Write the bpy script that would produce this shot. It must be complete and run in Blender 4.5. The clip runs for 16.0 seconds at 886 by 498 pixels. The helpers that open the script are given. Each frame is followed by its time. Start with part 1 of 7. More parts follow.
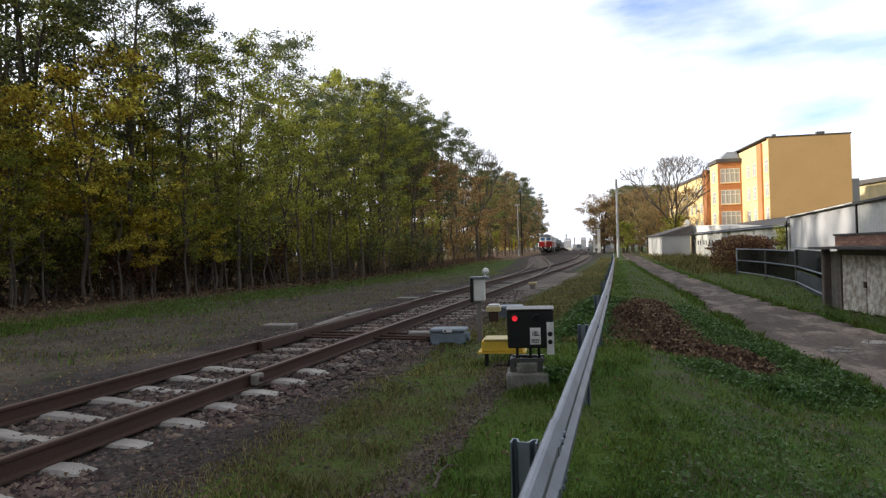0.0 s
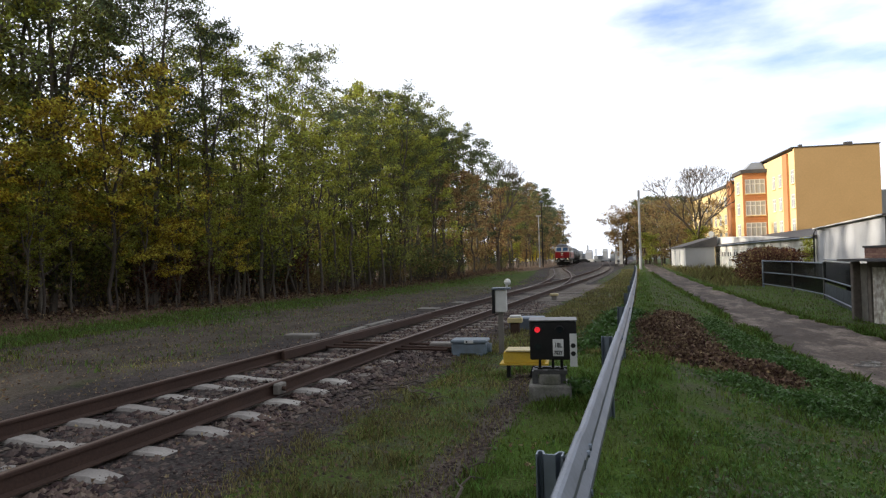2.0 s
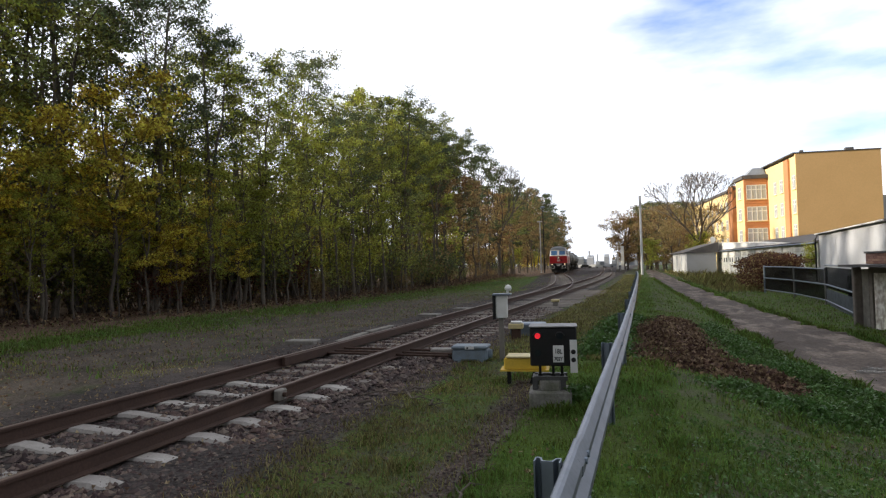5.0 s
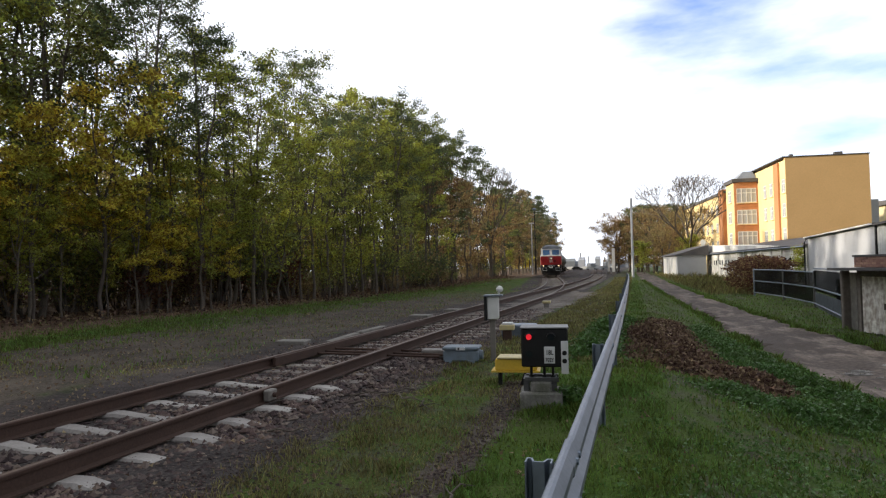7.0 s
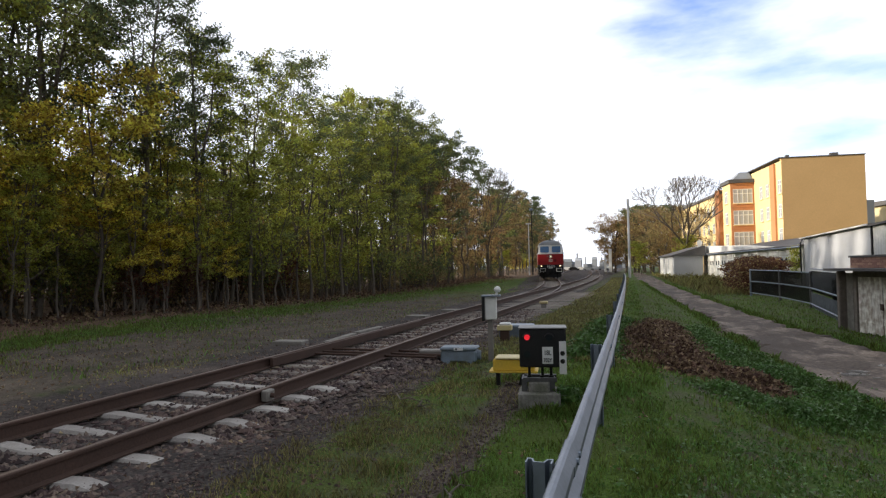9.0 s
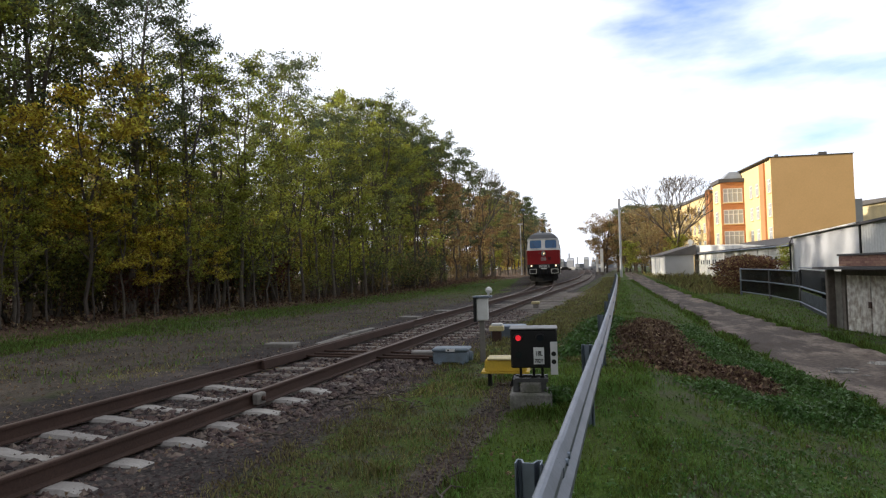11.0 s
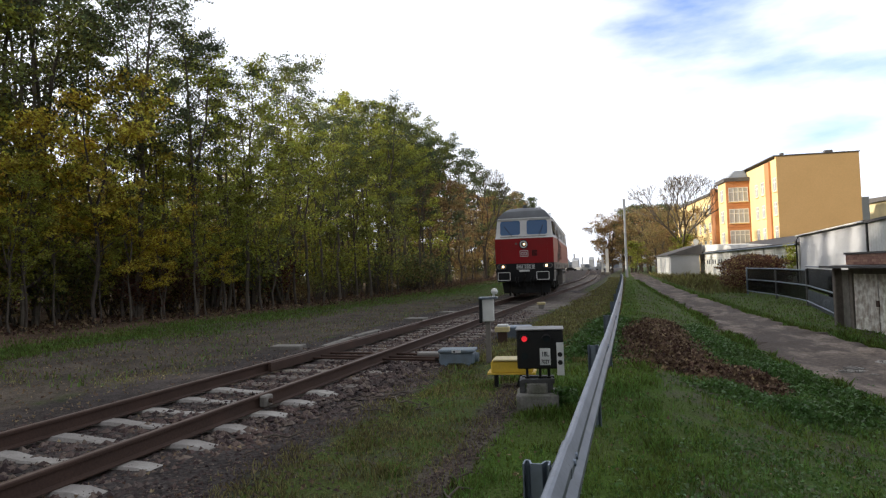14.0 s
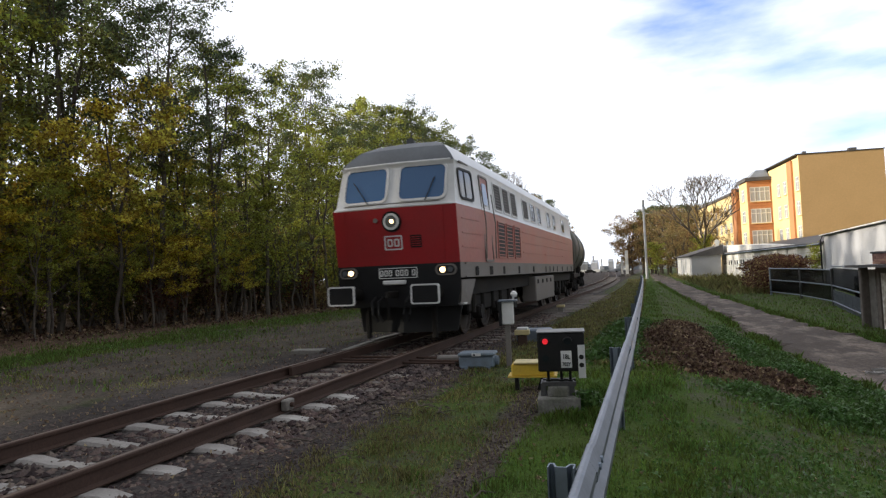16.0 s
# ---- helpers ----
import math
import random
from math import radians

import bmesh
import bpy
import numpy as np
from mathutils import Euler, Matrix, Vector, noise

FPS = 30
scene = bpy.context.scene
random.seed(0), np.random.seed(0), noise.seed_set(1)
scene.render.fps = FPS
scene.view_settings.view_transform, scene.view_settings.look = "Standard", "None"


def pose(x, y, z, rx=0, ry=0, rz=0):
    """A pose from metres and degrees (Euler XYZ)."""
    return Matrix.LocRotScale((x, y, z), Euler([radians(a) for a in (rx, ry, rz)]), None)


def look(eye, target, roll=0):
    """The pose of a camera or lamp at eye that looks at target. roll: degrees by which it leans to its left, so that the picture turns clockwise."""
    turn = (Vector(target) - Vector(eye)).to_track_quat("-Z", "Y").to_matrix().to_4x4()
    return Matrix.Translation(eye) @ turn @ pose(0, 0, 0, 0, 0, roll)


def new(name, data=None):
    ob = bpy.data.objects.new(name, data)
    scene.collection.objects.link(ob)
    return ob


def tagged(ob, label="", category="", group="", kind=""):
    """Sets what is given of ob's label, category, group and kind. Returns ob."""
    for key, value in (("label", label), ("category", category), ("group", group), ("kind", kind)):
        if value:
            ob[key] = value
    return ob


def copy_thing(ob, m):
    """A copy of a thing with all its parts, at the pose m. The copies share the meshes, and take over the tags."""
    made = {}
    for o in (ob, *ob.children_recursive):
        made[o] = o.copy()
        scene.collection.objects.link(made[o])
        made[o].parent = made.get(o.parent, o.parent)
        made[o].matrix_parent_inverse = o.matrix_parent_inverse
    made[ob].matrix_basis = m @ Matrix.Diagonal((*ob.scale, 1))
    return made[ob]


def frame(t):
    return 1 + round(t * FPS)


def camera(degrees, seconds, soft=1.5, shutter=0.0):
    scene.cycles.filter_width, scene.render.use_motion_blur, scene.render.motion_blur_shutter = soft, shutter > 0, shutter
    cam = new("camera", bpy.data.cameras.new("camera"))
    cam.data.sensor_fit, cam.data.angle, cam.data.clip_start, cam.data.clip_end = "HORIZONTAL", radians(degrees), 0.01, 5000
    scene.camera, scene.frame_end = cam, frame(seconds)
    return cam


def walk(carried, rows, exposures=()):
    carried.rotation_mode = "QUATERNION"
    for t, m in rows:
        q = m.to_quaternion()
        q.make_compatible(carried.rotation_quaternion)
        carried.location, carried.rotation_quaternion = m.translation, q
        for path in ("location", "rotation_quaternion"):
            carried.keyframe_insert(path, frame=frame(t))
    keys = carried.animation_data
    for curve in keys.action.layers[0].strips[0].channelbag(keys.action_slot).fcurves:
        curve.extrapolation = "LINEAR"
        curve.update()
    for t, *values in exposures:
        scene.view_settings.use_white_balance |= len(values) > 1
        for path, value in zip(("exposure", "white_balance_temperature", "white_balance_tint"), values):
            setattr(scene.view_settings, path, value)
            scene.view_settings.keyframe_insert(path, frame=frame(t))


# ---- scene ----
cam = camera(70.0, 16.0, soft=1.25, shutter=0.3)


def aim(x, y, z, yaw, pitch, roll):
    """A hand-held camera: turned to the left by yaw, up by pitch, leaning by roll."""
    return pose(x, y, z, 90 + pitch, 0, yaw) @ pose(0, 0, 0, 0, 0, roll)


# a person's eye height beside the line; the top of the rails is z = 0
walk(cam, [
    (0, aim(0.000, 0.000, 1.400, 15.60, 0.16, -1.70)),
    (0.5, aim(-0.006, 0.009, 1.398, 16.50, 0.27, -1.80)),
    (1, aim(-0.010, 0.007, 1.399, 17.15, 0.71, -1.69)),
    (1.5, aim(-0.021, -0.006, 1.394, 17.30, 1.03, -1.60)),
    (2, aim(-0.020, -0.001, 1.395, 17.43, 1.20, -1.50)),
    (2.5, aim(-0.012, 0.002, 1.393, 17.68, 1.29, -1.44)),
    (3, aim(-0.010, 0.001, 1.393, 17.97, 1.35, -1.92)),
    (3.5, aim(-0.005, 0.006, 1.396, 18.04, 1.39, -1.76)),
    (4, aim(0.006, -0.013, 1.403, 17.98, 1.53, -1.83)),
    (6.5, aim(-0.012, -0.019, 1.401, 16.83, 1.77, -0.94)),
    (7, aim(-0.007, -0.005, 1.395, 16.79, 1.80, -1.18)),
    (7.5, aim(-0.008, -0.005, 1.395, 16.75, 1.78, -1.30)),
    (8, aim(-0.001, -0.008, 1.399, 16.71, 1.76, -1.29)),
    (8.5, aim(-0.013, -0.003, 1.395, 16.64, 1.77, -1.11)),
    (9, aim(-0.022, -0.005, 1.394, 16.51, 1.83, -1.16)),
    (11.5, aim(-0.003, -0.008, 1.401, 15.66, 1.86, -1.50)),
    (12, aim(-0.008, -0.003, 1.395, 15.58, 1.81, -1.44)),
    (12.5, aim(-0.006, -0.006, 1.398, 15.59, 1.77, -1.51)),
    (13, aim(-0.002, 0.001, 1.394, 15.66, 1.82, -1.69)),
    (13.5, aim(-0.005, -0.006, 1.400, 15.92, 1.90, -1.91)),
    (14, aim(-0.009, -0.019, 1.402, 16.24, 2.02, -1.93)),
    (14.5, aim(-0.013, -0.013, 1.397, 16.50, 2.17, -1.97)),
    (15, aim(-0.015, -0.014, 1.405, 16.92, 2.28, -2.05)),
    (15.5, aim(-0.020, -0.020, 1.401, 17.27, 2.35, -2.16)),
    (16, aim(-0.025, -0.012, 1.397, 17.86, 2.40, -2.47)),
])

# ---- world, sun ----
SUN_AZ, SUN_EL = radians(-108.0), radians(17.5)   # azimuth from +y, negative towards the woods
SUN_DIR = Vector((math.sin(SUN_AZ) * math.cos(SUN_EL), math.cos(SUN_AZ) * math.cos(SUN_EL), math.sin(SUN_EL)))


def make_world():
    world = bpy.data.worlds.new("sky")
    scene.world = world
    world.use_nodes = True
    nt = world.node_tree
    nt.nodes.clear()
    N, L = nt.nodes.new, nt.links.new
    out, bg = N("ShaderNodeOutputWorld"), N("ShaderNodeBackground")
    sky = N("ShaderNodeTexSky")
    sky.sky_type, sky.sun_disc = "NISHITA", False
    sky.sun_elevation, sky.sun_rotation = SUN_EL, SUN_AZ
    sky.air_density, sky.dust_density, sky.ozone_density = 1.0, 1.2, 1.5
    co = N("ShaderNodeTexCoord")
    mp = N("ShaderNodeMapping")
    mp.inputs["Scale"].default_value = (1.0, 1.0, 3.2)
    no = N("ShaderNodeTexNoise")
    no.inputs["Scale"].default_value, no.inputs["Detail"].default_value = 2.6, 7.0
    no.inputs["Roughness"].default_value = 0.52
    # thin cloud everywhere, opening towards the side away from the sun
    dot = N("ShaderNodeVectorMath")
    dot.operation = "DOT_PRODUCT"
    dot.inputs[1].default_value = (math.sin(radians(15)) * 0.94, math.cos(radians(15)) * 0.94, 0.34)
    ramp_d = N("ShaderNodeMapRange")
    ramp_d.inputs[1].default_value, ramp_d.inputs[2].default_value = 0.925, 0.994
    ramp_d.inputs[3].default_value, ramp_d.inputs[4].default_value = 0.36, 0.0
    add = N("ShaderNodeMath")
    add.operation = "ADD"
    ramp = N("ShaderNodeMapRange")
    ramp.inputs[1].default_value, ramp.inputs[2].default_value = 0.38, 0.62
    mix = N("ShaderNodeMix")
    mix.data_type = "RGBA"
    # the thin cloud shines towards the sun's half of the sky and is duller behind
    side = N("ShaderNodeVectorMath")
    side.operation = "DOT_PRODUCT"
    side.inputs[1].default_value = (math.sin(radians(-25)), math.cos(radians(-25)), 0.0)
    glare = N("ShaderNodeMapRange")
    glare.inputs[1].default_value, glare.inputs[2].default_value = -0.3, 0.55
    glare.inputs[3].default_value, glare.inputs[4].default_value = 2.9, 7.7
    tint = N("ShaderNodeVectorMath")
    tint.operation = "SCALE"
    tint.inputs[0].default_value = (0.97, 1.01, 1.11)
    L(co.outputs["Generated"], side.inputs[0])
    L(side.outputs["Value"], glare.inputs[0])
    L(glare.outputs[0], tint.inputs["Scale"])
    L(tint.outputs[0], mix.inputs[7])
    L(co.outputs["Generated"], mp.inputs["Vector"])
    L(mp.outputs["Vector"], no.inputs["Vector"])
    L(co.outputs["Generated"], dot.inputs[0])
    L(dot.outputs["Value"], ramp_d.inputs[0])
    L(no.outputs["Fac"], add.inputs[0])
    L(ramp_d.outputs[0], add.inputs[1])
    L(add.outputs[0], ramp.inputs[0])
    L(ramp.outputs[0], mix.inputs[0])
    deep = N("ShaderNodeVectorMath")
    deep.operation = "MULTIPLY"
    deep.inputs[1].default_value = (0.95, 1.15, 1.75)
    L(sky.outputs["Color"], deep.inputs[0])
    L(deep.outputs[0], mix.inputs[6])
    L(mix.outputs[2], bg.inputs["Color"])
    bg.inputs["Strength"].default_value = 0.15
    L(bg.outputs[0], out.inputs["Surface"])


make_world()
sun = new("sun", bpy.data.lights.new("sun", "SUN"))
sun.data.energy, sun.data.angle, sun.data.color = 5.0, radians(2.0), (1.0, 0.9, 0.74)
sun.matrix_world = look(SUN_DIR * 200, (0, 0, 0))
scene.view_settings.exposure = 0.25


# ---- materials ----
def mat(name, base, rough=0.8, metal=0.0, vary=0.25, scale=3.0, fine=40.0, bump=0.2, second=None, mixscale=0.7,
        rand=0.0, island=0.0, translucent=0.0, glow=None, spec=0.4, bumpdist=0.01, soft=0.18):
    """A procedural surface: two scales of noise vary the base colour, a third gives relief."""
    m = bpy.data.materials.new(name)
    m.use_nodes = True
    nt = m.node_tree
    N, L = nt.nodes.new, nt.links.new
    b = nt.nodes["Principled BSDF"]
    out = nt.nodes["Material Output"]
    co = N("ShaderNodeTexCoord")
    n1, n2 = N("ShaderNodeTexNoise"), N("ShaderNodeTexNoise")
    n1.inputs["Scale"].default_value, n1.inputs["Detail"].default_value = scale, 5
    n2.inputs["Scale"].default_value, n2.inputs["Detail"].default_value = fine, 3
    geo = N("ShaderNodeNewGeometry")
    L(geo.outputs["Position"] if rand == 0 else co.outputs["Object"], n1.inputs["Vector"])
    L(geo.outputs["Position"] if rand == 0 else co.outputs["Object"], n2.inputs["Vector"])
    if second is None:
        second = [c * 0.6 for c in base]
    mx = N("ShaderNodeMix")
    mx.data_type = "RGBA"
    mx.inputs[6].default_value, mx.inputs[7].default_value = (*base, 1), (*second, 1)
    mr = N("ShaderNodeMapRange")
    mr.inputs[1].default_value, mr.inputs[2].default_value = 0.5 - soft, 0.5 + soft
    mr.inputs[3].default_value, mr.inputs[4].default_value = 0.0, mixscale
    L(n1.outputs["Fac"], mr.inputs[0])
    L(mr.outputs[0], mx.inputs[0])
    hsv = N("ShaderNodeHueSaturation")
    L(mx.outputs[2], hsv.inputs["Color"])
    v = N("ShaderNodeMapRange")
    v.inputs[3].default_value, v.inputs[4].default_value = 1 - vary * 1.6, 1 + vary * 1.6
    L(n2.outputs["Fac"], v.inputs[0])
    val = v.outputs[0]
    for amount, socket in ((rand, "rand"), (island, "island")):
        if amount:
            src = N("ShaderNodeObjectInfo").outputs["Random"] if socket == "rand" else geo.outputs["Random Per Island"]
            r = N("ShaderNodeMapRange")
            r.inputs[3].default_value, r.inputs[4].default_value = 1 - amount, 1 + amount
            L(src, r.inputs[0])
            mul = N("ShaderNodeMath")
            mul.operation = "MULTIPLY"
            L(val, mul.inputs[0])
            L(r.outputs[0], mul.inputs[1])
            val = mul.outputs[0]
            h = N("ShaderNodeMapRange")
            h.inputs[3].default_value, h.inputs[4].default_value = 0.5 - amount * 0.05, 0.5 + amount * 0.05
            L(src, h.inputs[0])
            L(h.outputs[0], hsv.inputs["Hue"])
    L(val, hsv.inputs["Value"])
    L(hsv.outputs[0], b.inputs["Base Color"])
    b.inputs["Roughness"].default_value, b.inputs["Metallic"].default_value = rough, metal
    b.inputs["Specular IOR Level"].default_value = spec
    if bump:
        bp = N("ShaderNodeBump")
        bp.inputs["Strength"].default_value, bp.inputs["Distance"].default_value = bump, bumpdist
        L(n2.outputs["Fac"], bp.inputs["Height"])
        L(bp.outputs[0], b.inputs["Normal"])
    if translucent:
        tr, ms = N("ShaderNodeBsdfTranslucent"), N("ShaderNodeMixShader")
        L(hsv.outputs[0], tr.inputs["Color"])
        ms.inputs[0].default_value = translucent
        L(b.outputs[0], ms.inputs[1])
        L(tr.outputs[0], ms.inputs[2])
        L(ms.outputs[0], out.inputs["Surface"])
    if glow:
        b.inputs["Emission Color"].default_value, b.inputs["Emission Strength"].default_value = (*glow[:3], 1), glow[3]
    return m


def glass_mat(name, tint, rough=0.04):
    m = bpy.data.materials.new(name)
    m.use_nodes = True
    b = m.node_tree.nodes["Principled BSDF"]
    b.inputs["Base Color"].default_value, b.inputs["Roughness"].default_value = (*tint, 1), rough
    b.inputs["Specular IOR Level"].default_value = 0.6
    return m


M = dict(
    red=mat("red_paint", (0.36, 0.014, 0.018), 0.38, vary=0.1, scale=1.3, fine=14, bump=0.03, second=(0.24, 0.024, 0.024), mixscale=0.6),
    # weathered red, with the sky's pale reflection put into the colour too
    red_side=mat("weathered_skylit_red_paint", (0.40, 0.115, 0.095), 0.45, vary=0.10, scale=1.1, fine=11, bump=0.05, second=(0.36, 0.16, 0.13), mixscale=0.7),
    cream=mat("light_grey_paint", (0.72, 0.72, 0.71), 0.42, vary=0.06, scale=1.2, fine=12, bump=0.03, second=(0.56, 0.55, 0.53), mixscale=0.6),
    roof=mat("sooty_roof_paint", (0.12, 0.13, 0.14), 0.6, vary=0.15, scale=1.0, fine=15, bump=0.06, second=(0.06, 0.06, 0.065)),
    frame_grey=mat("dusty_grey_paint", (0.185, 0.17, 0.155), 0.6, vary=0.15, scale=1.6, fine=20, bump=0.08, second=(0.16, 0.14, 0.12)),
    under=mat("oily_black_running_gear", (0.011, 0.0105, 0.01), 0.75, vary=0.3, scale=2.5, fine=25, bump=0.2, second=(0.022, 0.018, 0.014), spec=0.2),
    wheel=mat("worn_wheel_steel", (0.06, 0.05, 0.045), 0.5, 0.6, vary=0.2, scale=3, fine=30, bump=0.1),
    rubber=mat("black_rubber", (0.015, 0.015, 0.015), 0.7, vary=0.1, bump=0.05),
    white=mat("white_paint", (0.72, 0.72, 0.70), 0.5, vary=0.07, scale=5, fine=40, bump=0.05, second=(0.5, 0.49, 0.46), mixscale=0.5),
    black=mat("black_enamel", (0.009, 0.009, 0.010), 0.5, vary=0.2, scale=4, fine=40, bump=0.05, second=(0.016, 0.016, 0.016), spec=0.25),
    # blue base colour stands in for the sky mirrored in the panes
    screen=glass_mat("sky_blue_windscreen_glass", (0.04, 0.11, 0.24), 0.06),
    dark_glass=glass_mat("dark_window_glass", (0.02, 0.025, 0.03)),
    lamp_on=mat("lit_lamp", (0.9, 0.85, 0.7), 0.3, vary=0.0, bump=0, glow=(1.0, 0.66, 0.34, 3.2)),
    lamp_off=mat("lamp_lens", (0.35, 0.36, 0.36), 0.15, vary=0.05, bump=0),
    red_on=mat("lit_red_lens", (0.6, 0.02, 0.02), 0.3, vary=0.0, bump=0, glow=(1.0, 0.03, 0.05, 0.55)),
    rail_side=mat("rusty_rail_steel", (0.072, 0.041, 0.030), 0.8, 0.2, vary=0.25, scale=2.5, fine=45, bump=0.2, second=(0.05, 0.03, 0.022)),
    rail_top=mat("worn_rail_head", (0.12, 0.085, 0.068), 0.5, 0.5, vary=0.15, scale=2, fine=20, bump=0.05, second=(0.11, 0.07, 0.05)),
    concrete=mat("weathered_concrete", (0.33, 0.31, 0.285), 0.9, vary=0.2, scale=5, fine=45, bump=0.4, second=(0.20, 0.18, 0.16), rand=0.16),
    old_wood=mat("grey_weathered_timber", (0.20, 0.175, 0.15), 0.9, vary=0.25, scale=6, fine=50, bump=0.4, second=(0.11, 0.09, 0.075), rand=0.2),
    galv=mat("galvanised_steel", (0.20, 0.22, 0.25), 0.5, 0.7, vary=0.14, scale=3, fine=35, bump=0.05, second=(0.13, 0.145, 0.165), mixscale=0.8),
    frame_dark=mat("weathered_dark_steel", (0.085, 0.085, 0.085), 0.6, 0.3, vary=0.25, scale=6, fine=40, bump=0.1),
    concrete_mossy=mat("mossy_weathered_concrete", (0.25, 0.24, 0.225), 0.92, vary=0.4, scale=5, fine=40, bump=0.5, second=(0.10, 0.105, 0.07), mixscale=0.8, soft=0.14),
    galv_dull=mat("dull_galvanised_steel", (0.20, 0.24, 0.29), 0.5, 0.6, vary=0.1, scale=4, fine=30, bump=0.05),
    yellow=mat("yellow_enamel", (0.62, 0.42, 0.04), 0.55, vary=0.1, scale=6, fine=40, bump=0.06, second=(0.45, 0.31, 0.06), mixscale=0.5),
    blue_grey=mat("blue_grey_enamel", (0.17, 0.22, 0.27), 0.55, vary=0.12, scale=6, fine=40, bump=0.08, second=(0.12, 0.14, 0.15)),
    bark=mat("grey_brown_bark", (0.125, 0.105, 0.085), 0.95, vary=0.3, scale=3, fine=25, bump=0.6, second=(0.055, 0.045, 0.036), rand=0.25, bumpdist=0.03),
    render_yellow=mat("ochre_facade_render", (0.72, 0.45, 0.20), 0.92, vary=0.06, scale=0.35, fine=6, bump=0.1, second=(0.67, 0.415, 0.18), mixscale=0.8),
    render_light=mat("pale_yellow_facade_render", (0.80, 0.62, 0.32), 0.92, vary=0.05, scale=0.5, fine=6, bump=0.1, second=(0.72, 0.55, 0.28)),
    render_orange=mat("orange_facade_render", (0.56, 0.25, 0.11), 0.92, vary=0.06, scale=0.5, fine=6, bump=0.1, second=(0.49, 0.21, 0.095)),
    roof_dark=mat("dark_roofing_felt", (0.085, 0.082, 0.085), 0.9, vary=0.15, scale=1, fine=10, bump=0.2, second=(0.14, 0.13, 0.125)),
    plaster=mat("grey_white_plaster", (0.48, 0.49, 0.52), 0.92, vary=0.06, scale=0.7, fine=9, bump=0.12, second=(0.43, 0.43, 0.44), mixscale=0.7),
    plaster_white=mat("whitewashed_plaster", (0.80, 0.79, 0.76), 0.92, vary=0.08, scale=0.9, fine=12, bump=0.12, second=(0.52, 0.50, 0.46), mixscale=0.7),
    brick=mat("red_brick", (0.40, 0.22, 0.165), 0.9, vary=0.2, scale=8, fine=50, bump=0.3, second=(0.27, 0.16, 0.125), rand=0.25),
    peeled=mat("peeling_white_painted_boards", (0.82, 0.79, 0.73), 0.85, vary=0.15, scale=5, fine=26, bump=0.3, second=(0.34, 0.27, 0.21), mixscale=0.85, rand=0.08, soft=0.13),
    plate_white=mat("white_sign_plate", (0.75, 0.76, 0.76), 0.5, vary=0.04, bump=0.02),
    mesh_dark=mat("dark_netting", (0.012, 0.013, 0.013), 0.95, vary=0.2, scale=4, fine=60, bump=0.3, spec=0.03),
)


def see_through(m, share):
    """Lets a share of the light pass straight through a woven surface."""
    nt = m.node_tree
    clear, mixer = nt.nodes.new("ShaderNodeBsdfTransparent"), nt.nodes.new("ShaderNodeMixShader")
    mixer.inputs[0].default_value = share
    nt.links.new(nt.nodes["Principled BSDF"].outputs[0], mixer.inputs[1])
    nt.links.new(clear.outputs[0], mixer.inputs[2])
    nt.links.new(mixer.outputs[0], nt.nodes["Material Output"].inputs["Surface"])


M["netting"] = mat("dark_woven_netting", (0.012, 0.014, 0.014), 0.95, vary=0.2, scale=4, fine=60, bump=0.3, spec=0.03)
see_through(M["netting"], 0.3)


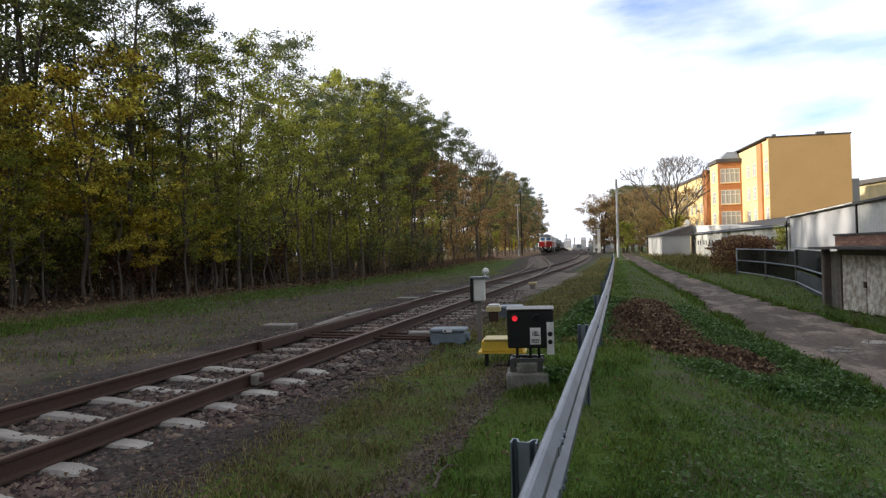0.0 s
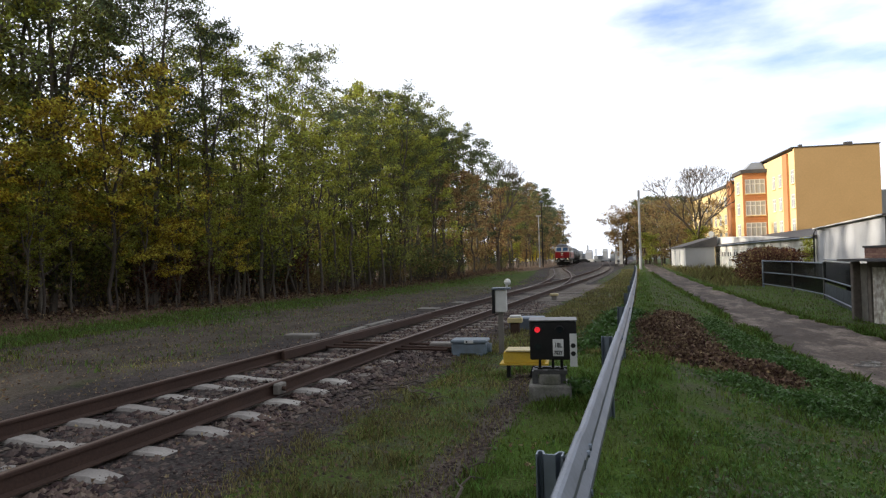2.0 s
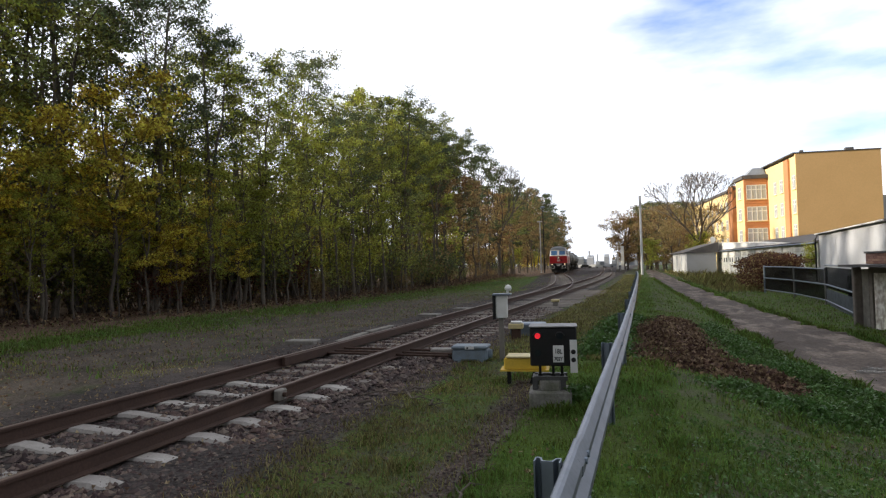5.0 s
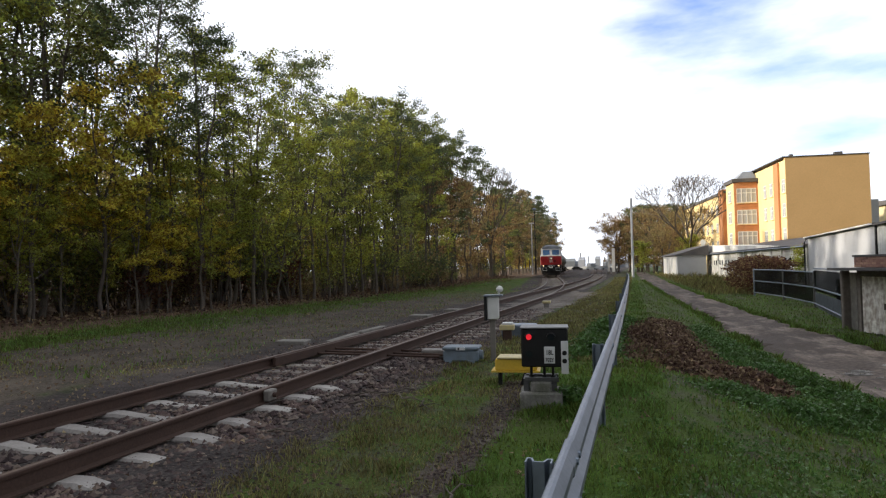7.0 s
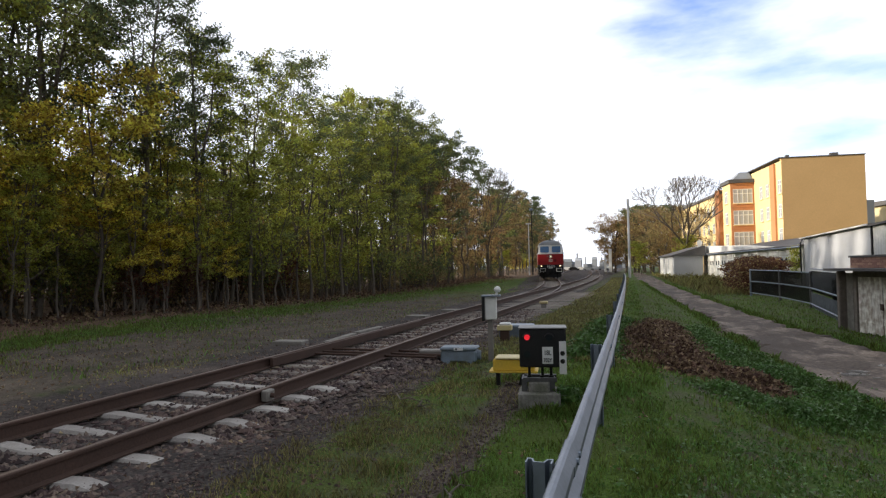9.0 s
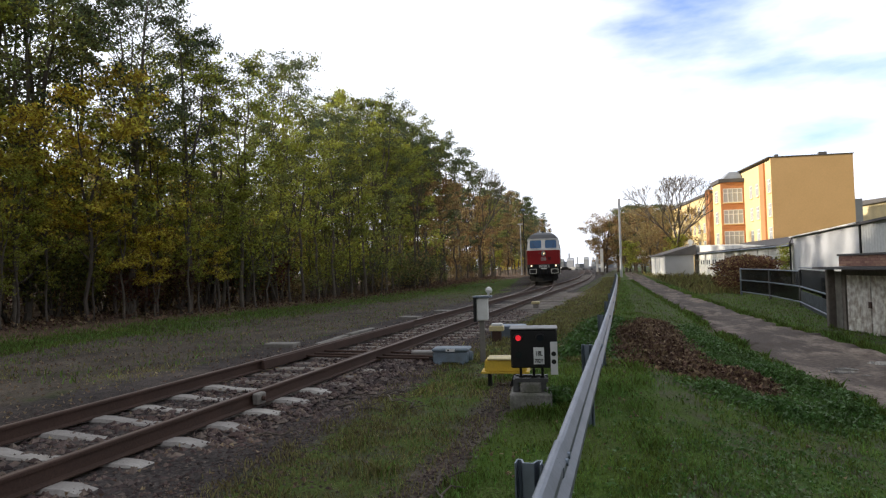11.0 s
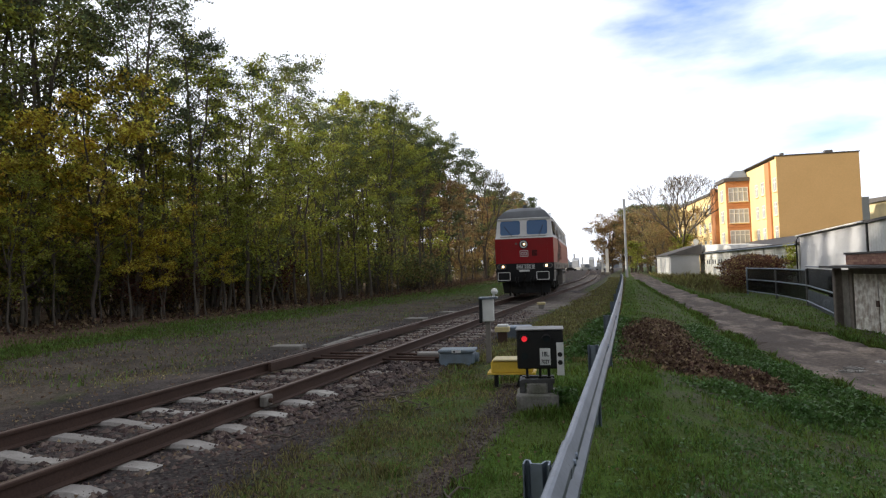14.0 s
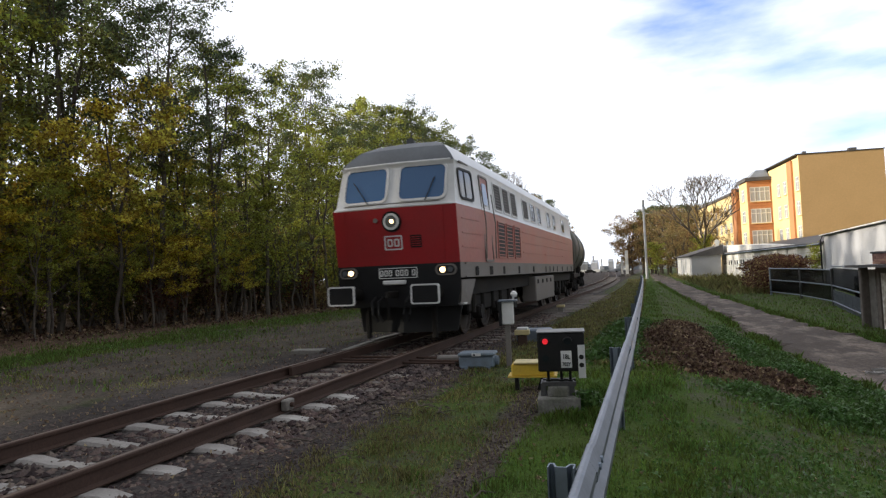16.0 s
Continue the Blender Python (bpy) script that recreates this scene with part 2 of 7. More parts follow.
# ---- mesh helpers ----
class Build:
    """Collects vertices and faces of one mesh."""

    def __init__(self):
        self.v, self.f = [], []

    def add(self, verts, faces, m=None):
        n = len(self.v)
        self.v += [tuple(m @ Vector(p)) for p in verts] if m else [tuple(p) for p in verts]
        self.f += [tuple(i + n for i in f) for f in faces]
        return self

    def box(self, x0, x1, y0, y1, z0, z1, bevel=0.0, m=None):
        """A box, its edges chamfered by bevel."""
        b = min(bevel, (x1 - x0) * 0.4, (y1 - y0) * 0.4, (z1 - z0) * 0.4)
        if b <= 0:
            v = [(x, y, z) for z in (z0, z1) for y in (y0, y1) for x in (x0, x1)]
            f = [(0, 2, 3, 1), (4, 5, 7, 6), (0, 1, 5, 4), (2, 6, 7, 3), (0, 4, 6, 2), (1, 3, 7, 5)]
            return self.add(v, f, m)
        ring = [(x0 + b, y0), (x1 - b, y0), (x1, y0 + b), (x1, y1 - b), (x1 - b, y1), (x0 + b, y1), (x0, y1 - b), (x0, y0 + b)]
        inn = [(x0 + b, y0 + b), (x1 - b, y0 + b), (x1 - b, y0 + b), (x1 - b, y1 - b), (x1 - b, y1 - b), (x0 + b, y1 - b), (x0 + b, y1 - b), (x0 + b, y0 + b)]
        v = [(*p, z0) for p in inn] + [(*p, z0 + b) for p in ring] + [(*p, z1 - b) for p in ring] + [(*p, z1) for p in inn]
        f = [tuple(range(7, -1, -1)), tuple(range(24, 32))]
        for k in range(3):
            f += [(k * 8 + i, k * 8 + (i + 1) % 8, k * 8 + 8 + (i + 1) % 8, k * 8 + 8 + i) for i in range(8)]
        return self.add(v, f, m)

    def tube(self, path, radii, n=8, caps=True):
        """A round tube through the points of path."""
        path = [Vector(p) for p in path]
        base = len(self.v)
        for k, p in enumerate(path):
            d = (path[min(k + 1, len(path) - 1)] - path[max(k - 1, 0)]).normalized()
            a = d.cross(Vector((0, 0, 1)) if abs(d.z) < 0.9 else Vector((1, 0, 0))).normalized()
            b = d.cross(a)
            r = radii[k] if hasattr(radii, "__len__") else radii
            self.v += [tuple(p + (a * math.cos(2 * math.pi * i / n) + b * math.sin(2 * math.pi * i / n)) * r) for i in range(n)]
        for k in range(len(path) - 1):
            o = base + k * n
            self.f += [(o + i, o + (i + 1) % n, o + n + (i + 1) % n, o + n + i) for i in range(n)]
        if caps:
            self.f += [tuple(base + i for i in reversed(range(n))), tuple(base + (len(path) - 1) * n + i for i in range(n))]
        return self

    def sweep(self, outline, path, closed=True, caps=True):
        """A flat outline (across, up) carried along path, a list of (x, y, z); across lies level, to the right of the way."""
        base, n = len(self.v), len(outline)
        path = [Vector(p) for p in path]
        for k, p in enumerate(path):
            d = path[min(k + 1, len(path) - 1)] - path[max(k - 1, 0)]
            r = Vector((d.y, -d.x, 0)).normalized()
            self.v += [tuple(p + r * a + Vector((0, 0, b))) for a, b in outline]
        m = n if closed else n - 1
        for k in range(len(path) - 1):
            o = base + k * n
            self.f += [(o + i, o + n + i, o + n + (i + 1) % n, o + (i + 1) % n) for i in range(m)]
        if caps and closed:
            self.f += [tuple(base + i for i in range(n)), tuple(base + (len(path) - 1) * n + i for i in reversed(range(n)))]
        return self

    def disc(self, c, r, axis, depth, n=16, r2=None):
        """A short round drum from c along axis."""
        c, axis = Vector(c), Vector(axis).normalized()
        return self.tube([c, c + axis * depth], [r, r if r2 is None else r2], n)

    def mesh(self, name, material, smooth=False):
        me = bpy.data.meshes.new(name)
        me.from_pydata(self.v, [], self.f)
        me.materials.append(material)
        if smooth:
            me.polygons.foreach_set("use_smooth", [True] * len(me.polygons))
            me.set_sharp_from_angle(angle=radians(35))
        me.update()
        return me


def part(name, b, material, parent, label="", smooth=False):
    ob = new(name, b.mesh(name, material, smooth))
    ob.parent = parent
    if label:
        ob["label"] = label
    return ob


def thing(name, label, category, group="", kind="", at=None):
    ob = new(name)
    ob.empty_display_size = 0.2
    tagged(ob, label, category, group, kind)
    if at is not None:
        ob.matrix_basis = at
    return ob


def solid(name, b, material, label, category, group="", kind="", smooth=False, at=None):
    ob = new(name, b.mesh(name, material, smooth))
    tagged(ob, label, category, group, kind)
    if at is not None:
        ob.matrix_basis = at
    return ob


def curve(points):
    """A smooth function through (y, x) points, by cubic pieces with limited slopes."""
    ys, xs = np.array([p[0] for p in points], float), np.array([p[1] for p in points], float)
    s = np.gradient(xs, ys)

    def at(y):
        y = min(max(y, ys[0]), ys[-1])
        k = min(int(np.searchsorted(ys, y, "right")) - 1, len(ys) - 2)
        h = ys[k + 1] - ys[k]
        t = (y - ys[k]) / h
        return float((2 * t**3 - 3 * t**2 + 1) * xs[k] + (t**3 - 2 * t**2 + t) * h * s[k] + (3 * t**2 - 2 * t**3) * xs[k + 1] + (t**3 - t**2) * h * s[k + 1])
    return at


MAIN = curve([(-60, -5.4), (0, -5.12), (8, -5.08), (16, -5.0), (24, -4.93), (32, -4.85), (45, -4.6), (60, -4.5), (80, -4.75), (108, -5.8), (178, -9.5), (300, -17), (600, -36)])
BRANCH = curve([(-60, -5.4), (0, -5.12), (8, -5.08), (16, -5.0), (24, -4.93), (32, -4.92), (40, -5.25), (50, -6.05), (60, -7.2), (72, -8.75), (88, -11.0), (110, -13.8), (122, -14.8), (134, -15.6), (160, -16.9), (200, -19.0), (300, -24)])
LANE_L = curve([(-10, 4.6), (9.9, 3.42), (13, 3.05), (17, 2.9), (23, 2.75), (32, 2.5), (43, 1.85), (60, 1.2), (93, 0.6), (140, 0.4)])
LANE_R = curve([(-10, 8.5), (10, 6.5), (16.4, 5.65), (20, 5.25), (29, 4.7), (39, 4.35), (56, 3.75), (85, 3.0), (124, 2.2), (140, 2.1)])


def smooth01(a, b, x):
    t = min(max((x - a) / (b - a), 0.0), 1.0)
    return t * t * (3 - 2 * t)


def gz(x, y):
    """Height of the ground. The rails' tops are at 0."""
    low = -0.78 + 0.50 * smooth01(25, 110, y)
    z = -0.22 + (low + 0.22) * smooth01(0.1, 2.8, x)
    z += -0.05 * smooth01(-7.5, -9, x) + 0.35 * smooth01(-14, -40, x)
    if abs(x) < 40 and y < 120:
        z += 0.035 * noise.noise((x * 0.45, y * 0.45, 1.7)) + 0.012 * noise.noise((x * 1.7, y * 1.7, 5.1))
    return z


def steps(*spans):
    """Coordinates: (from, to, step) spans end to end."""
    out = []
    for a, b, s in spans:
        n = max(1, round((b - a) / s))
        out += [a + (b - a) * i / n for i in range(n)]
    return out + [spans[-1][1]]


def ground_mat():
    m = mat("meadow_ground", (0.050, 0.095, 0.013), 0.95, vary=0.6, scale=0.6, fine=34, bump=0.8, second=(0.066, 0.072, 0.024), mixscale=0.8, bumpdist=0.03, spec=0.1)
    nt = m.node_tree
    N, L = nt.nodes.new, nt.links.new
    b = nt.nodes["Principled BSDF"]
    src = b.inputs["Base Color"].links[0].from_socket
    noi = N("ShaderNodeTexNoise")
    noi.inputs["Scale"].default_value, noi.inputs["Detail"].default_value = 2.2, 6
    geo = N("ShaderNodeNewGeometry")
    L(geo.outputs["Position"], noi.inputs["Vector"])
    big = N("ShaderNodeTexNoise")
    big.inputs["Scale"].default_value, big.inputs["Detail"].default_value, big.inputs["Roughness"].default_value = 0.9, 9, 0.75
    L(geo.outputs["Position"], big.inputs["Vector"])
    for name, col in (("earth", (0.075, 0.063, 0.051)), ("litter", (0.125, 0.086, 0.060)), ("stones", (0.054, 0.046, 0.043))):
        at = N("ShaderNodeAttribute")
        at.attribute_name = name
        ad = N("ShaderNodeMath")
        ad.operation = "ADD"
        L(at.outputs["Fac"], ad.inputs[0])
        L(noi.outputs["Fac"], ad.inputs[1])
        mr = N("ShaderNodeMapRange")
        mr.inputs[1].default_value, mr.inputs[2].default_value = 0.82, 1.14
        L(ad.outputs[0], mr.inputs[0])
        v2 = N("ShaderNodeTexNoise")
        v2.inputs["Scale"].default_value, v2.inputs["Detail"].default_value = 21, 8
        v2.inputs["Roughness"].default_value = 0.7
        L(geo.outputs["Position"], v2.inputs["Vector"])
        cm = N("ShaderNodeMix")
        cm.data_type = "RGBA"
        cm.inputs[6].default_value, cm.inputs[7].default_value = (*[c * 0.3 for c in col], 1), (*[min(1, c * 1.9) for c in col], 1)
        st = N("ShaderNodeMapRange")
        st.inputs[1].default_value, st.inputs[2].default_value = 0.36, 0.66
        both = N("ShaderNodeMath")
        both.operation = "MULTIPLY_ADD"
        both.inputs[1].default_value = 0.75
        shift = N("ShaderNodeMath")
        shift.operation = "MULTIPLY_ADD"
        shift.inputs[1].default_value, shift.inputs[2].default_value = 0.6, -0.175
        L(big.outputs["Fac"], shift.inputs[0])
        L(v2.outputs["Fac"], both.inputs[0])
        L(shift.outputs[0], both.inputs[2])
        L(both.outputs[0], st.inputs[0])
        L(st.outputs[0], cm.inputs[0])
        mx = N("ShaderNodeMix")
        mx.data_type = "RGBA"
        L(mr.outputs[0], mx.inputs[0])
        L(src, mx.inputs[6])
        L(cm.outputs[2], mx.inputs[7])
        src = mx.outputs[2]
    L(src, b.inputs["Base Color"])
    return m


def masks(x, y):
    """How much bare earth, leaf litter and stones lie at a place, 0 to 1."""
    earth = 0.95 * math.exp(-((x - FOOTPATH(y)) / 0.19) ** 2) * (1 if y < 9 else 0.3)
    earth = max(earth, 0.72 * smooth01(-6.6, -8, x) * smooth01(-17.5, -13.5, x) * smooth01(60, 25, y))
    earth = max(earth, 0.40 * smooth01(-3.2, -2.4, x) * smooth01(-1.0, -2.0, x))
    # earth tone mixed into the verge in place of sunlight on it
    earth = max(earth, 0.52 * smooth01(-4, -2.6, x) * smooth01(-0.4, -1.2, x) * smooth01(10, 15, y))
    if x > 0.3:
        earth = max(earth, 0.40)
    litter = 0.85 * smooth01(-14.5, -17.5, x)
    stones = 0.9 * smooth01(-2.55, -3.2, x) * smooth01(-8.2, -7.2, x) if y < 45 else 0.85 * smooth01(-2.5, -3.4, x) * smooth01(BRANCH(y) - 4, BRANCH(y) - 2.5, x)
    return earth, litter, stones


FOOTPATH = curve([(-5, -2.2), (2, -1.7), (4, -1.52), (6, -1.46), (8, -1.55), (11, -1.95), (30, -2.6)])


def ground():
    xs = steps((-1500, -400, 180), (-400, -80, 40), (-80, -20, 4), (-20, -8, 0.5), (-8, 8, 0.2), (8, 30, 1), (30, 100, 7), (100, 400, 50), (400, 1500, 180))
    ys = steps((-400, -60, 60), (-60, -4, 6), (-4, 20, 0.25), (20, 50, 0.6), (50, 130, 2), (130, 400, 15), (400, 3500, 250))
    v = [(x, y, gz(x, y)) for y in ys for x in xs]
    n = len(xs)
    f = [(j * n + i, j * n + i + 1, j * n + n + i + 1, j * n + n + i) for j in range(len(ys) - 1) for i in range(n - 1)]
    me = bpy.data.meshes.new("ground")
    me.from_pydata(v, [], f)
    me.materials.append(ground_mat())
    me.polygons.foreach_set("use_smooth", [True] * len(me.polygons))
    values = [masks(p[0], p[1]) for p in v]
    for k, name in enumerate(("earth", "litter", "stones")):
        me.attributes.new(name, "FLOAT", "POINT").data.foreach_set("value", [a[k] for a in values])
    tagged(new("ground", me), "uneven grass and bare earth beside the railway", "ground", kind="structure")


def lane():
    """The rutted dirt lane: ragged edges, two wheel tracks."""
    rnd = random.Random(4)
    ys = steps((-8, 30, 0.35), (30, 140, 1.5))
    v, f, n = [], [], 13
    for y in ys:
        a, b = LANE_L(y) + rnd.uniform(-0.2, 0.2) + 0.3 * noise.noise((1.7, y * 0.3, 2)), LANE_R(y) + rnd.uniform(-0.25, 0.25) + 0.35 * noise.noise((7.3, y * 0.25, 5))
        for i in range(n):
            t = i / (n - 1)
            x = a + (b - a) * t
            rut = -0.06 * (math.exp(-((t - 0.28) / 0.1) ** 2) + math.exp(-((t - 0.72) / 0.1) ** 2))
            z = gz(x, y) + 0.085 + rut + 0.02 * noise.noise((x * 1.2, y * 0.5, 3)) + 0.018 * noise.noise((x * 3.1, y * 1.9, 7)) - (0.115 if i in (0, n - 1) else 0)
            v.append((x, y, z))
    for j in range(len(ys) - 1):
        f += [(j * n + i, j * n + i + 1, j * n + n + i + 1, j * n + n + i) for i in range(n - 1)]
    b = Build().add(v, f)
    m = mat("damp_dirt_lane", (0.205, 0.165, 0.136), 0.85, vary=0.55, scale=1.0, fine=13, bump=1.0, second=(0.085, 0.068, 0.056), mixscale=0.9, soft=0.09, bumpdist=0.03, spec=0.12)
    # damp soil dragged along the wheel tracks
    nt = m.node_tree
    N, L = nt.nodes.new, nt.links.new
    bs = nt.nodes["Principled BSDF"]
    src = bs.inputs["Base Color"].links[0].from_socket
    geo, mp, noi, mr, mx = N("ShaderNodeNewGeometry"), N("ShaderNodeMapping"), N("ShaderNodeTexNoise"), N("ShaderNodeMapRange"), N("ShaderNodeMix")
    mp.inputs["Scale"].default_value = (1.25, 0.42, 1.0)
    mp.inputs["Rotation"].default_value = (0, 0, 0.06)
    noi.inputs["Scale"].default_value, noi.inputs["Detail"].default_value, noi.inputs["Roughness"].default_value = 1.0, 8, 0.68
    mr.inputs[1].default_value, mr.inputs[2].default_value, mr.inputs[4].default_value = 0.44, 0.55, 0.92
    L(geo.outputs["Position"], mp.inputs["Vector"])
    L(mp.outputs[0], noi.inputs["Vector"])
    L(noi.outputs["Fac"], mr.inputs[0])
    mx.data_type = "RGBA"
    mx.inputs[7].default_value = (0.075, 0.060, 0.050, 1)
    L(mr.outputs[0], mx.inputs[0])
    L(src, mx.inputs[6])
    L(mx.outputs[2], bs.inputs["Base Color"])
    solid("dirt_lane", b, m, "rutted brown dirt lane with damp wheel tracks", "road", kind="structure", smooth=True)


# ---- railway ----
def line(centre, off, y0, y1, step=1.0, z=0.0):
    out, y = [], y0
    while y < y1 + 1e-6:
        s = (centre(y + 0.5) - centre(y - 0.5))
        k = 1 / math.sqrt(1 + s * s)
        out.append((centre(y) + off * k, y - off * s * k, z))
        y += step if y < 40 else step * 2.5
    return out


RAIL = [(-0.065, -0.172), (0.065, -0.172), (0.065, -0.160), (0.014, -0.145), (0.009, -0.045), (0.034, -0.036), (0.036, -0.012), (0.030, -0.003), (-0.030, -0.003), (-0.036, -0.012), (-0.034, -0.036), (-0.009, -0.045), (-0.014, -0.145), (-0.065, -0.160)]
HEAD = [(-0.027, -0.004), (-0.020, 0.0), (0.020, 0.0), (0.027, -0.004)]


def sleeper_mesh(concrete, rnd):
    """A sleeper lying across: a waisted concrete one with sloping ends, or a squared timber."""
    b = Build()
    half = 1.25 if concrete else 1.3
    prof = [(-half, 0.195), (-1.0, 0.235), (-0.55, 0.235), (-0.32, 0.215), (0, 0.20), (0.32, 0.215), (0.55, 0.235), (1.0, 0.235), (half, 0.195)] if concrete else [(-half, 0.2), (-0.6, 0.205), (0, 0.2), (0.6, 0.206), (half, 0.2)]
    rows = []
    for x, h in prof:
        w = 0.13 if concrete else 0.13
        top = 0.105 if concrete and abs(x) > 0.4 else 0.095 if concrete else 0.125
        j = rnd.uniform(-0.006, 0.006)
        rows.append([(x, -w, 0), (x, -top - 0.01, h - 0.03 + j), (x, -top + 0.02, h + j), (x, top - 0.02, h + j), (x, top + 0.01, h - 0.03 + j), (x, w, 0)])
    v = [p for r in rows for p in r]
    f = [(k * 6 + i, k * 6 + i + 1, k * 6 + 7 + i, k * 6 + 6 + i) for k in range(len(rows) - 1) for i in range(5)]
    f += [(5, 4, 3, 2, 1, 0), tuple(len(v) - 6 + i for i in range(6))]
    b.add(v, f)
    return b


def track(name, centre, y0, y1, label, sleepers):
    t = thing(name, label, "railway track", kind="structure")
    for side, off in (("left", -0.7535), ("right", 0.7535)):
        path = line(centre, off, y0, y1)
        r = part("rail", Build().sweep(RAIL, path), M["rail_side"], t, "brown rusty steel rail")
        part("rail_head", Build().sweep(HEAD, path, closed=False), M["rail_top"], r, "worn shiny rail top")
    rnd = random.Random(3)
    kinds = [sleeper_mesh(True, rnd).mesh("sleeper", M["concrete"]) for _ in range(4)]
    woods = [sleeper_mesh(False, rnd).mesh("sleeper", M["old_wood"]) for _ in range(4)]
    for y, wood, length in sleepers:
        s = centre(y + 0.5) - centre(y - 0.5)
        o = new("sleeper", rnd.choice(woods if wood else kinds))
        o.parent = t
        o.matrix_basis = pose(centre(y) + (length - 1) * 0.55, y, -0.405 + rnd.uniform(-0.006, 0.006), 0, rnd.uniform(-0.4, 0.4), -math.degrees(math.atan(s)) + rnd.uniform(-1.2, 1.2)) @ Matrix.Diagonal((length, 1, 1, 1))
    return t


def ballast():
    """The stone bed under the sleepers, with loose stones on it near by."""
    for nm, centre, y0, y1 in (("ballast_bed", MAIN, -40, 260), ("branch_ballast_bed", BRANCH, 38, 260)):
        v, f = [], []
        offs = [-2.3, -1.7, -1.45, -1.2, -0.9, -0.75, -0.6, -0.3, 0, 0.3, 0.6, 0.75, 0.9, 1.2, 1.45, 1.7, 2.2]
        hs = [-0.36, -0.265, -0.24, -0.235, -0.235, -0.235, -0.24, -0.245, -0.25, -0.245, -0.24, -0.235, -0.235, -0.235, -0.24, -0.265, -0.36]
        ys = steps((y0, y1, 0.3)) if y0 < 0 else steps((y0, y1, 1))
        ys = [y for y in ys if y > -6] if y0 < 0 else ys
        for y in ys:
            for a, h in zip(offs, hs):
                x = centre(y) + a
                v.append((x, y, h + (0.02 * noise.noise((x * 3, y * 3, 2)) if y < 40 else 0) - (0.012 if nm != "ballast_bed" else 0)))
        n = len(offs)
        for j in range(len(ys) - 1):
            f += [(j * n + i, j * n + i + 1, j * n + n + i + 1, j * n + n + i) for i in range(n - 1)]
        solid(nm, Build().add(v, f), M["ballast"], "brown-grey crushed stone track ballast", "ballast", kind="structure", smooth=True)


M["ballast"] = mat("rusty_crushed_stone", (0.076, 0.051, 0.039), 0.95, spec=0.15, vary=0.55, scale=2.0, fine=40, bump=1.0, second=(0.045, 0.038, 0.034), mixscale=0.9, bumpdist=0.03)


# ---- guard rail ----
def guard_rail():
    g = thing("guard_rail", "galvanised steel crash barrier on dark sigma posts", "guard rail")
    prof = [(0, -0.31), (0.03, -0.295), (0.052, -0.265), (0.052, -0.225), (0.016, -0.185), (0.008, -0.165), (0.008, -0.145), (0.016, -0.125), (0.052, -0.085), (0.052, -0.05), (0.026, -0.008), (0.014, 0.0), (0, 0)]
    back = [(a - 0.006, b) for a, b in reversed(prof)]
    outline = prof + [(a, b - 0.004 if i == 0 else b) for i, (a, b) in enumerate(back)]
    xs = curve([(-6, -0.35), (3, -0.322), (6, -0.306), (9, -0.295), (15, -0.295), (36, -0.37), (58, -0.55), (66, -0.7)])
    ends = steps((-5.3, 66.7, 4.0))
    for a, b in zip(ends, ends[1:]):
        pts = [(xs(y) + 0.002, y, gz(-0.4, y) + 0.86) for y in np.linspace(a - 0.05, b + 0.18, 5)]
        pts = [(x + 0.004 * (1 - i / 4), y, 0.62 + 0.0015 * (i)) for i, (x, y, z) in enumerate(pts)]
        beam = part("beam", Build().sweep(outline, pts), M["galv"], g, "pressed galvanised steel beam")
        for k in (0.06, 0.16):
            for dz in (-0.055, -0.255):
                part("bolt", Build().disc((xs(b) + 0.053, b + k, 0.62 + dz), 0.016, (1, 0, 0), 0.014, 8), M["galv_dull"], beam)
    y = 2.62
    sig = [(-0.055, -0.03), (-0.055, 0.03), (-0.049, 0.034), (-0.03, 0.03), (-0.018, -0.012), (0.018, -0.012), (0.03, 0.03), (0.049, 0.034), (0.055, 0.03), (0.055, -0.03), (0.049, -0.03), (0.049, 0.022), (0.036, 0.022), (0.024, -0.02), (-0.024, -0.02), (-0.036, 0.022), (-0.049, 0.022), (-0.049, -0.03)]
    while y < 66:
        x = xs(y) - 0.082
        b = Build()
        n = len(sig)
        v = [(x + p, y + q, z) for z in (gz(x, y) - 0.3, 0.60) for p, q in sig]
        b.add(v, [(i, (i + 1) % n, n + (i + 1) % n, n + i) for i in range(n)] + [tuple(range(n, 2 * n))])
        post = part("post", b, M["galv_dull"], g, "blue-grey folded steel post")
        part("bracket", Build().add([(x + 0.05, y - 0.03, 0.575), (x + 0.05, y + 0.03, 0.575), (xs(y), y + 0.06, 0.612), (xs(y), y - 0.0, 0.612), (x + 0.05, y - 0.03, 0.568), (x + 0.05, y + 0.03, 0.568), (xs(y), y + 0.06, 0.604), (xs(y), y, 0.604)],
                                    [(0, 1, 2, 3), (7, 6, 5, 4), (0, 3, 7, 4), (1, 5, 6, 2)]), M["galv"], post)
        y += 4.0
    return g


# ---- the train ----
LEN = 19.4
PROF = [(0.7, 0.93), (1.30, 1.0), (2.85, 1.0), (2.93, 0.972), (3.72, 0.925), (3.80, 0.935), (3.95, 0.87), (4.2, 0.71), (4.36, 0.50), (4.47, 0.2)]
BACK = [(0.7, 0.16), (1.66, 0.14), (2.85, 0.0), (2.93, 0.09), (3.72, 0.33), (3.80, 0.30), (3.95, 0.40), (4.2, 0.66), (4.36, 1.0), (4.47, 1.9)]


def along(table, z):
    return float(np.interp(z, [a for a, _ in table], [b for _, b in table]))


def half_width(s, z):
    e = min(s, LEN - s)
    return 1.475 * along(PROF, z) * (0.94 + 0.06 * smooth01(0, 1.7, e))


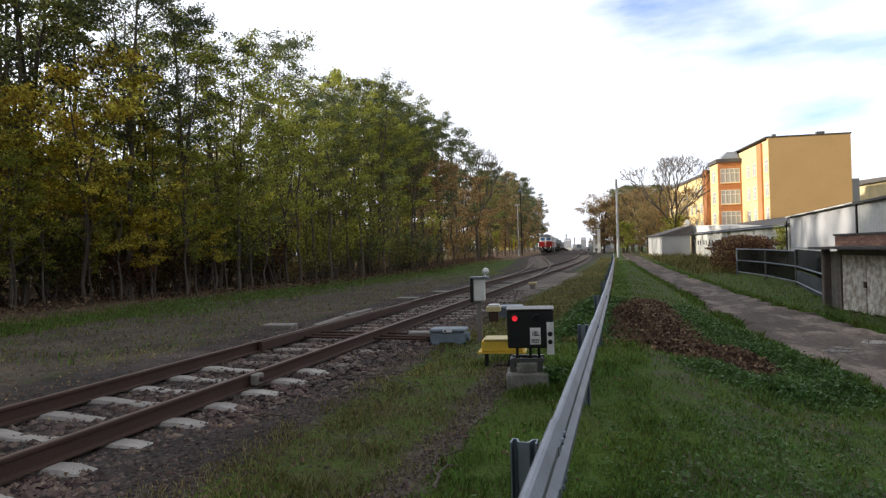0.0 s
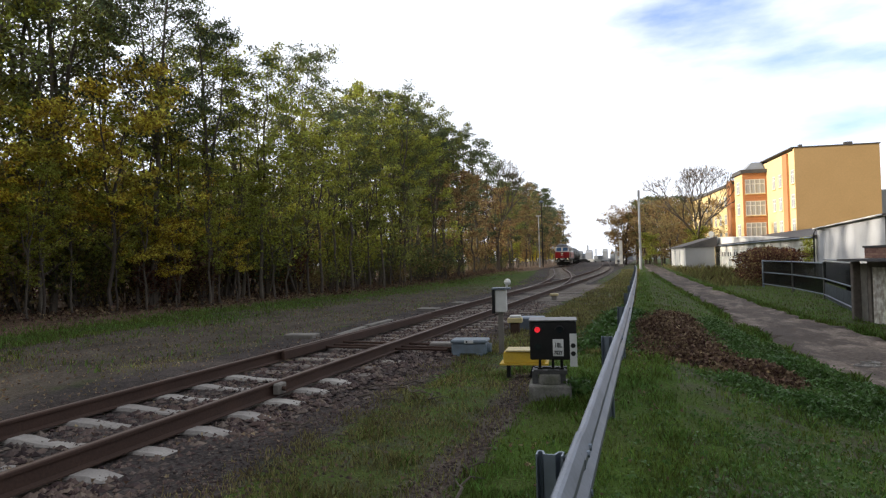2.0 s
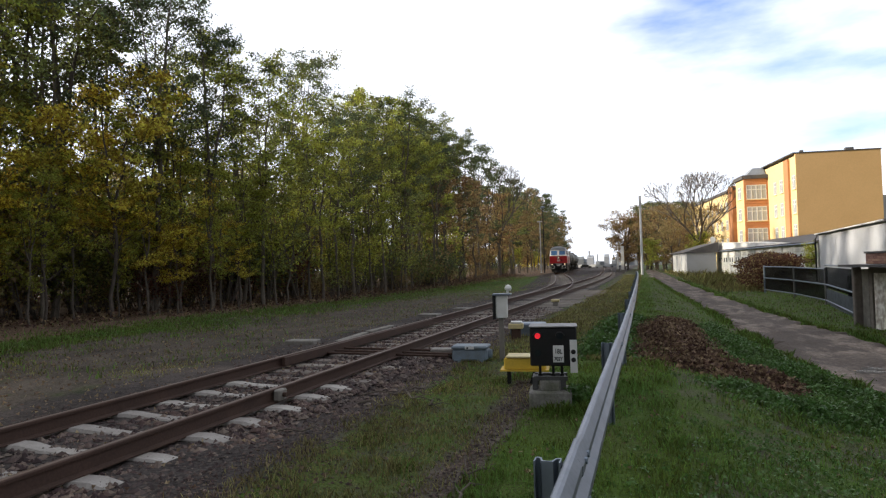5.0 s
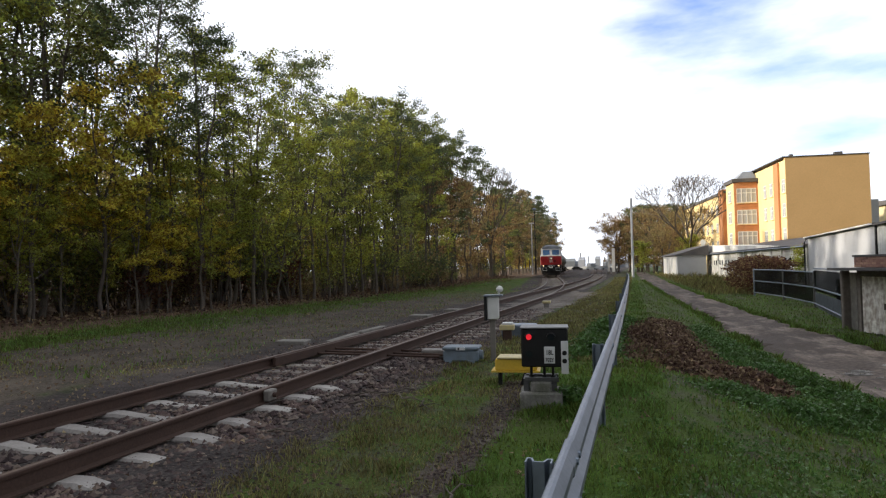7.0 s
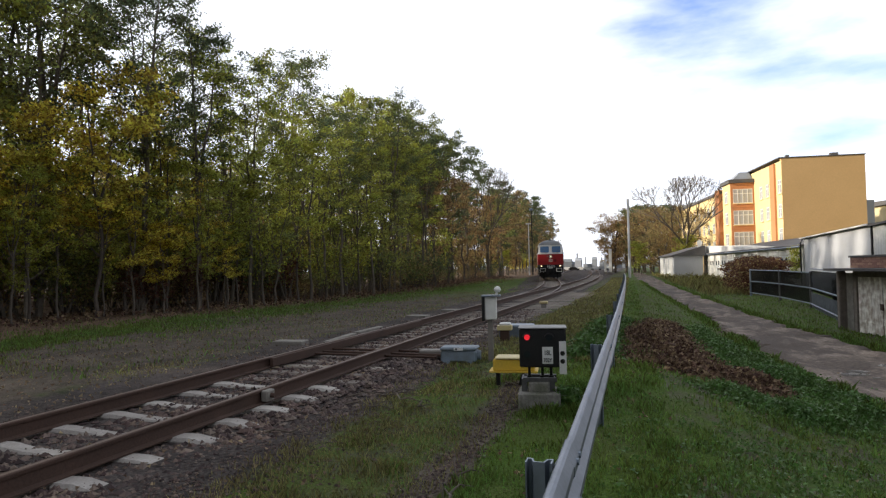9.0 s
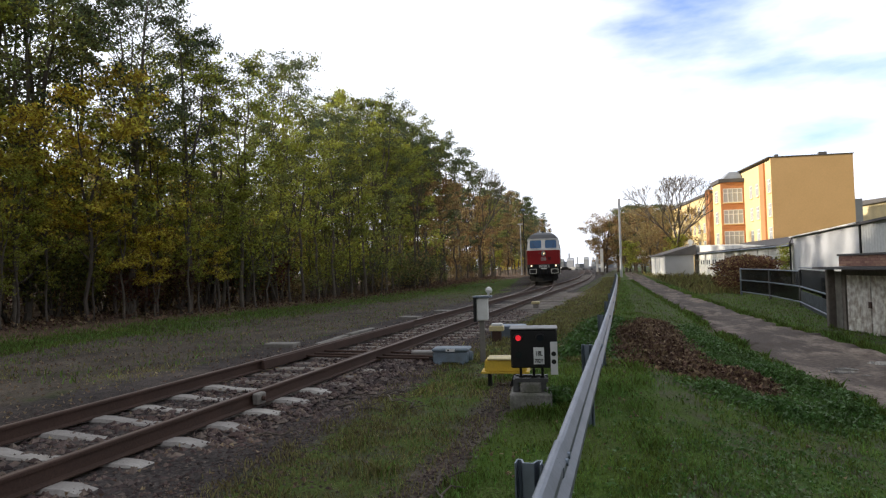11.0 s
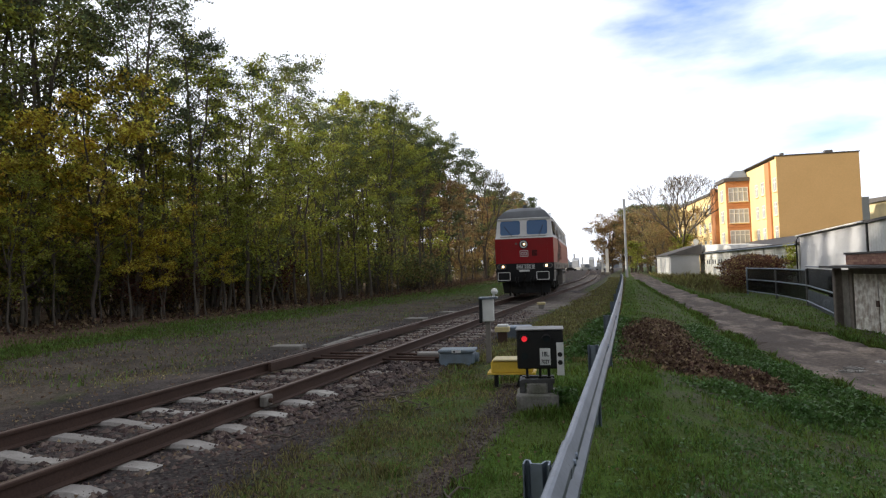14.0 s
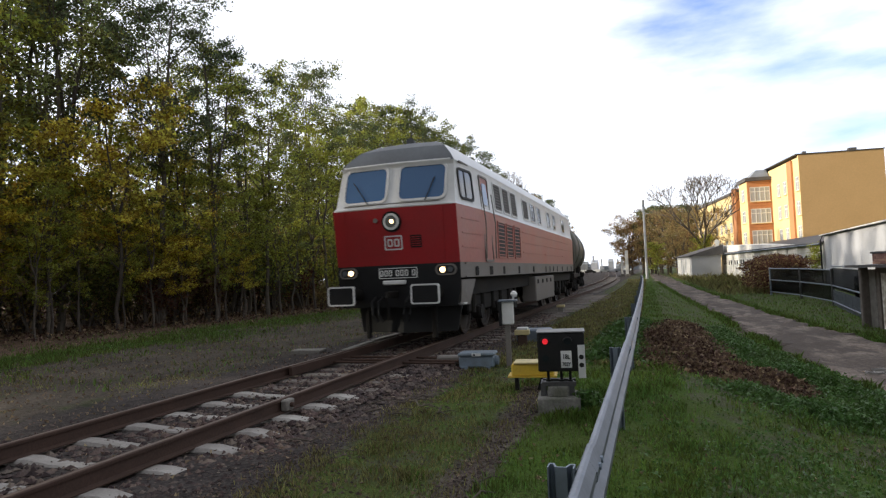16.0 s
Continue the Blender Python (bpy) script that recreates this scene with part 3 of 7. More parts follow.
def front_at(x, z, d=0.0):
    """A point of the cab's front, d proud of it."""
    k = x / (1.475 * 0.94 * along(PROF, z))
    return (x, along(BACK, z) + 0.10 * k * k - d, z)


def side_at(s, z, d=0.0, side=1):
    return (side * (half_width(s, z) + d), s, z)


def slice_ring(z):
    hf, b = 1.475 * 0.94 * along(PROF, z), along(BACK, z)
    front = [(k * hf, b + 0.10 * k * k) for k in np.linspace(-1, 1, 9)]
    mids = [0.9, 1.8, 4, 7, 10, 13, 16, LEN - 1.8, LEN - 0.9]
    right = [(half_width(s, z), max(s, b + 0.12)) for s in mids]
    rear = [(k * hf, LEN - b - 0.10 * k * k) for k in np.linspace(1, -1, 9)]
    left = [(-half_width(s, z), max(s, b + 0.12)) for s in reversed(mids)]
    return [(x, y, z) for x, y in front + right + rear + left]


FRONT_SEG, RIGHT_SEG = set(range(0, 8)), set(range(8, 18))


def slices(zs, keep=None, cap=False):
    b, rings = Build(), [slice_ring(z) for z in zs]
    n = len(rings[0])
    v = [p for r in rings for p in r]
    f = [(k * n + i, k * n + (i + 1) % n, k * n + n + (i + 1) % n, k * n + n + i) for k in range(len(zs) - 1) for i in range(n) if keep is None or keep(i)]
    if cap:
        f.append(tuple((len(zs) - 1) * n + i for i in range(n)))
    used = sorted({i for q in f for i in q})
    back = {i: k for k, i in enumerate(used)}
    return b.add([v[i] for i in used], [tuple(back[i] for i in q) for q in f])


def rrect(cx, cz, w, h, r, n=4, lean=0.0):
    out = []
    for ax, az, a0 in ((1, -1, -90), (1, 1, 0), (-1, 1, 90), (-1, -1, 180)):
        for i in range(n + 1):
            a = radians(a0 + 90 * i / n)
            x, z = ax * (w / 2 - r) + r * math.cos(a), az * (h / 2 - r) + r * math.sin(a)
            out.append((cx + x + lean * z, cz + z))
    return out


def panel(pts, where, d0, d1, flip=False):
    """A plate of outline pts on a surface, from depth d0 to d1."""
    n = len(pts)
    v = [where(a, z, d1) for a, z in pts] + [where(a, z, d0) for a, z in pts]
    f = [tuple(range(n))] + [(i, n + i, n + (i + 1) % n, (i + 1) % n) for i in range(n)]
    return Build().add(v, [tuple(reversed(q)) for q in f] if flip else f)


def frame_ring(outer, inner, where, d0, d1):
    n = len(outer)
    v = [where(a, z, d1) for a, z in outer] + [where(a, z, d1) for a, z in inner] + [where(a, z, d0) for a, z in outer] + [where(a, z, d0) for a, z in inner]
    f = []
    for i in range(n):
        j = (i + 1) % n
        f += [(i, j, n + j, n + i), (2 * n + j, 2 * n + i, 3 * n + i, 3 * n + j), (i, 2 * n + i, 2 * n + j, j), (n + i, n + j, 3 * n + j, 3 * n + i)]
    return Build().add(v, f)


def wheelset(parent, x_half, y, r, name="wheelset"):
    axle = part(name, Build().tube([(-0.9, 0, 0), (0.9, 0, 0)], 0.08, 10), M["under"], parent)
    axle.matrix_basis = pose(0, y, r)
    for sx in (-1, 1):
        b = Build()
        rim = [(0.0, 0.14), (0.02, r * 0.8), (0.0, r * 0.86), (0.0, r + 0.028), (0.03, r + 0.028), (0.035, r), (0.13, r - 0.006), (0.13, r * 0.86), (0.09, r * 0.8), (0.10, 0.14)]
        n = 28
        v = [(sx * (0.68 + a), q * math.cos(2 * math.pi * i / n), q * math.sin(2 * math.pi * i / n)) for i in range(n) for a, q in rim]
        m = len(rim)
        f = [(i * m + k, i * m + k + 1, ((i + 1) % n) * m + k + 1, ((i + 1) % n) * m + k) for i in range(n) for k in range(m - 1)]
        part("wheel", b.add(v, f), M["wheel"], axle, smooth=True)
    return axle


TURNING = []   # (wheelset, radius, its place along the vehicle)


def bogie(parent, y, axles, r, w=1.05, depth=0.42):
    base = part("bogie", Build(), M["under"], parent)
    base.data = bogie_mesh(axles, r, w, depth)
    base.matrix_basis = pose(0, y, 0)
    for a in axles:
        ob = wheelset(parent, 0.75, y + a, r)
        TURNING.append((ob, r, y + a))
    return base


def bogie_mesh(axles, r, w, depth):
    b = Build()
    e = max(axles) + 0.75
    for sx in (-1, 1):
        x0, x1 = (w - 0.07, w + 0.07) if sx > 0 else (-w - 0.07, -w + 0.07)
        b.box(x0, x1, -e, e, r + 0.02, r + depth, 0.03)
        for a in axles:
            c = (sx * (w - 0.02), a, r)
            b.disc(c, 0.17, (sx, 0, 0), 0.22, 12)
            b.box(min(c[0], c[0] + sx * 0.2), max(c[0], c[0] + sx * 0.2), a - 0.2, a + 0.2, r - 0.12, r + 0.14, 0.03)
            for k in (-0.42, 0.42):
                b.tube([(sx * (w + 0.06), a + k, r + 0.0), (sx * (w + 0.06), a + k, r + 0.42)], 0.085, 10)
            for k in (-0.62, 0.62):
                b.box(min(sx * 0.70, sx * 0.82), max(sx * 0.70, sx * 0.82), a + k - 0.07, a + k + 0.07, r - 0.25, r + 0.25, 0.02)
    b.box(-w, w, -0.35, 0.35, r, r + depth - 0.05, 0.03)
    return b.mesh("bogie", M["under"])


def locomotive():
    loco = thing("locomotive", "red and light grey diesel locomotive with lit headlamps", "locomotive")
    P = lambda name, b, m, label="", smooth=False, parent=None: part(name, b, M[m], parent or loco, label, smooth)
    # the sides' paler red holds fading and the sky light on them
    for tag, keep, m, label in (("front_panel", lambda i: i in FRONT_SEG, "red", "deep red cab front"), ("body_side", lambda i: i not in FRONT_SEG, "red_side", "faded red body side, paled further by painted sky reflection")):
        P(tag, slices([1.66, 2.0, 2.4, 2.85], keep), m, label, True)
    P("cab_and_upper_body", slices([2.85, 2.93, 3.3, 3.72, 3.80]), "cream", "light grey upper body", True)
    P("roof_shoulder", slices([3.80, 3.95, 4.2], lambda i: i not in FRONT_SEG), "cream", "dusty light grey roof edge", True)
    P("roof_brow", slices([3.80, 3.95, 4.2], lambda i: i in FRONT_SEG), "roof", "dark grey brow over the windscreens", True)
    P("roof", slices([4.2, 4.29, 4.36, 4.43, 4.47], cap=True), "roof", "sooty dark grey roof", True)
    P("side_frame", slices([1.34, 1.66], lambda i: i not in FRONT_SEG), "frame_grey", "dusty grey frame band", True)
    P("apron", slices([0.78, 1.28, 1.66], lambda i: i in FRONT_SEG, cap=False), "black", "black buffer apron")
    # sloping corner plates behind the apron
    for sx in (-1, 1):
        b = Build()
        x = lambda z, s: sx * (half_width(s, 1.5) - (1.28 - z) * 0.05)
        b.add([(x(1.28, 0.1), 0.26, 1.30), (x(1.28, 1), 1.15, 1.30), (x(0.8, 1), 0.72, 0.78), (x(0.8, 0.1), 0.26, 0.78),
               (x(1.28, 0.1) - sx * 0.05, 0.26, 1.30), (x(1.28, 1) - sx * 0.05, 1.15, 1.30), (x(0.8, 1) - sx * 0.05, 0.72, 0.78), (x(0.8, 0.1) - sx * 0.05, 0.26, 0.78)],
              [(0, 1, 2, 3), (7, 6, 5, 4), (1, 5, 6, 2), (2, 6, 7, 3)])
        P("corner_plate", b, "frame_grey")
    P("underframe", Build().box(-1.2, 1.2, 0.3, LEN - 0.3, 0.95, 1.32), "under", "black underframe")
    # front windows
    for x in (-0.64, 0.64):
        outer, inner = rrect(x, 3.365, 1.06, 0.80, 0.15), rrect(x, 3.365, 0.97, 0.70, 0.11)
        w = P("windscreen", panel(inner, front_at, -0.02, 0.032), "screen", "windscreen pane coloured blue as if reflecting the sky")
        P("window_frame", frame_ring(outer, inner, front_at, -0.01, 0.05), "cream", parent=w)
        arm = Build().tube([front_at(x + 0.10, 2.96, 0.07), front_at(x + 0.28 * (1 if x > 0 else -1), 3.45, 0.07)], 0.012, 6)
        P("wiper", arm, "rubber", parent=w)
    P("handrail", Build().tube([front_at(-1.1, 2.93, 0.08), front_at(0, 2.93, 0.10), front_at(1.05, 2.93, 0.08)], 0.012, 6), "frame_grey")
    P("brow_lip", Build().tube([front_at(a, 3.81, 0.0) for a in np.linspace(-1.22, 1.22, 11)], 0.03, 6), "cream", "light grey lip under the brow")
    for sx in (-1, 1):
        P("rail_guard", Build().box(sx * 0.75 - 0.05, sx * 0.75 + 0.05, 0.3, 0.4, 0.12, 0.85, 0.02), "under")
        P("cab_seam", Build().tube([front_at(sx * 1.08, 1.7, 0.004), front_at(sx * 1.1, 2.2, 0.004), front_at(sx * 1.1, 2.84, 0.004)], 0.008, 5), "red")
    P("belt_ledge", Build().tube([front_at(a, 2.86, 0.0) for a in np.linspace(-1.3, 1.3, 9)], 0.022, 6), "cream")
    # top lamp, logo plate, vent
    lamp = P("top_lamp", Build().disc(front_at(0, 2.56, -0.02), 0.175, (0, -1, 0), 0.07, 24), "white", "white ringed top lamp", True)
    P("lens", Build().disc(front_at(0, 2.56, 0.05), 0.125, (0, -1, 0), 0.012, 20), "lamp_top", parent=lamp)
    P("bulb", Build().disc(front_at(0.02, 2.56, 0.06), 0.045, (0, -1, 0), 0.012, 14), "lamp_on", "small lit bulb", parent=lamp)
    P("lamp_housing", frame_ring(rrect(0, 2.56, 0.43, 0.43, 0.21, 6), rrect(0, 2.56, 0.34, 0.34, 0.165, 6), front_at, -0.01, 0.03), "black", parent=lamp)
    P("marker_lamp", Build().disc(front_at(-0.36, 2.60, -0.02), 0.05, (0, -1, 0), 0.06, 12), "frame_grey")
    sign = P("emblem", frame_ring(rrect(0.0, 2.12, 0.40, 0.30, 0.03), rrect(0.0, 2.12, 0.345, 0.245, 0.02), front_at, -0.005, 0.008), "white", "white square emblem outline with two bars")
    for x in (-0.075, 0.075):
        P("emblem_bar", frame_ring(rrect(x, 2.12, 0.115, 0.165, 0.03), rrect(x, 2.12, 0.06, 0.10, 0.02), front_at, -0.005, 0.008), "white", parent=sign)
    vent = P("vent", panel(rrect(0.50, 2.13, 0.24, 0.26, 0.02), front_at, -0.005, 0.006), "black", "dark louvred vent")
    for k in range(5):
        P("louvre", panel(rrect(0.50, 2.04 + 0.045 * k, 0.20, 0.018, 0.006, 2), front_at, 0.0, 0.016), "red", parent=vent)
    # headlamps
    for sx in (-1, 1):
        h = P("headlamp", panel(rrect(sx * 1.10, 1.52, 0.42, 0.21, 0.10), front_at, -0.01, 0.05), "black", "oval headlamp unit")
        P("bezel", frame_ring(rrect(sx * 1.10, 1.52, 0.44, 0.23, 0.11), rrect(sx * 1.10, 1.52, 0.37, 0.17, 0.085), front_at, 0.02, 0.065), "frame_grey", parent=h)
        P("lit_lens", Build().disc(front_at(sx * 1.03, 1.52, 0.045), 0.06, (0, -1, 0), 0.02, 16), "lamp_on", "warm white lit lamp", parent=h)
        P("tail_lens", Build().disc(front_at(sx * 1.19, 1.52, 0.045), 0.06, (0, -1, 0), 0.02, 16), "dark_glass", parent=h)
    # number plate: unreadable as text here, shown as bars
    pl = P("plate", frame_ring(rrect(0.05, 1.49, 0.86, 0.22, 0.01, 1), rrect(0.05, 1.49, 0.83, 0.19, 0.01, 1), front_at, -0.01, 0.012), "white", "black plate with a white border and bars")
    for k, x in enumerate((-0.32, -0.22, -0.12, 0.04, 0.14, 0.24, 0.40)):
        P("plate_bar", frame_ring(rrect(x, 1.49, 0.075, 0.13, 0.02, 2), rrect(x, 1.49, 0.035, 0.085, 0.01, 2), front_at, -0.005, 0.01), "white", parent=pl)
    # buffers, coupling, plough
    for sx in (-1, 1):
        shank = P("buffer", Build().tube([(sx * 0.90, 0.2, 1.06), (sx * 0.90, -0.25, 1.06)], 0.13, 16).tube([(sx * 0.90, -0.2, 1.06), (sx * 0.90, -0.58, 1.06)], 0.09, 16), "under", "sprung side buffer")
        flat = lambda a, z, d: (a, -0.60 - d, z)
        P("buffer_head", panel(rrect(sx * 0.90, 1.06, 0.58, 0.38, 0.05), flat, -0.05, 0.0), "black", parent=shank)
        P("white_rim", frame_ring(rrect(sx * 0.90, 1.06, 0.59, 0.39, 0.05), rrect(sx * 0.90, 1.06, 0.53, 0.33, 0.04), flat, -0.04, 0.006), "white", "white painted rim", parent=shank)
    P("coupling_hook", Build().box(-0.05, 0.05, -0.35, 0.2, 0.98, 1.12, 0.02).tube([(0, -0.33, 1.1), (0, -0.40, 1.0), (0, -0.34, 0.86), (0, -0.28, 0.55)], 0.035, 8), "under", "screw coupling hanging from its hook")
    P("coupling_cover", Build().box(-0.24, 0.24, -0.02, 0.14, 1.25, 1.34, 0.02), "white", "worn white bar")
    for x in (-0.45, -0.3, 0.3, 0.45):
        P("brake_hose", Build().tube([(x, 0.12, 1.0), (x, -0.12, 0.9), (x * 0.9, -0.18, 0.65), (x * 0.75, -0.1, 0.5)], 0.025, 8), "rubber")
    b = Build()
    b.add([(-1.2, 0.85, 0.75), (0, 0.55, 0.75), (1.2, 0.85, 0.75), (-1.1, 0.8, 0.22), (0, 0.45, 0.22), (1.1, 0.8, 0.22), (-1.2, 0.9, 0.75), (0, 0.6, 0.75), (1.2, 0.9, 0.75), (-1.1, 0.85, 0.22), (0, 0.5, 0.22), (1.1, 0.85, 0.22)],
          [(0, 3, 4, 1), (1, 4, 5, 2), (7, 10, 9, 6), (8, 11, 10, 7), (0, 1, 7, 6), (1, 2, 8, 7), (3, 9, 10, 4), (4, 10, 11, 5), (0, 6, 9, 3), (2, 5, 11, 8)])
    P("track_plough", b, "rubber", "black snow plough blades")
    P("step", Build().box(1.12, 1.42, 0.30, 0.50, 0.80, 0.83), "white")
    # sides
    for side in (1, -1):
        S = lambda s, z, d: side_at(s, z, d, side)
        fl = side < 0
        win = P("cab_window", panel(rrect(0.93, 3.32, 0.80, 0.60, 0.10, lean=-0.0), S, -0.01, 0.008, fl), "dark_glass", "cab side window")
        P("window_frame", frame_ring(rrect(0.93, 3.32, 0.88, 0.68, 0.12), rrect(0.93, 3.32, 0.78, 0.58, 0.10), S, -0.005, 0.025), "rubber", parent=win)
        P("window_bar", panel(rrect(0.88, 3.32, 0.03, 0.6, 0.01, 1), S, 0.0, 0.02, fl), "rubber", parent=win)
        door = P("door", panel(rrect(2.32, 2.68, 0.66, 1.92, 0.06), S, -0.005, 0.014, fl), "frame_door", "narrow cab door")
        P("door_frame", frame_ring(rrect(2.32, 2.68, 0.76, 2.02, 0.07), rrect(2.32, 2.68, 0.66, 1.92, 0.06), S, -0.005, 0.03), "frame_grey", parent=door)
        P("door_window", panel(rrect(2.32, 3.25, 0.40, 0.52, 0.08), S, 0.0, 0.022, fl), "dark_glass", parent=door)
        for s in (1.88, 2.78):
            P("grab_rail", Build().tube([S(s, 1.75, 0.06), S(s, 2.6, 0.07), S(s, 3.3, 0.06)], 0.014, 6), "frame_grey", parent=door)
        for s, w, z, h, kind in ((3.65, 0.74, 3.32, 0.66, 0), (4.62, 0.74, 3.32, 0.66, 0), (5.6, 0.74, 3.32, 0.66, 0), (7.35, 0.8, 3.32, 0.58, 0), (8.6, 0.72, 3.32, 0.56, 1), (9.8, 0.62, 3.32, 0.56, 1),
                                (11.9, 0.62, 3.32, 0.56, 1), (13.3, 0.62, 3.32, 0.56, 1), (15.8, 0.8, 3.32, 0.56, 1), (3.65, 0.74, 2.24, 0.86, 0), (4.62, 0.74, 2.24, 0.86, 0), (5.6, 0.74, 2.24, 0.86, 0)):
            o = P("side_window" if kind else "grille", panel(rrect(s, z, w, h, 0.05), S, -0.005, 0.008, fl), "dark_glass" if kind else "grille", "" if kind else "dark ventilation grille")
            P("surround", frame_ring(rrect(s, z, w + 0.08, h + 0.08, 0.06), rrect(s, z, w - 0.01, h - 0.01, 0.05), S, -0.005, 0.022), "cream" if z > 2.9 else "red_side", parent=o)
            if not kind:
                for k in range(9):
                    zz = z - h / 2 + h * (k + 0.5) / 9
                    P("slat", panel(rrect(s, zz, w - 0.06, 0.022, 0.008, 1), S, 0.0, 0.018, fl), "frame_grey" if z > 2.9 else "red_side", parent=o)
        for z in (1.98, 2.28, 2.58):
            for s, w in ((0.95, 1.1), (7.9, 3.0), (12.2, 3.6), (16.4, 3.4)):
                P("pressed_rib", panel(rrect(s, z, w, 0.035, 0.015, 2), S, -0.005, 0.014, fl), "red_side")
        P("belt_strip", panel([(1.8, 2.845), (LEN - 0.9, 2.845), (LEN - 0.9, 2.885), (1.8, 2.885)], S, -0.002, 0.018, fl), "cream")
        P("gutter", panel([(0.6, 3.765), (LEN - 0.6, 3.765), (LEN - 0.6, 3.80), (0.6, 3.80)], S, -0.002, 0.035, fl), "frame_grey")
        for z in (1.36, 1.64):
            P("frame_lip", panel([(0.5, z - 0.018), (LEN - 0.5, z - 0.018), (LEN - 0.5, z + 0.018), (0.5, z + 0.018)], S, -0.002, 0.03, fl), "frame_grey")
        for s, w in ((1.25, 0.20), (2.45, 0.30), (3.8, 0.2), (5.7, 0.2), (8.0, 0.2), (10.4, 0.16), (11.3, 0.16), (12.2, 0.16), (13.2, 0.16), (14.6, 0.2), (16.2, 0.2), (17.6, 0.2)):
            P("jacking_pocket", panel(rrect(s, 1.47, w, 0.20, 0.03, 2), S, -0.002, 0.007, fl), "under")
        tank = P("battery_box", Build().box(min(side * 0.95, side * 1.42), max(side * 0.95, side * 1.42), 8.55, 12.5, 0.42, 1.24, 0.03), "frame_grey", "grey battery and fuel box")
        for s in (9.0, 9.9, 10.8, 11.7):
            P("box_hatch", Build().box(min(side * 1.41, side * 1.435), max(side * 1.41, side * 1.435), s - 0.12, s + 0.12, 1.0, 1.14, 0.01), "under", parent=tank)
    # roof gear
    P("exhaust_hood", Build().box(-0.38, 0.38, 7.2, 8.0, 4.36, 4.58, 0.06), "roof")
    for s in (3.2, 10.6, 12.6, 14.6):
        P("roof_fan", Build().disc((0, s, 4.36), 0.62, (0, 0, 1), 0.13, 20), "roof")
    P("roof_walkway", Build().box(-0.75, -0.45, 2.4, 17, 4.32, 4.38).box(0.45, 0.75, 2.4, 17, 4.32, 4.38), "roof")
    P("horn", Build().tube([(0.0, 1.3, 4.46), (0.0, 1.7, 4.46)], [0.1, 0.03], 12).box(-0.22, 0.22, 1.5, 1.9, 4.30, 4.44, 0.04), "roof")
    bogie(loco, 4.2, (-1.85, 0, 1.85), 0.525)
    bogie(loco, 15.2, (-1.85, 0, 1.85), 0.525)
    return loco


def tank_wagon():
    w = thing("tank_wagon", "grimy dark green railway tank wagon with end ladders", "tank wagon", "tank wagons of the train")
    b, n, m = Build(), 24, []
    prof = [(0.55, 0.0), (0.58, 0.7), (0.68, 1.15), (0.9, 1.36), (1.2, 1.42), (3.5, 1.42), (3.52, 1.45), (3.6, 1.45), (3.62, 1.42), (9.0, 1.42), (9.02, 1.45), (9.1, 1.45), (9.12, 1.42), (11.4, 1.42), (11.7, 1.36), (11.92, 1.15), (12.02, 0.7), (12.05, 0.0)]
    v = [(r * math.cos(2 * math.pi * i / n), s, 2.62 + r * math.sin(2 * math.pi * i / n)) for s, r in prof for i in range(n)]
    f = [(k * n + i, k * n + n + i, k * n + n + (i + 1) % n, k * n + (i + 1) % n) for k in range(len(prof) - 1) for i in range(n)]
    part("tank", b.add(v, f), M["tank"], w, "grimy dark tank barrel", True)
    part("frame", Build().box(-1.0, -0.8, 0.1, 12.5, 0.95, 1.2).box(0.8, 1.0, 0.1, 12.5, 0.95, 1.2).box(-1.25, 1.25, 0.0, 0.2, 0.9, 1.22).box(-1.25, 1.25, 12.4, 12.6, 0.9, 1.22), M["under"], w)
    for s in (2.6, 10.0):
        part("saddle", Build().box(-1.05, 1.05, s - 0.2, s + 0.2, 1.15, 1.7), M["under"], w)
    part("dome", Build().disc((0, 6.3, 3.98), 0.5, (0, 0, 1), 0.28, 20), M["tank"], w)
    for x, s in ((0.7, 0.3), (-0.7, 12.3)):
        lad = Build()
        for dx in (-0.2, 0.2):
            lad.tube([(x + dx, s, 0.9), (x + dx, s, 3.8), (x + dx, s + (0.8 if s < 6 else -0.8), 4.35)], 0.02, 6)
        for k in range(9):
            lad.tube([(x - 0.2, s, 1.1 + 0.3 * k), (x + 0.2, s, 1.1 + 0.3 * k)], 0.015, 6)
        part("ladder", lad, M["frame_grey"], w)
    hoop = Build().tube([(1.3, 0.25, 1.2), (1.3, 0.25, 2.6), (0.9, 0.25, 3.7), (0, 0.25, 4.2), (-0.9, 0.25, 3.7), (-1.3, 0.25, 2.6), (-1.3, 0.25, 1.2)], 0.022, 6)
    part("end_hoop", hoop, M["frame_grey"], w)
    part("top_walkway", Build().box(-0.35, 0.35, 1.4, 11.2, 4.10, 4.14), M["frame_grey"], w)
    for sx in (-1, 1):
        for s, d in ((0.0, -1), (12.6, 1)):
            part("buffer", Build().tube([(sx * 0.875, s, 1.06), (sx * 0.875, s + d * 0.5, 1.06)], 0.1, 12).disc((sx * 0.875, s + d * 0.5, 1.06), 0.24, (0, d, 0), 0.06, 16), M["under"], w)
    return w


M["lamp_top"] = mat("clear_lamp_glass", (0.07, 0.085, 0.08), 0.1, vary=0.0, bump=0, glow=(1.0, 0.93, 0.8, 0.02))
M["frame_door"] = mat("two_tone_door_paint", (0.44, 0.16, 0.13), 0.5, vary=0.1, scale=2, fine=14, bump=0.05)
M["grille"] = mat("sooty_grille", (0.045, 0.042, 0.04), 0.75, vary=0.3, scale=8, fine=60, bump=0.4)
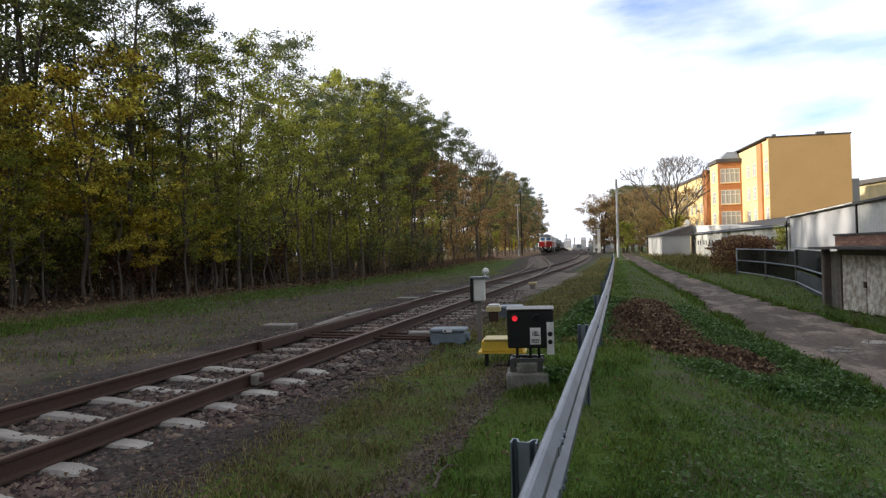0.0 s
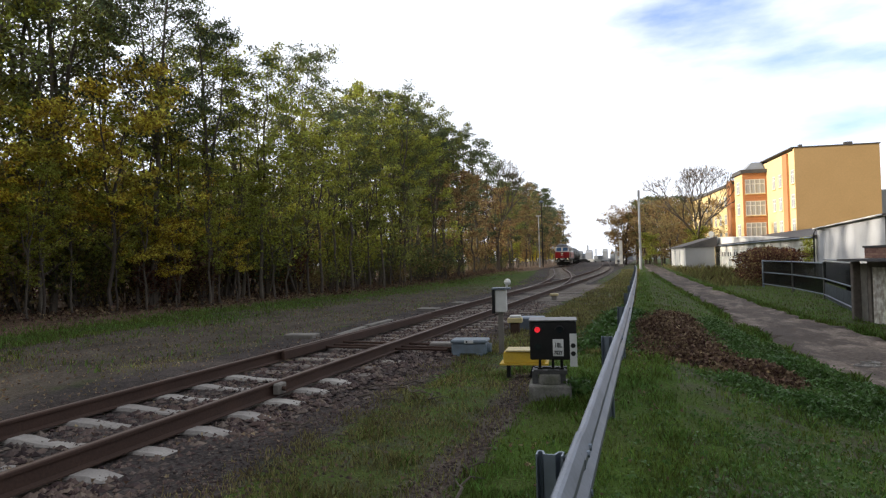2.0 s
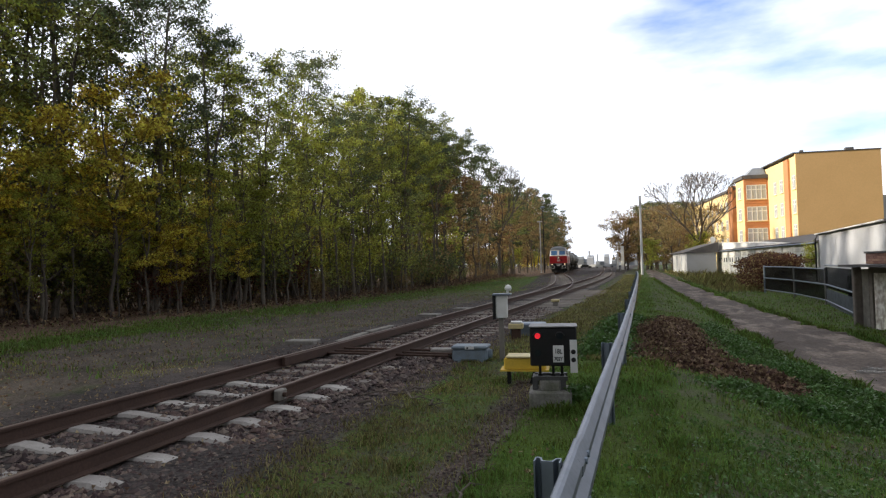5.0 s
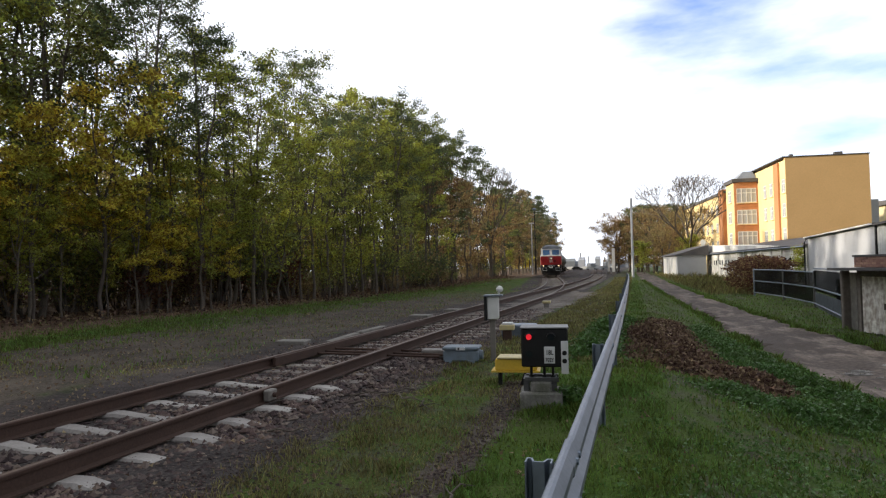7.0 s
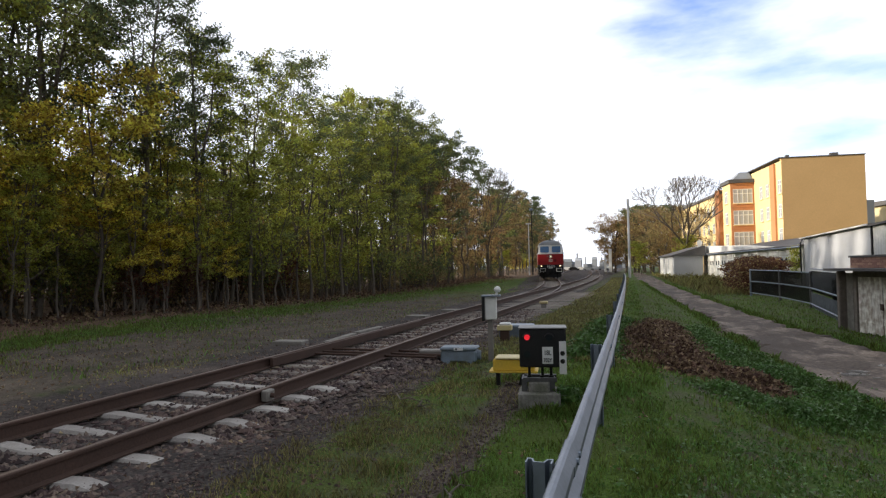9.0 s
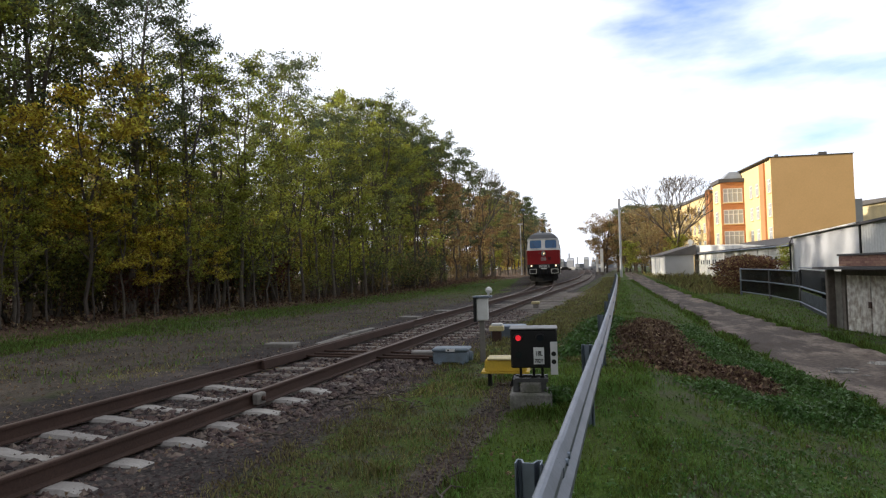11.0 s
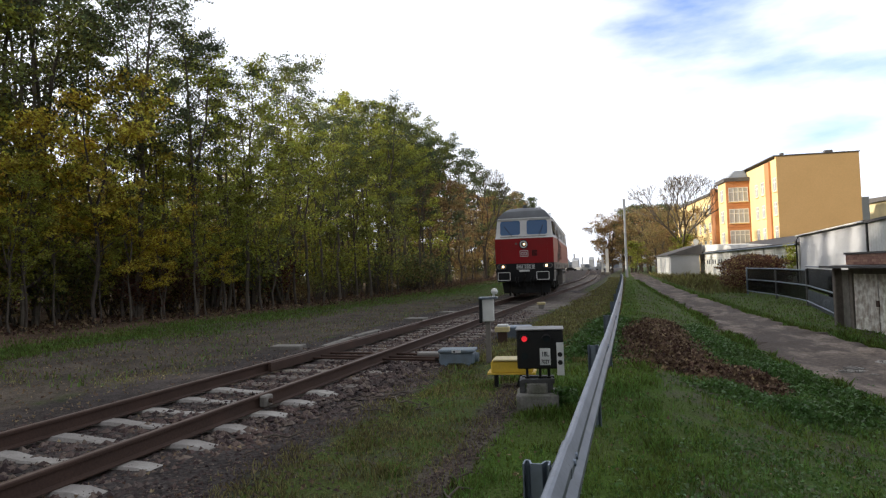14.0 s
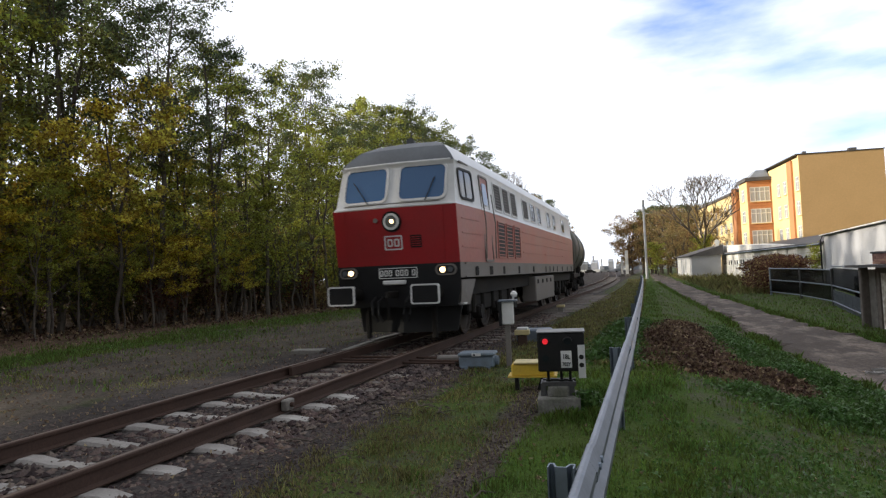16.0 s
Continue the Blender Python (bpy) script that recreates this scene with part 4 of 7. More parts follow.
M["tank"] = mat("grimy_green_tank_paint", (0.055, 0.062, 0.048), 0.55, vary=0.2, scale=0.8, fine=9, bump=0.05, second=(0.10, 0.085, 0.06), mixscale=0.8)

FRONT_Y = curve([(0, 144.5), (4, 111.8), (7, 87.6), (9, 71.0), (11.5, 50.0), (13, 37.7), (14, 29.9), (14.5, 25.9), (15, 21.7), (15.5, 17.15), (16, 12.1)])
ARC_Y = np.arange(-60, 300, 0.25)
ARC_S = np.concatenate([[0], np.cumsum(np.hypot(np.diff(ARC_Y), np.diff([BRANCH(y) for y in ARC_Y])))])


def on_line(s):
    y = float(np.interp(s, ARC_S, ARC_Y))
    return Vector((BRANCH(y), y, 0))


def vehicle_pose(s_front, b1, b2):
    """A vehicle whose front stands at s_front along the line, its bogies b1 and b2 behind that."""
    p, q = on_line(s_front + b1), on_line(s_front + b2)
    d = (q - p).normalized()
    return Matrix.Translation(p - d * b1) @ pose(0, 0, 0, 0, 0, -math.degrees(math.atan2(d.x, d.y)))


# ---- trees ----
def leaf_mat(name, base, second, trans=0.65):
    return mat(name, base, 0.6, vary=0.25, scale=0.55, fine=5, bump=0, second=second, mixscale=0.9, island=0.65, translucent=trans, spec=0.25)


LEAF = dict(
    green=leaf_mat("mid_green_leaves", (0.180, 0.210, 0.070), (0.245, 0.230, 0.060)),
    dark=leaf_mat("dark_green_leaves", (0.092, 0.120, 0.062), (0.122, 0.135, 0.055), 0.45),
    lime=leaf_mat("yellow_green_leaves", (0.403, 0.390, 0.067), (0.247, 0.280, 0.060)),
    gold=leaf_mat("golden_autumn_leaves", (0.640, 0.470, 0.070), (0.400, 0.370, 0.075)),
    rust=leaf_mat("rusty_autumn_leaves", (0.340, 0.195, 0.095), (0.220, 0.175, 0.080)),
    brown=leaf_mat("dull_brown_leaves", (0.350, 0.215, 0.109), (0.200, 0.189, 0.079)),
    wine=leaf_mat("wine_red_leaves", (0.130, 0.046, 0.036), (0.095, 0.060, 0.036)),
    pale=leaf_mat("pale_grey_green_leaves", (0.169, 0.203, 0.097), (0.220, 0.220, 0.097)),
)


def leaves_mesh(name, centres, spread, count, size, material, rng, flat=0.55, corners=3):
    """Many small pointed leaves scattered about the given centres."""
    c = np.asarray(centres)
    k = rng.integers(0, len(c), count)
    off = rng.normal(0, 1, (count, 3)) * spread
    off[:, 2] *= flat
    p = c[k] + off
    a = rng.normal(0, 1, (count, 3))
    a[:, 2] *= 0.7
    a /= np.linalg.norm(a, axis=1)[:, None]
    r = rng.normal(0, 1, (count, 3))
    b = np.cross(a, r)
    b /= np.linalg.norm(b, axis=1)[:, None] + 1e-9
    s = (size * rng.uniform(0.6, 1.35, count))[:, None]
    if corners == 3:
        v = np.stack([p - a * s * 0.55, p + b * s * 0.45 + a * s * 0.3, p - b * s * 0.4 + a * s * 0.5], 1).reshape(-1, 3)
    else:
        v = np.stack([p - a * s * 0.6, p + b * s * 0.33 + a * s * 0.05, p + a * s * 0.6, p - b * s * 0.33 + a * s * 0.05], 1).reshape(-1, 3)
    me = bpy.data.meshes.new(name)
    me.vertices.add(len(v))
    me.vertices.foreach_set("co", v.ravel())
    me.loops.add(len(v))
    me.loops.foreach_set("vertex_index", np.arange(len(v), dtype=np.int32))
    me.polygons.add(count)
    me.polygons.foreach_set("loop_start", np.arange(0, len(v), corners, dtype=np.int32))
    me.materials.append(material)
    me.update(calc_edges=True)
    return me


def wander(rnd, a, b, n, amount):
    """A crooked line of n + 1 points from a to b."""
    out = [a.copy()]
    for i in range(1, n):
        out.append(a.lerp(b, i / n) + Vector((rnd.uniform(-1, 1), rnd.uniform(-1, 1), rnd.uniform(-0.4, 0.4))) * amount)
    return out + [b.copy()]


def tree(name, label, seed, height, radius, leaf, leaves=6000, size=0.16, low=0.3, trunk_r=0.11, limbs=16, lean=0.03, stems=1, group="", category="tree", spread=0.19, twigs=4, fork=2):
    """Crooked stems that fork upwards, rising limbs and drooping twigs, and small leaves in sprays along them."""
    rnd, rng = random.Random(seed), np.random.default_rng(seed)
    t = thing(name, label, category, group)
    wood, sprays = Build(), []
    for st in range(stems):
        ang0 = rnd.uniform(0, 6.28)
        lean_s = lean + (0.12 if stems > 1 else 0)
        base = Vector((0.35 * math.cos(ang0), 0.35 * math.sin(ang0), -0.25)) if stems > 1 else Vector((0, 0, -0.25))
        hgt = height * (1 if st == 0 else rnd.uniform(0.7, 0.95))
        split = rnd.uniform(0.28, 0.5) * hgt
        knot = Vector((base.x + lean_s * split * math.cos(ang0), base.y + lean_s * split * math.sin(ang0), split))
        bole = wander(rnd, base, knot, 4, 0.17)
        wood.tube(bole, [trunk_r * (1.3, 1.0, 0.92, 0.86, 0.8)[i] for i in range(5)], 7)
        leaders = []
        for f in range(fork):
            az = ang0 + f * 6.28 / fork + rnd.uniform(-0.4, 0.4)
            reach = radius * rnd.uniform(0.15, 0.42)
            top = knot + Vector((math.cos(az) * reach, math.sin(az) * reach, (hgt - split) * (0.97 if f == 0 else rnd.uniform(0.68, 0.95))))
            pts = wander(rnd, knot, top, 6, 0.16)
            wood.tube(pts, [trunk_r * 0.75 * (1 - 0.88 * i / 6) for i in range(7)], 6, caps=False)
            leaders.append(pts)
        for k in range(limbs):
            u = low + (0.98 - low) * (k + rnd.random() * 0.9) / limbs
            z = u * hgt
            pts = bole if z < split else rnd.choice(leaders)
            below = [q for q in range(len(pts) - 1) if pts[q].z <= z]
            q = below[-1] if below else 0
            start = pts[q].lerp(pts[q + 1], min(1.0, max(0.0, (z - pts[q].z) / max(0.05, pts[q + 1].z - pts[q].z))))
            az = k * 2.4 + rnd.uniform(-0.6, 0.6)
            fill = math.sin(math.pi * min(1.0, (u - low) / (1 - low) * 0.8 + 0.16)) ** 0.7
            ln = radius * fill * rnd.uniform(0.55, 1.15)
            end = start + Vector((math.cos(az) * ln, math.sin(az) * ln, rnd.uniform(0.45, 1.15) * ln))
            arm = wander(rnd, start, end, 3, 0.1 * ln)
            r0 = max(0.012, trunk_r * (1 - 0.85 * u) * 0.5)
            wood.tube(arm, [r0, r0 * 0.7, r0 * 0.45, 0.006], 5, caps=False)
            if rnd.random() < 0.2:
                continue
            sprays += [arm[2], arm[2].lerp(arm[3], 0.5), arm[3]]
            for j in range(twigs):
                a = arm[1].lerp(arm[3], rnd.random())
                e = a + Vector((rnd.uniform(-1, 1), rnd.uniform(-1, 1), rnd.uniform(-0.55, 0.5))) * (0.55 + 0.12 * radius)
                wood.tube([a, a.lerp(e, 0.5) + Vector((0, 0, 0.08)), e], [r0 * 0.35, 0.006, 0.004], 3, caps=False)
                sprays += [a.lerp(e, w) for w in (0.45, 0.65, 0.85, 1.0)]
    part("trunk", wood, M["bark"], t, "", True)
    if leaves:
        crown = new("crown", leaves_mesh("crown", [tuple(p) for p in sprays], np.array([spread] * 3), leaves, size, LEAF[leaf], rng))
        crown.parent = t
    return t


def bare_tree(name, label, seed, height, group, leaves=350):
    """A broad leafless tree: limbs split again and again into a dome of fine twigs."""
    rnd, rng = random.Random(seed), np.random.default_rng(seed)
    t = thing(name, label, "tree", group)
    wood, ends = Build(), []

    def grow(p, d, ln, r, level):
        e = p + d * ln
        m = p.lerp(e, 0.5) + Vector((rnd.uniform(-1, 1), rnd.uniform(-1, 1), rnd.uniform(-1, 1))) * ln * 0.07
        wood.tube([p, m, e], [r, r * 0.85, r * 0.7], 6 if level < 2 else 3, caps=False)
        if level == 7:
            ends.append(tuple(e))
            return
        for k in range(3 if level in (1, 2, 4) else 2):
            side = Vector((rnd.gauss(0, 1), rnd.gauss(0, 1), rnd.gauss(0, 0.7))).normalized()
            nd = (d + side * 0.55 + Vector((0, 0, 0.16))).normalized()
            grow(e, nd, ln * rnd.uniform(0.66, 0.82), max(0.018, r * 0.62), level + 1)
    for k in range(4):
        az = k * 1.57 + rnd.uniform(-0.3, 0.3)
        grow(Vector((0, 0, height * 0.22)), Vector((math.cos(az) * 0.6, math.sin(az) * 0.6, 1)).normalized(), height * 0.2, 0.16, 1)
    wood.tube([(0, 0, -0.3), (0.05, 0, height * 0.1), (0, 0, height * 0.225)], [0.38, 0.28, 0.26], 9)
    part("trunk", wood, M["bark"], t, "", True)
    crown = new("crown", leaves_mesh("crown", ends, np.array([0.3] * 3), leaves, 0.16, LEAF["brown"], rng))
    crown.parent = t
    return t


def shrub(name, label, seed, height, radius, leaf, leaves=1500, size=0.13, stems=9):
    rnd, rng = random.Random(seed), np.random.default_rng(seed)
    t = thing(name, label, "shrub", "undergrowth of the woods")
    wood, tips = Build(), []
    for k in range(stems):
        a = rnd.uniform(0, 6.28)
        ln = rnd.uniform(0.5, 1.0)
        e = Vector((math.cos(a) * radius * ln, math.sin(a) * radius * ln, height * rnd.uniform(0.5, 1.05)))
        m = e * 0.5 + Vector((0, 0, height * 0.12))
        wood.tube([(0, 0, -0.1), m, e], [0.025, 0.016, 0.004], 4, caps=False)
        tips += [e, m.lerp(e, 0.6), m, m.lerp(e, 0.3)]
    part("stem", wood, M["bark"], t)
    crown = new("leaves", leaves_mesh("leaves", [tuple(p) for p in tips], np.array([0.3, 0.3, 0.3]) * radius ** 0.5, leaves, size, LEAF[leaf], rng, 0.9))
    crown.parent = t
    return t


EDGE = curve([(-40, -24), (0, -23), (12, -22), (20, -20.5), (27, -18.6), (35, -17.6), (60, -18.6), (75, -19.8), (100, -21.8), (125, -23.2), (160, -25.5), (200, -28), (260, -29.5)])


def woods():
    """A mixed autumn wood along the line: many tall thin trees, a front row and depth behind it."""
    G = "trees of the wood"
    kinds = [
        tree("locust_tree", "tall thin tree with dark green feathery leaves", 11, 15.5, 3.0, "dark", 6500, 0.115, 0.42, 0.12, 24, group=G),
        tree("maple_tree", "slender tree with yellowing green leaves", 12, 12.0, 2.6, "lime", 5600, 0.125, 0.22, 0.085, 22, group=G, fork=3),
        tree("maple_tree", "slender tree with golden autumn leaves", 13, 9.5, 2.7, "gold", 4600, 0.14, 0.18, 0.075, 20, group=G, spread=0.2),
        tree("locust_tree", "tall thin tree with green leaves and bare stem", 14, 13.0, 3.0, "green", 6500, 0.12, 0.3, 0.10, 24, group=G, fork=3),
        tree("oak_tree", "tree with rusty brown autumn leaves", 15, 11.5, 2.8, "rust", 5600, 0.14, 0.22, 0.11, 20, group=G),
        tree("maple_tree", "young tree with green leaves down to the ground", 16, 10.5, 2.4, "green", 6000, 0.12, 0.14, 0.06, 14, group=G, stems=3),
        tree("oak_tree", "tree with dull brown and green leaves", 17, 12.5, 3.1, "brown", 5600, 0.14, 0.26, 0.12, 20, group=G, fork=3),
        tree("locust_tree", "tall tree with yellow-green crown", 18, 14.0, 3.1, "lime", 6200, 0.12, 0.36, 0.11, 24, group=G),
    ]
    back = [
        tree("locust_tree", "tall thin tree deeper in the wood", 61, 15.0, 3.0, "dark", 3200, 0.19, 0.25, 0.12, 18, group=G, twigs=3, spread=0.3),
        tree("maple_tree", "slender green tree deeper in the wood", 62, 12.5, 2.9, "green", 3200, 0.19, 0.12, 0.1, 18, group=G, twigs=3, spread=0.3),
        tree("oak_tree", "tree with brownish leaves deeper in the wood", 63, 12.5, 3.0, "brown", 3200, 0.19, 0.16, 0.12, 18, group=G, twigs=3, spread=0.3),
        tree("maple_tree", "tree with yellow-green leaves deeper in the wood", 64, 13.0, 3.0, "lime", 3200, 0.19, 0.18, 0.12, 18, group=G, twigs=3, spread=0.3),
        tree("oak_tree", "rusty autumn tree further along the wood", 65, 12.5, 3.2, "rust", 3200, 0.19, 0.1, 0.12, 18, group=G, twigs=3, spread=0.3),
    ]
    low = [
        shrub("bush", "green leafy undergrowth bush at the wood's edge", 31, 2.6, 1.4, "green", 950, 0.11),
        shrub("bush", "brown thin undergrowth bush at the wood's edge", 32, 1.7, 1.3, "brown", 1000, 0.11),
        shrub("bush", "yellow-green undergrowth bush at the wood's edge", 33, 3.0, 1.5, "lime", 950, 0.11),
        shrub("bush", "dark undergrowth bush under the trees", 34, 3.4, 1.9, "dark", 900, 0.13),
        shrub("bush", "wine-red leaved bush under the trees", 35, 2.4, 1.1, "wine", 1200, 0.11),
    ]
    rnd = random.Random(7)
    used = set()

    def put(k, x, y, s, pool):
        rz = rnd.uniform(0, 360)
        m = pose(x, y, gz(x, y), rnd.uniform(-2, 2), rnd.uniform(-2, 2), rz)
        if (id(pool), k) not in used:
            used.add((id(pool), k))
            o = pool[k]
        else:
            o = copy_thing(pool[k], m)
        o.scale = (s, s, s * rnd.uniform(0.92, 1.08))
        o.matrix_basis = m @ Matrix.Diagonal((*o.scale, 1))
    # tree kind weights along the edge: nearer golden and dark, then green, further rusty
    # trees below about y = 12 are out of view, added to shade the foreground
    y = -34.0
    while y < 255:
        for row in range(3 if 0 < y < 24 else 2):
            if y > 70 and row == 3:
                continue
            x = EDGE(y) - row * (3.2 if y < 70 else 4.5) - rnd.uniform(0, 2.2)
            near = row < 2 and 11 < y < 70
            if not near:
                k = rnd.choice([0, 1, 2, 3, 0] if y < 60 else [0, 2, 4, 0, 1, 2])
            elif y < 24:
                k = rnd.choice([0, 0, 1, 0, 5, 2, 3, 0])
            elif y < 52:
                k = rnd.choice([3, 7, 5, 3, 1, 0, 7])
            else:
                k = rnd.choice([3, 3, 6, 3, 6, 0])
            s = rnd.uniform(0.85, 1.12) * (1.0 + 0.06 * row) * HEIGHT(y)
            put(k, x, y + rnd.uniform(-1, 1), s, kinds if near else back)
        y += 3.2 if y < -6 else rnd.uniform(1.9, 2.6) if y < 70 else rnd.uniform(4.0, 5.5)
    # the wood goes on behind its edge and closes the view through it
    y = 4.0
    while y < 75:
        for row in range(2):
            put(rnd.choice([0, 2, 2, 1]), EDGE(y) - 11 - row * 7 - rnd.uniform(0, 4), y + rnd.uniform(-1.5, 1.5), rnd.uniform(0.6, 0.85) * HEIGHT(y), back)
        y += 4.2
    # bright leaf colours imitate light falling through behind the dark stems
    thick = [shrub("thicket", "thicket deep in the wood, coloured brown as if lit", 41, 6.5, 2.6, "brown", 1500, 0.30, 9), shrub("thicket", "thicket deep in the wood, coloured gold as if lit", 42, 5.0, 2.6, "gold", 1400, 0.30, 9), shrub("thicket", "thicket deep in the wood, coloured yellow-green as if lit", 43, 7.5, 2.4, "lime", 1500, 0.30, 9)]
    y = -14.0
    while y < 250:
        for row in range(3 if y < 110 else 1):
            put(rnd.choice([0, 0, 1, 2]), EDGE(y) - (4.0 if y < 80 else 1.5) - row * 5 - rnd.uniform(0, 3), y + rnd.uniform(-1, 1), rnd.uniform(0.75, 1.0) if y < 26 else rnd.uniform(0.45, 0.7) if y < 60 else 0.85, thick)
        y += 3.4 if y < 60 else 6
    y = 2.0
    while y < 62:
        for row in range(3):
            put(rnd.choice([0, 1, 1, 2]), EDGE(y) - 13 - row * 6 - rnd.uniform(0, 3), y + rnd.uniform(-1, 1), rnd.uniform(1.05, 1.45), thick)
        y += 2.6
    # golden and yellow-green crowns standing low in the front row
    for k, y, dx, sc in ((2, 14.5, 0.8, 0.95), (2, 17.3, 0.5, 0.85), (2, 19.6, 0.9, 1.0), (1, 21.3, 0.2, 0.8), (2, 22.8, 0.5, 0.75), (1, 26, 0.3, 0.75), (5, 28.5, 0.4, 0.8), (1, 31, 0.5, 0.75), (7, 34, 0.3, 0.7), (1, 38, 0.4, 0.7), (5, 42, 0.5, 0.8), (4, 57, 0.6, 0.85), (4, 64, 0.5, 0.9)):
        put(k, EDGE(y) + dx, y, sc, kinds)
    for y, dx in ((21.5, 0.6), (24, 0.4)):
        put(4, EDGE(y) + dx, y, 0.9, low)
    y = 3.0
    while y < 32:
        put(rnd.choice([0, 1, 2, 3, 3, 4]), EDGE(y) - rnd.uniform(1.0, 3.2), y, rnd.uniform(0.9, 1.35), low)
        y += 0.8
    # saplings with hanging yellow-green leaves before the dark stems
    y = 14.0
    while y < 27:
        put(rnd.choice([1, 2, 2, 1]), EDGE(y) + rnd.uniform(0.2, 1.4), y, rnd.uniform(0.4, 0.62), kinds)
        y += rnd.uniform(0.9, 1.5)
    # sunlit leafy saplings and bushes between the front stems
    y = 15.0
    while y < 66:
        put(rnd.choice([0, 2, 2, 2, 1]), EDGE(y) + rnd.uniform(-1.4, 0.3), y + rnd.uniform(-0.4, 0.4), rnd.uniform(0.8, 1.7), low)
        y += rnd.uniform(1.5, 2.8)
    # thin pale stems standing in the front row
    for y, dx, sc in ((22.0, 0.2, 0.95), (24.2, 0.6, 0.8), (27.5, 0.3, 0.9), (31.8, 0.7, 0.75), (36, 0.2, 0.8), (40, 0.5, 0.8), (44.5, 0.4, 0.9), (47, 0.1, 0.8), (52, 0.6, 0.9), (55, 0.3, 0.8)):
        put(rnd.choice([0, 7, 0]), EDGE(y) + dx, y, sc * HEIGHT(y), kinds)
    y = -2.0
    while y < 120:
        k = rnd.choice([0, 1, 3, 1, 2, 3, 4] if y < 40 else [0, 1, 3, 3])
        put(k, EDGE(y) + rnd.uniform(-4.5, 0.4), y, rnd.uniform(0.6, 1.15), low)
        y += rnd.uniform(0.7, 1.3) if y < 60 else 2.2


HEIGHT = curve([(-40, 1.1), (16, 1.16), (21, 1.12), (27, 0.98), (33, 0.98), (38, 0.98), (48, 1.03), (62, 1.08), (85, 1.12), (110, 1.12), (125, 1.2), (170, 1.35), (260, 1.45)])


# ---- houses and sheds beyond the lane ----
def wall_box(b, corners, z0, z1, z1b=None):
    """A block on a four-cornered plan; the last two corners may reach another height."""
    zt = [z1, z1, z1 if z1b is None else z1b, z1 if z1b is None else z1b]
    v = [(x, y, z0) for x, y in corners] + [(x, y, z) for (x, y), z in zip(corners, zt)]
    return b.add(v, [(3, 2, 1, 0), (4, 5, 6, 7)] + [(i, (i + 1) % 4, 4 + (i + 1) % 4, 4 + i) for i in range(4)])


class Face:
    """An upright wall plane: from p along d, out is its outward side."""

    def __init__(self, p, d):
        self.p, self.d = Vector((*p, 0)), Vector((*d, 0)).normalized()
        self.out = Vector((self.d.y, -self.d.x, 0))

    def at(self, a, z, o=0.0):
        q = self.p + self.d * a + self.out * o
        return (q.x, q.y, z)

    def slab(self, b, a0, a1, z0, z1, o0, o1):
        v = [self.at(a, z, o) for o in (o0, o1) for z in (z0, z1) for a in (a0, a1)]
        return b.add(v, [(0, 1, 3, 2), (4, 6, 7, 5), (0, 4, 5, 1), (2, 3, 7, 6), (0, 2, 6, 4), (1, 5, 7, 3)])


def window(parent, face, a0, a1, z0, z1, lights=2, transom=0.7, name="window"):
    """A recessed pane in a white frame with mullions, a transom and a sill."""
    w = part(name, face.slab(Build(), a0, a1, z0, z1, -0.02, 0.012), M["pane"], parent)
    t = 0.11
    fr = Build()
    for a in [a0 + (a1 - a0) * k / lights for k in range(lights + 1)]:
        face.slab(fr, max(a0, a - t / 2), min(a1, a + t / 2), z0, z1, 0.0, 0.05)
    for z in (z0, z0 + (z1 - z0) * transom - t / 2, z1 - t):
        face.slab(fr, a0, a1, z, z + t, 0.0, 0.046)
    part("window_frame", fr, M["white"], w, "white painted frame")
    part("sill", face.slab(Build(), a0 - 0.1, a1 + 0.1, z0 - 0.1, z0, 0.0, 0.14), M["render_light"], w)
    return w


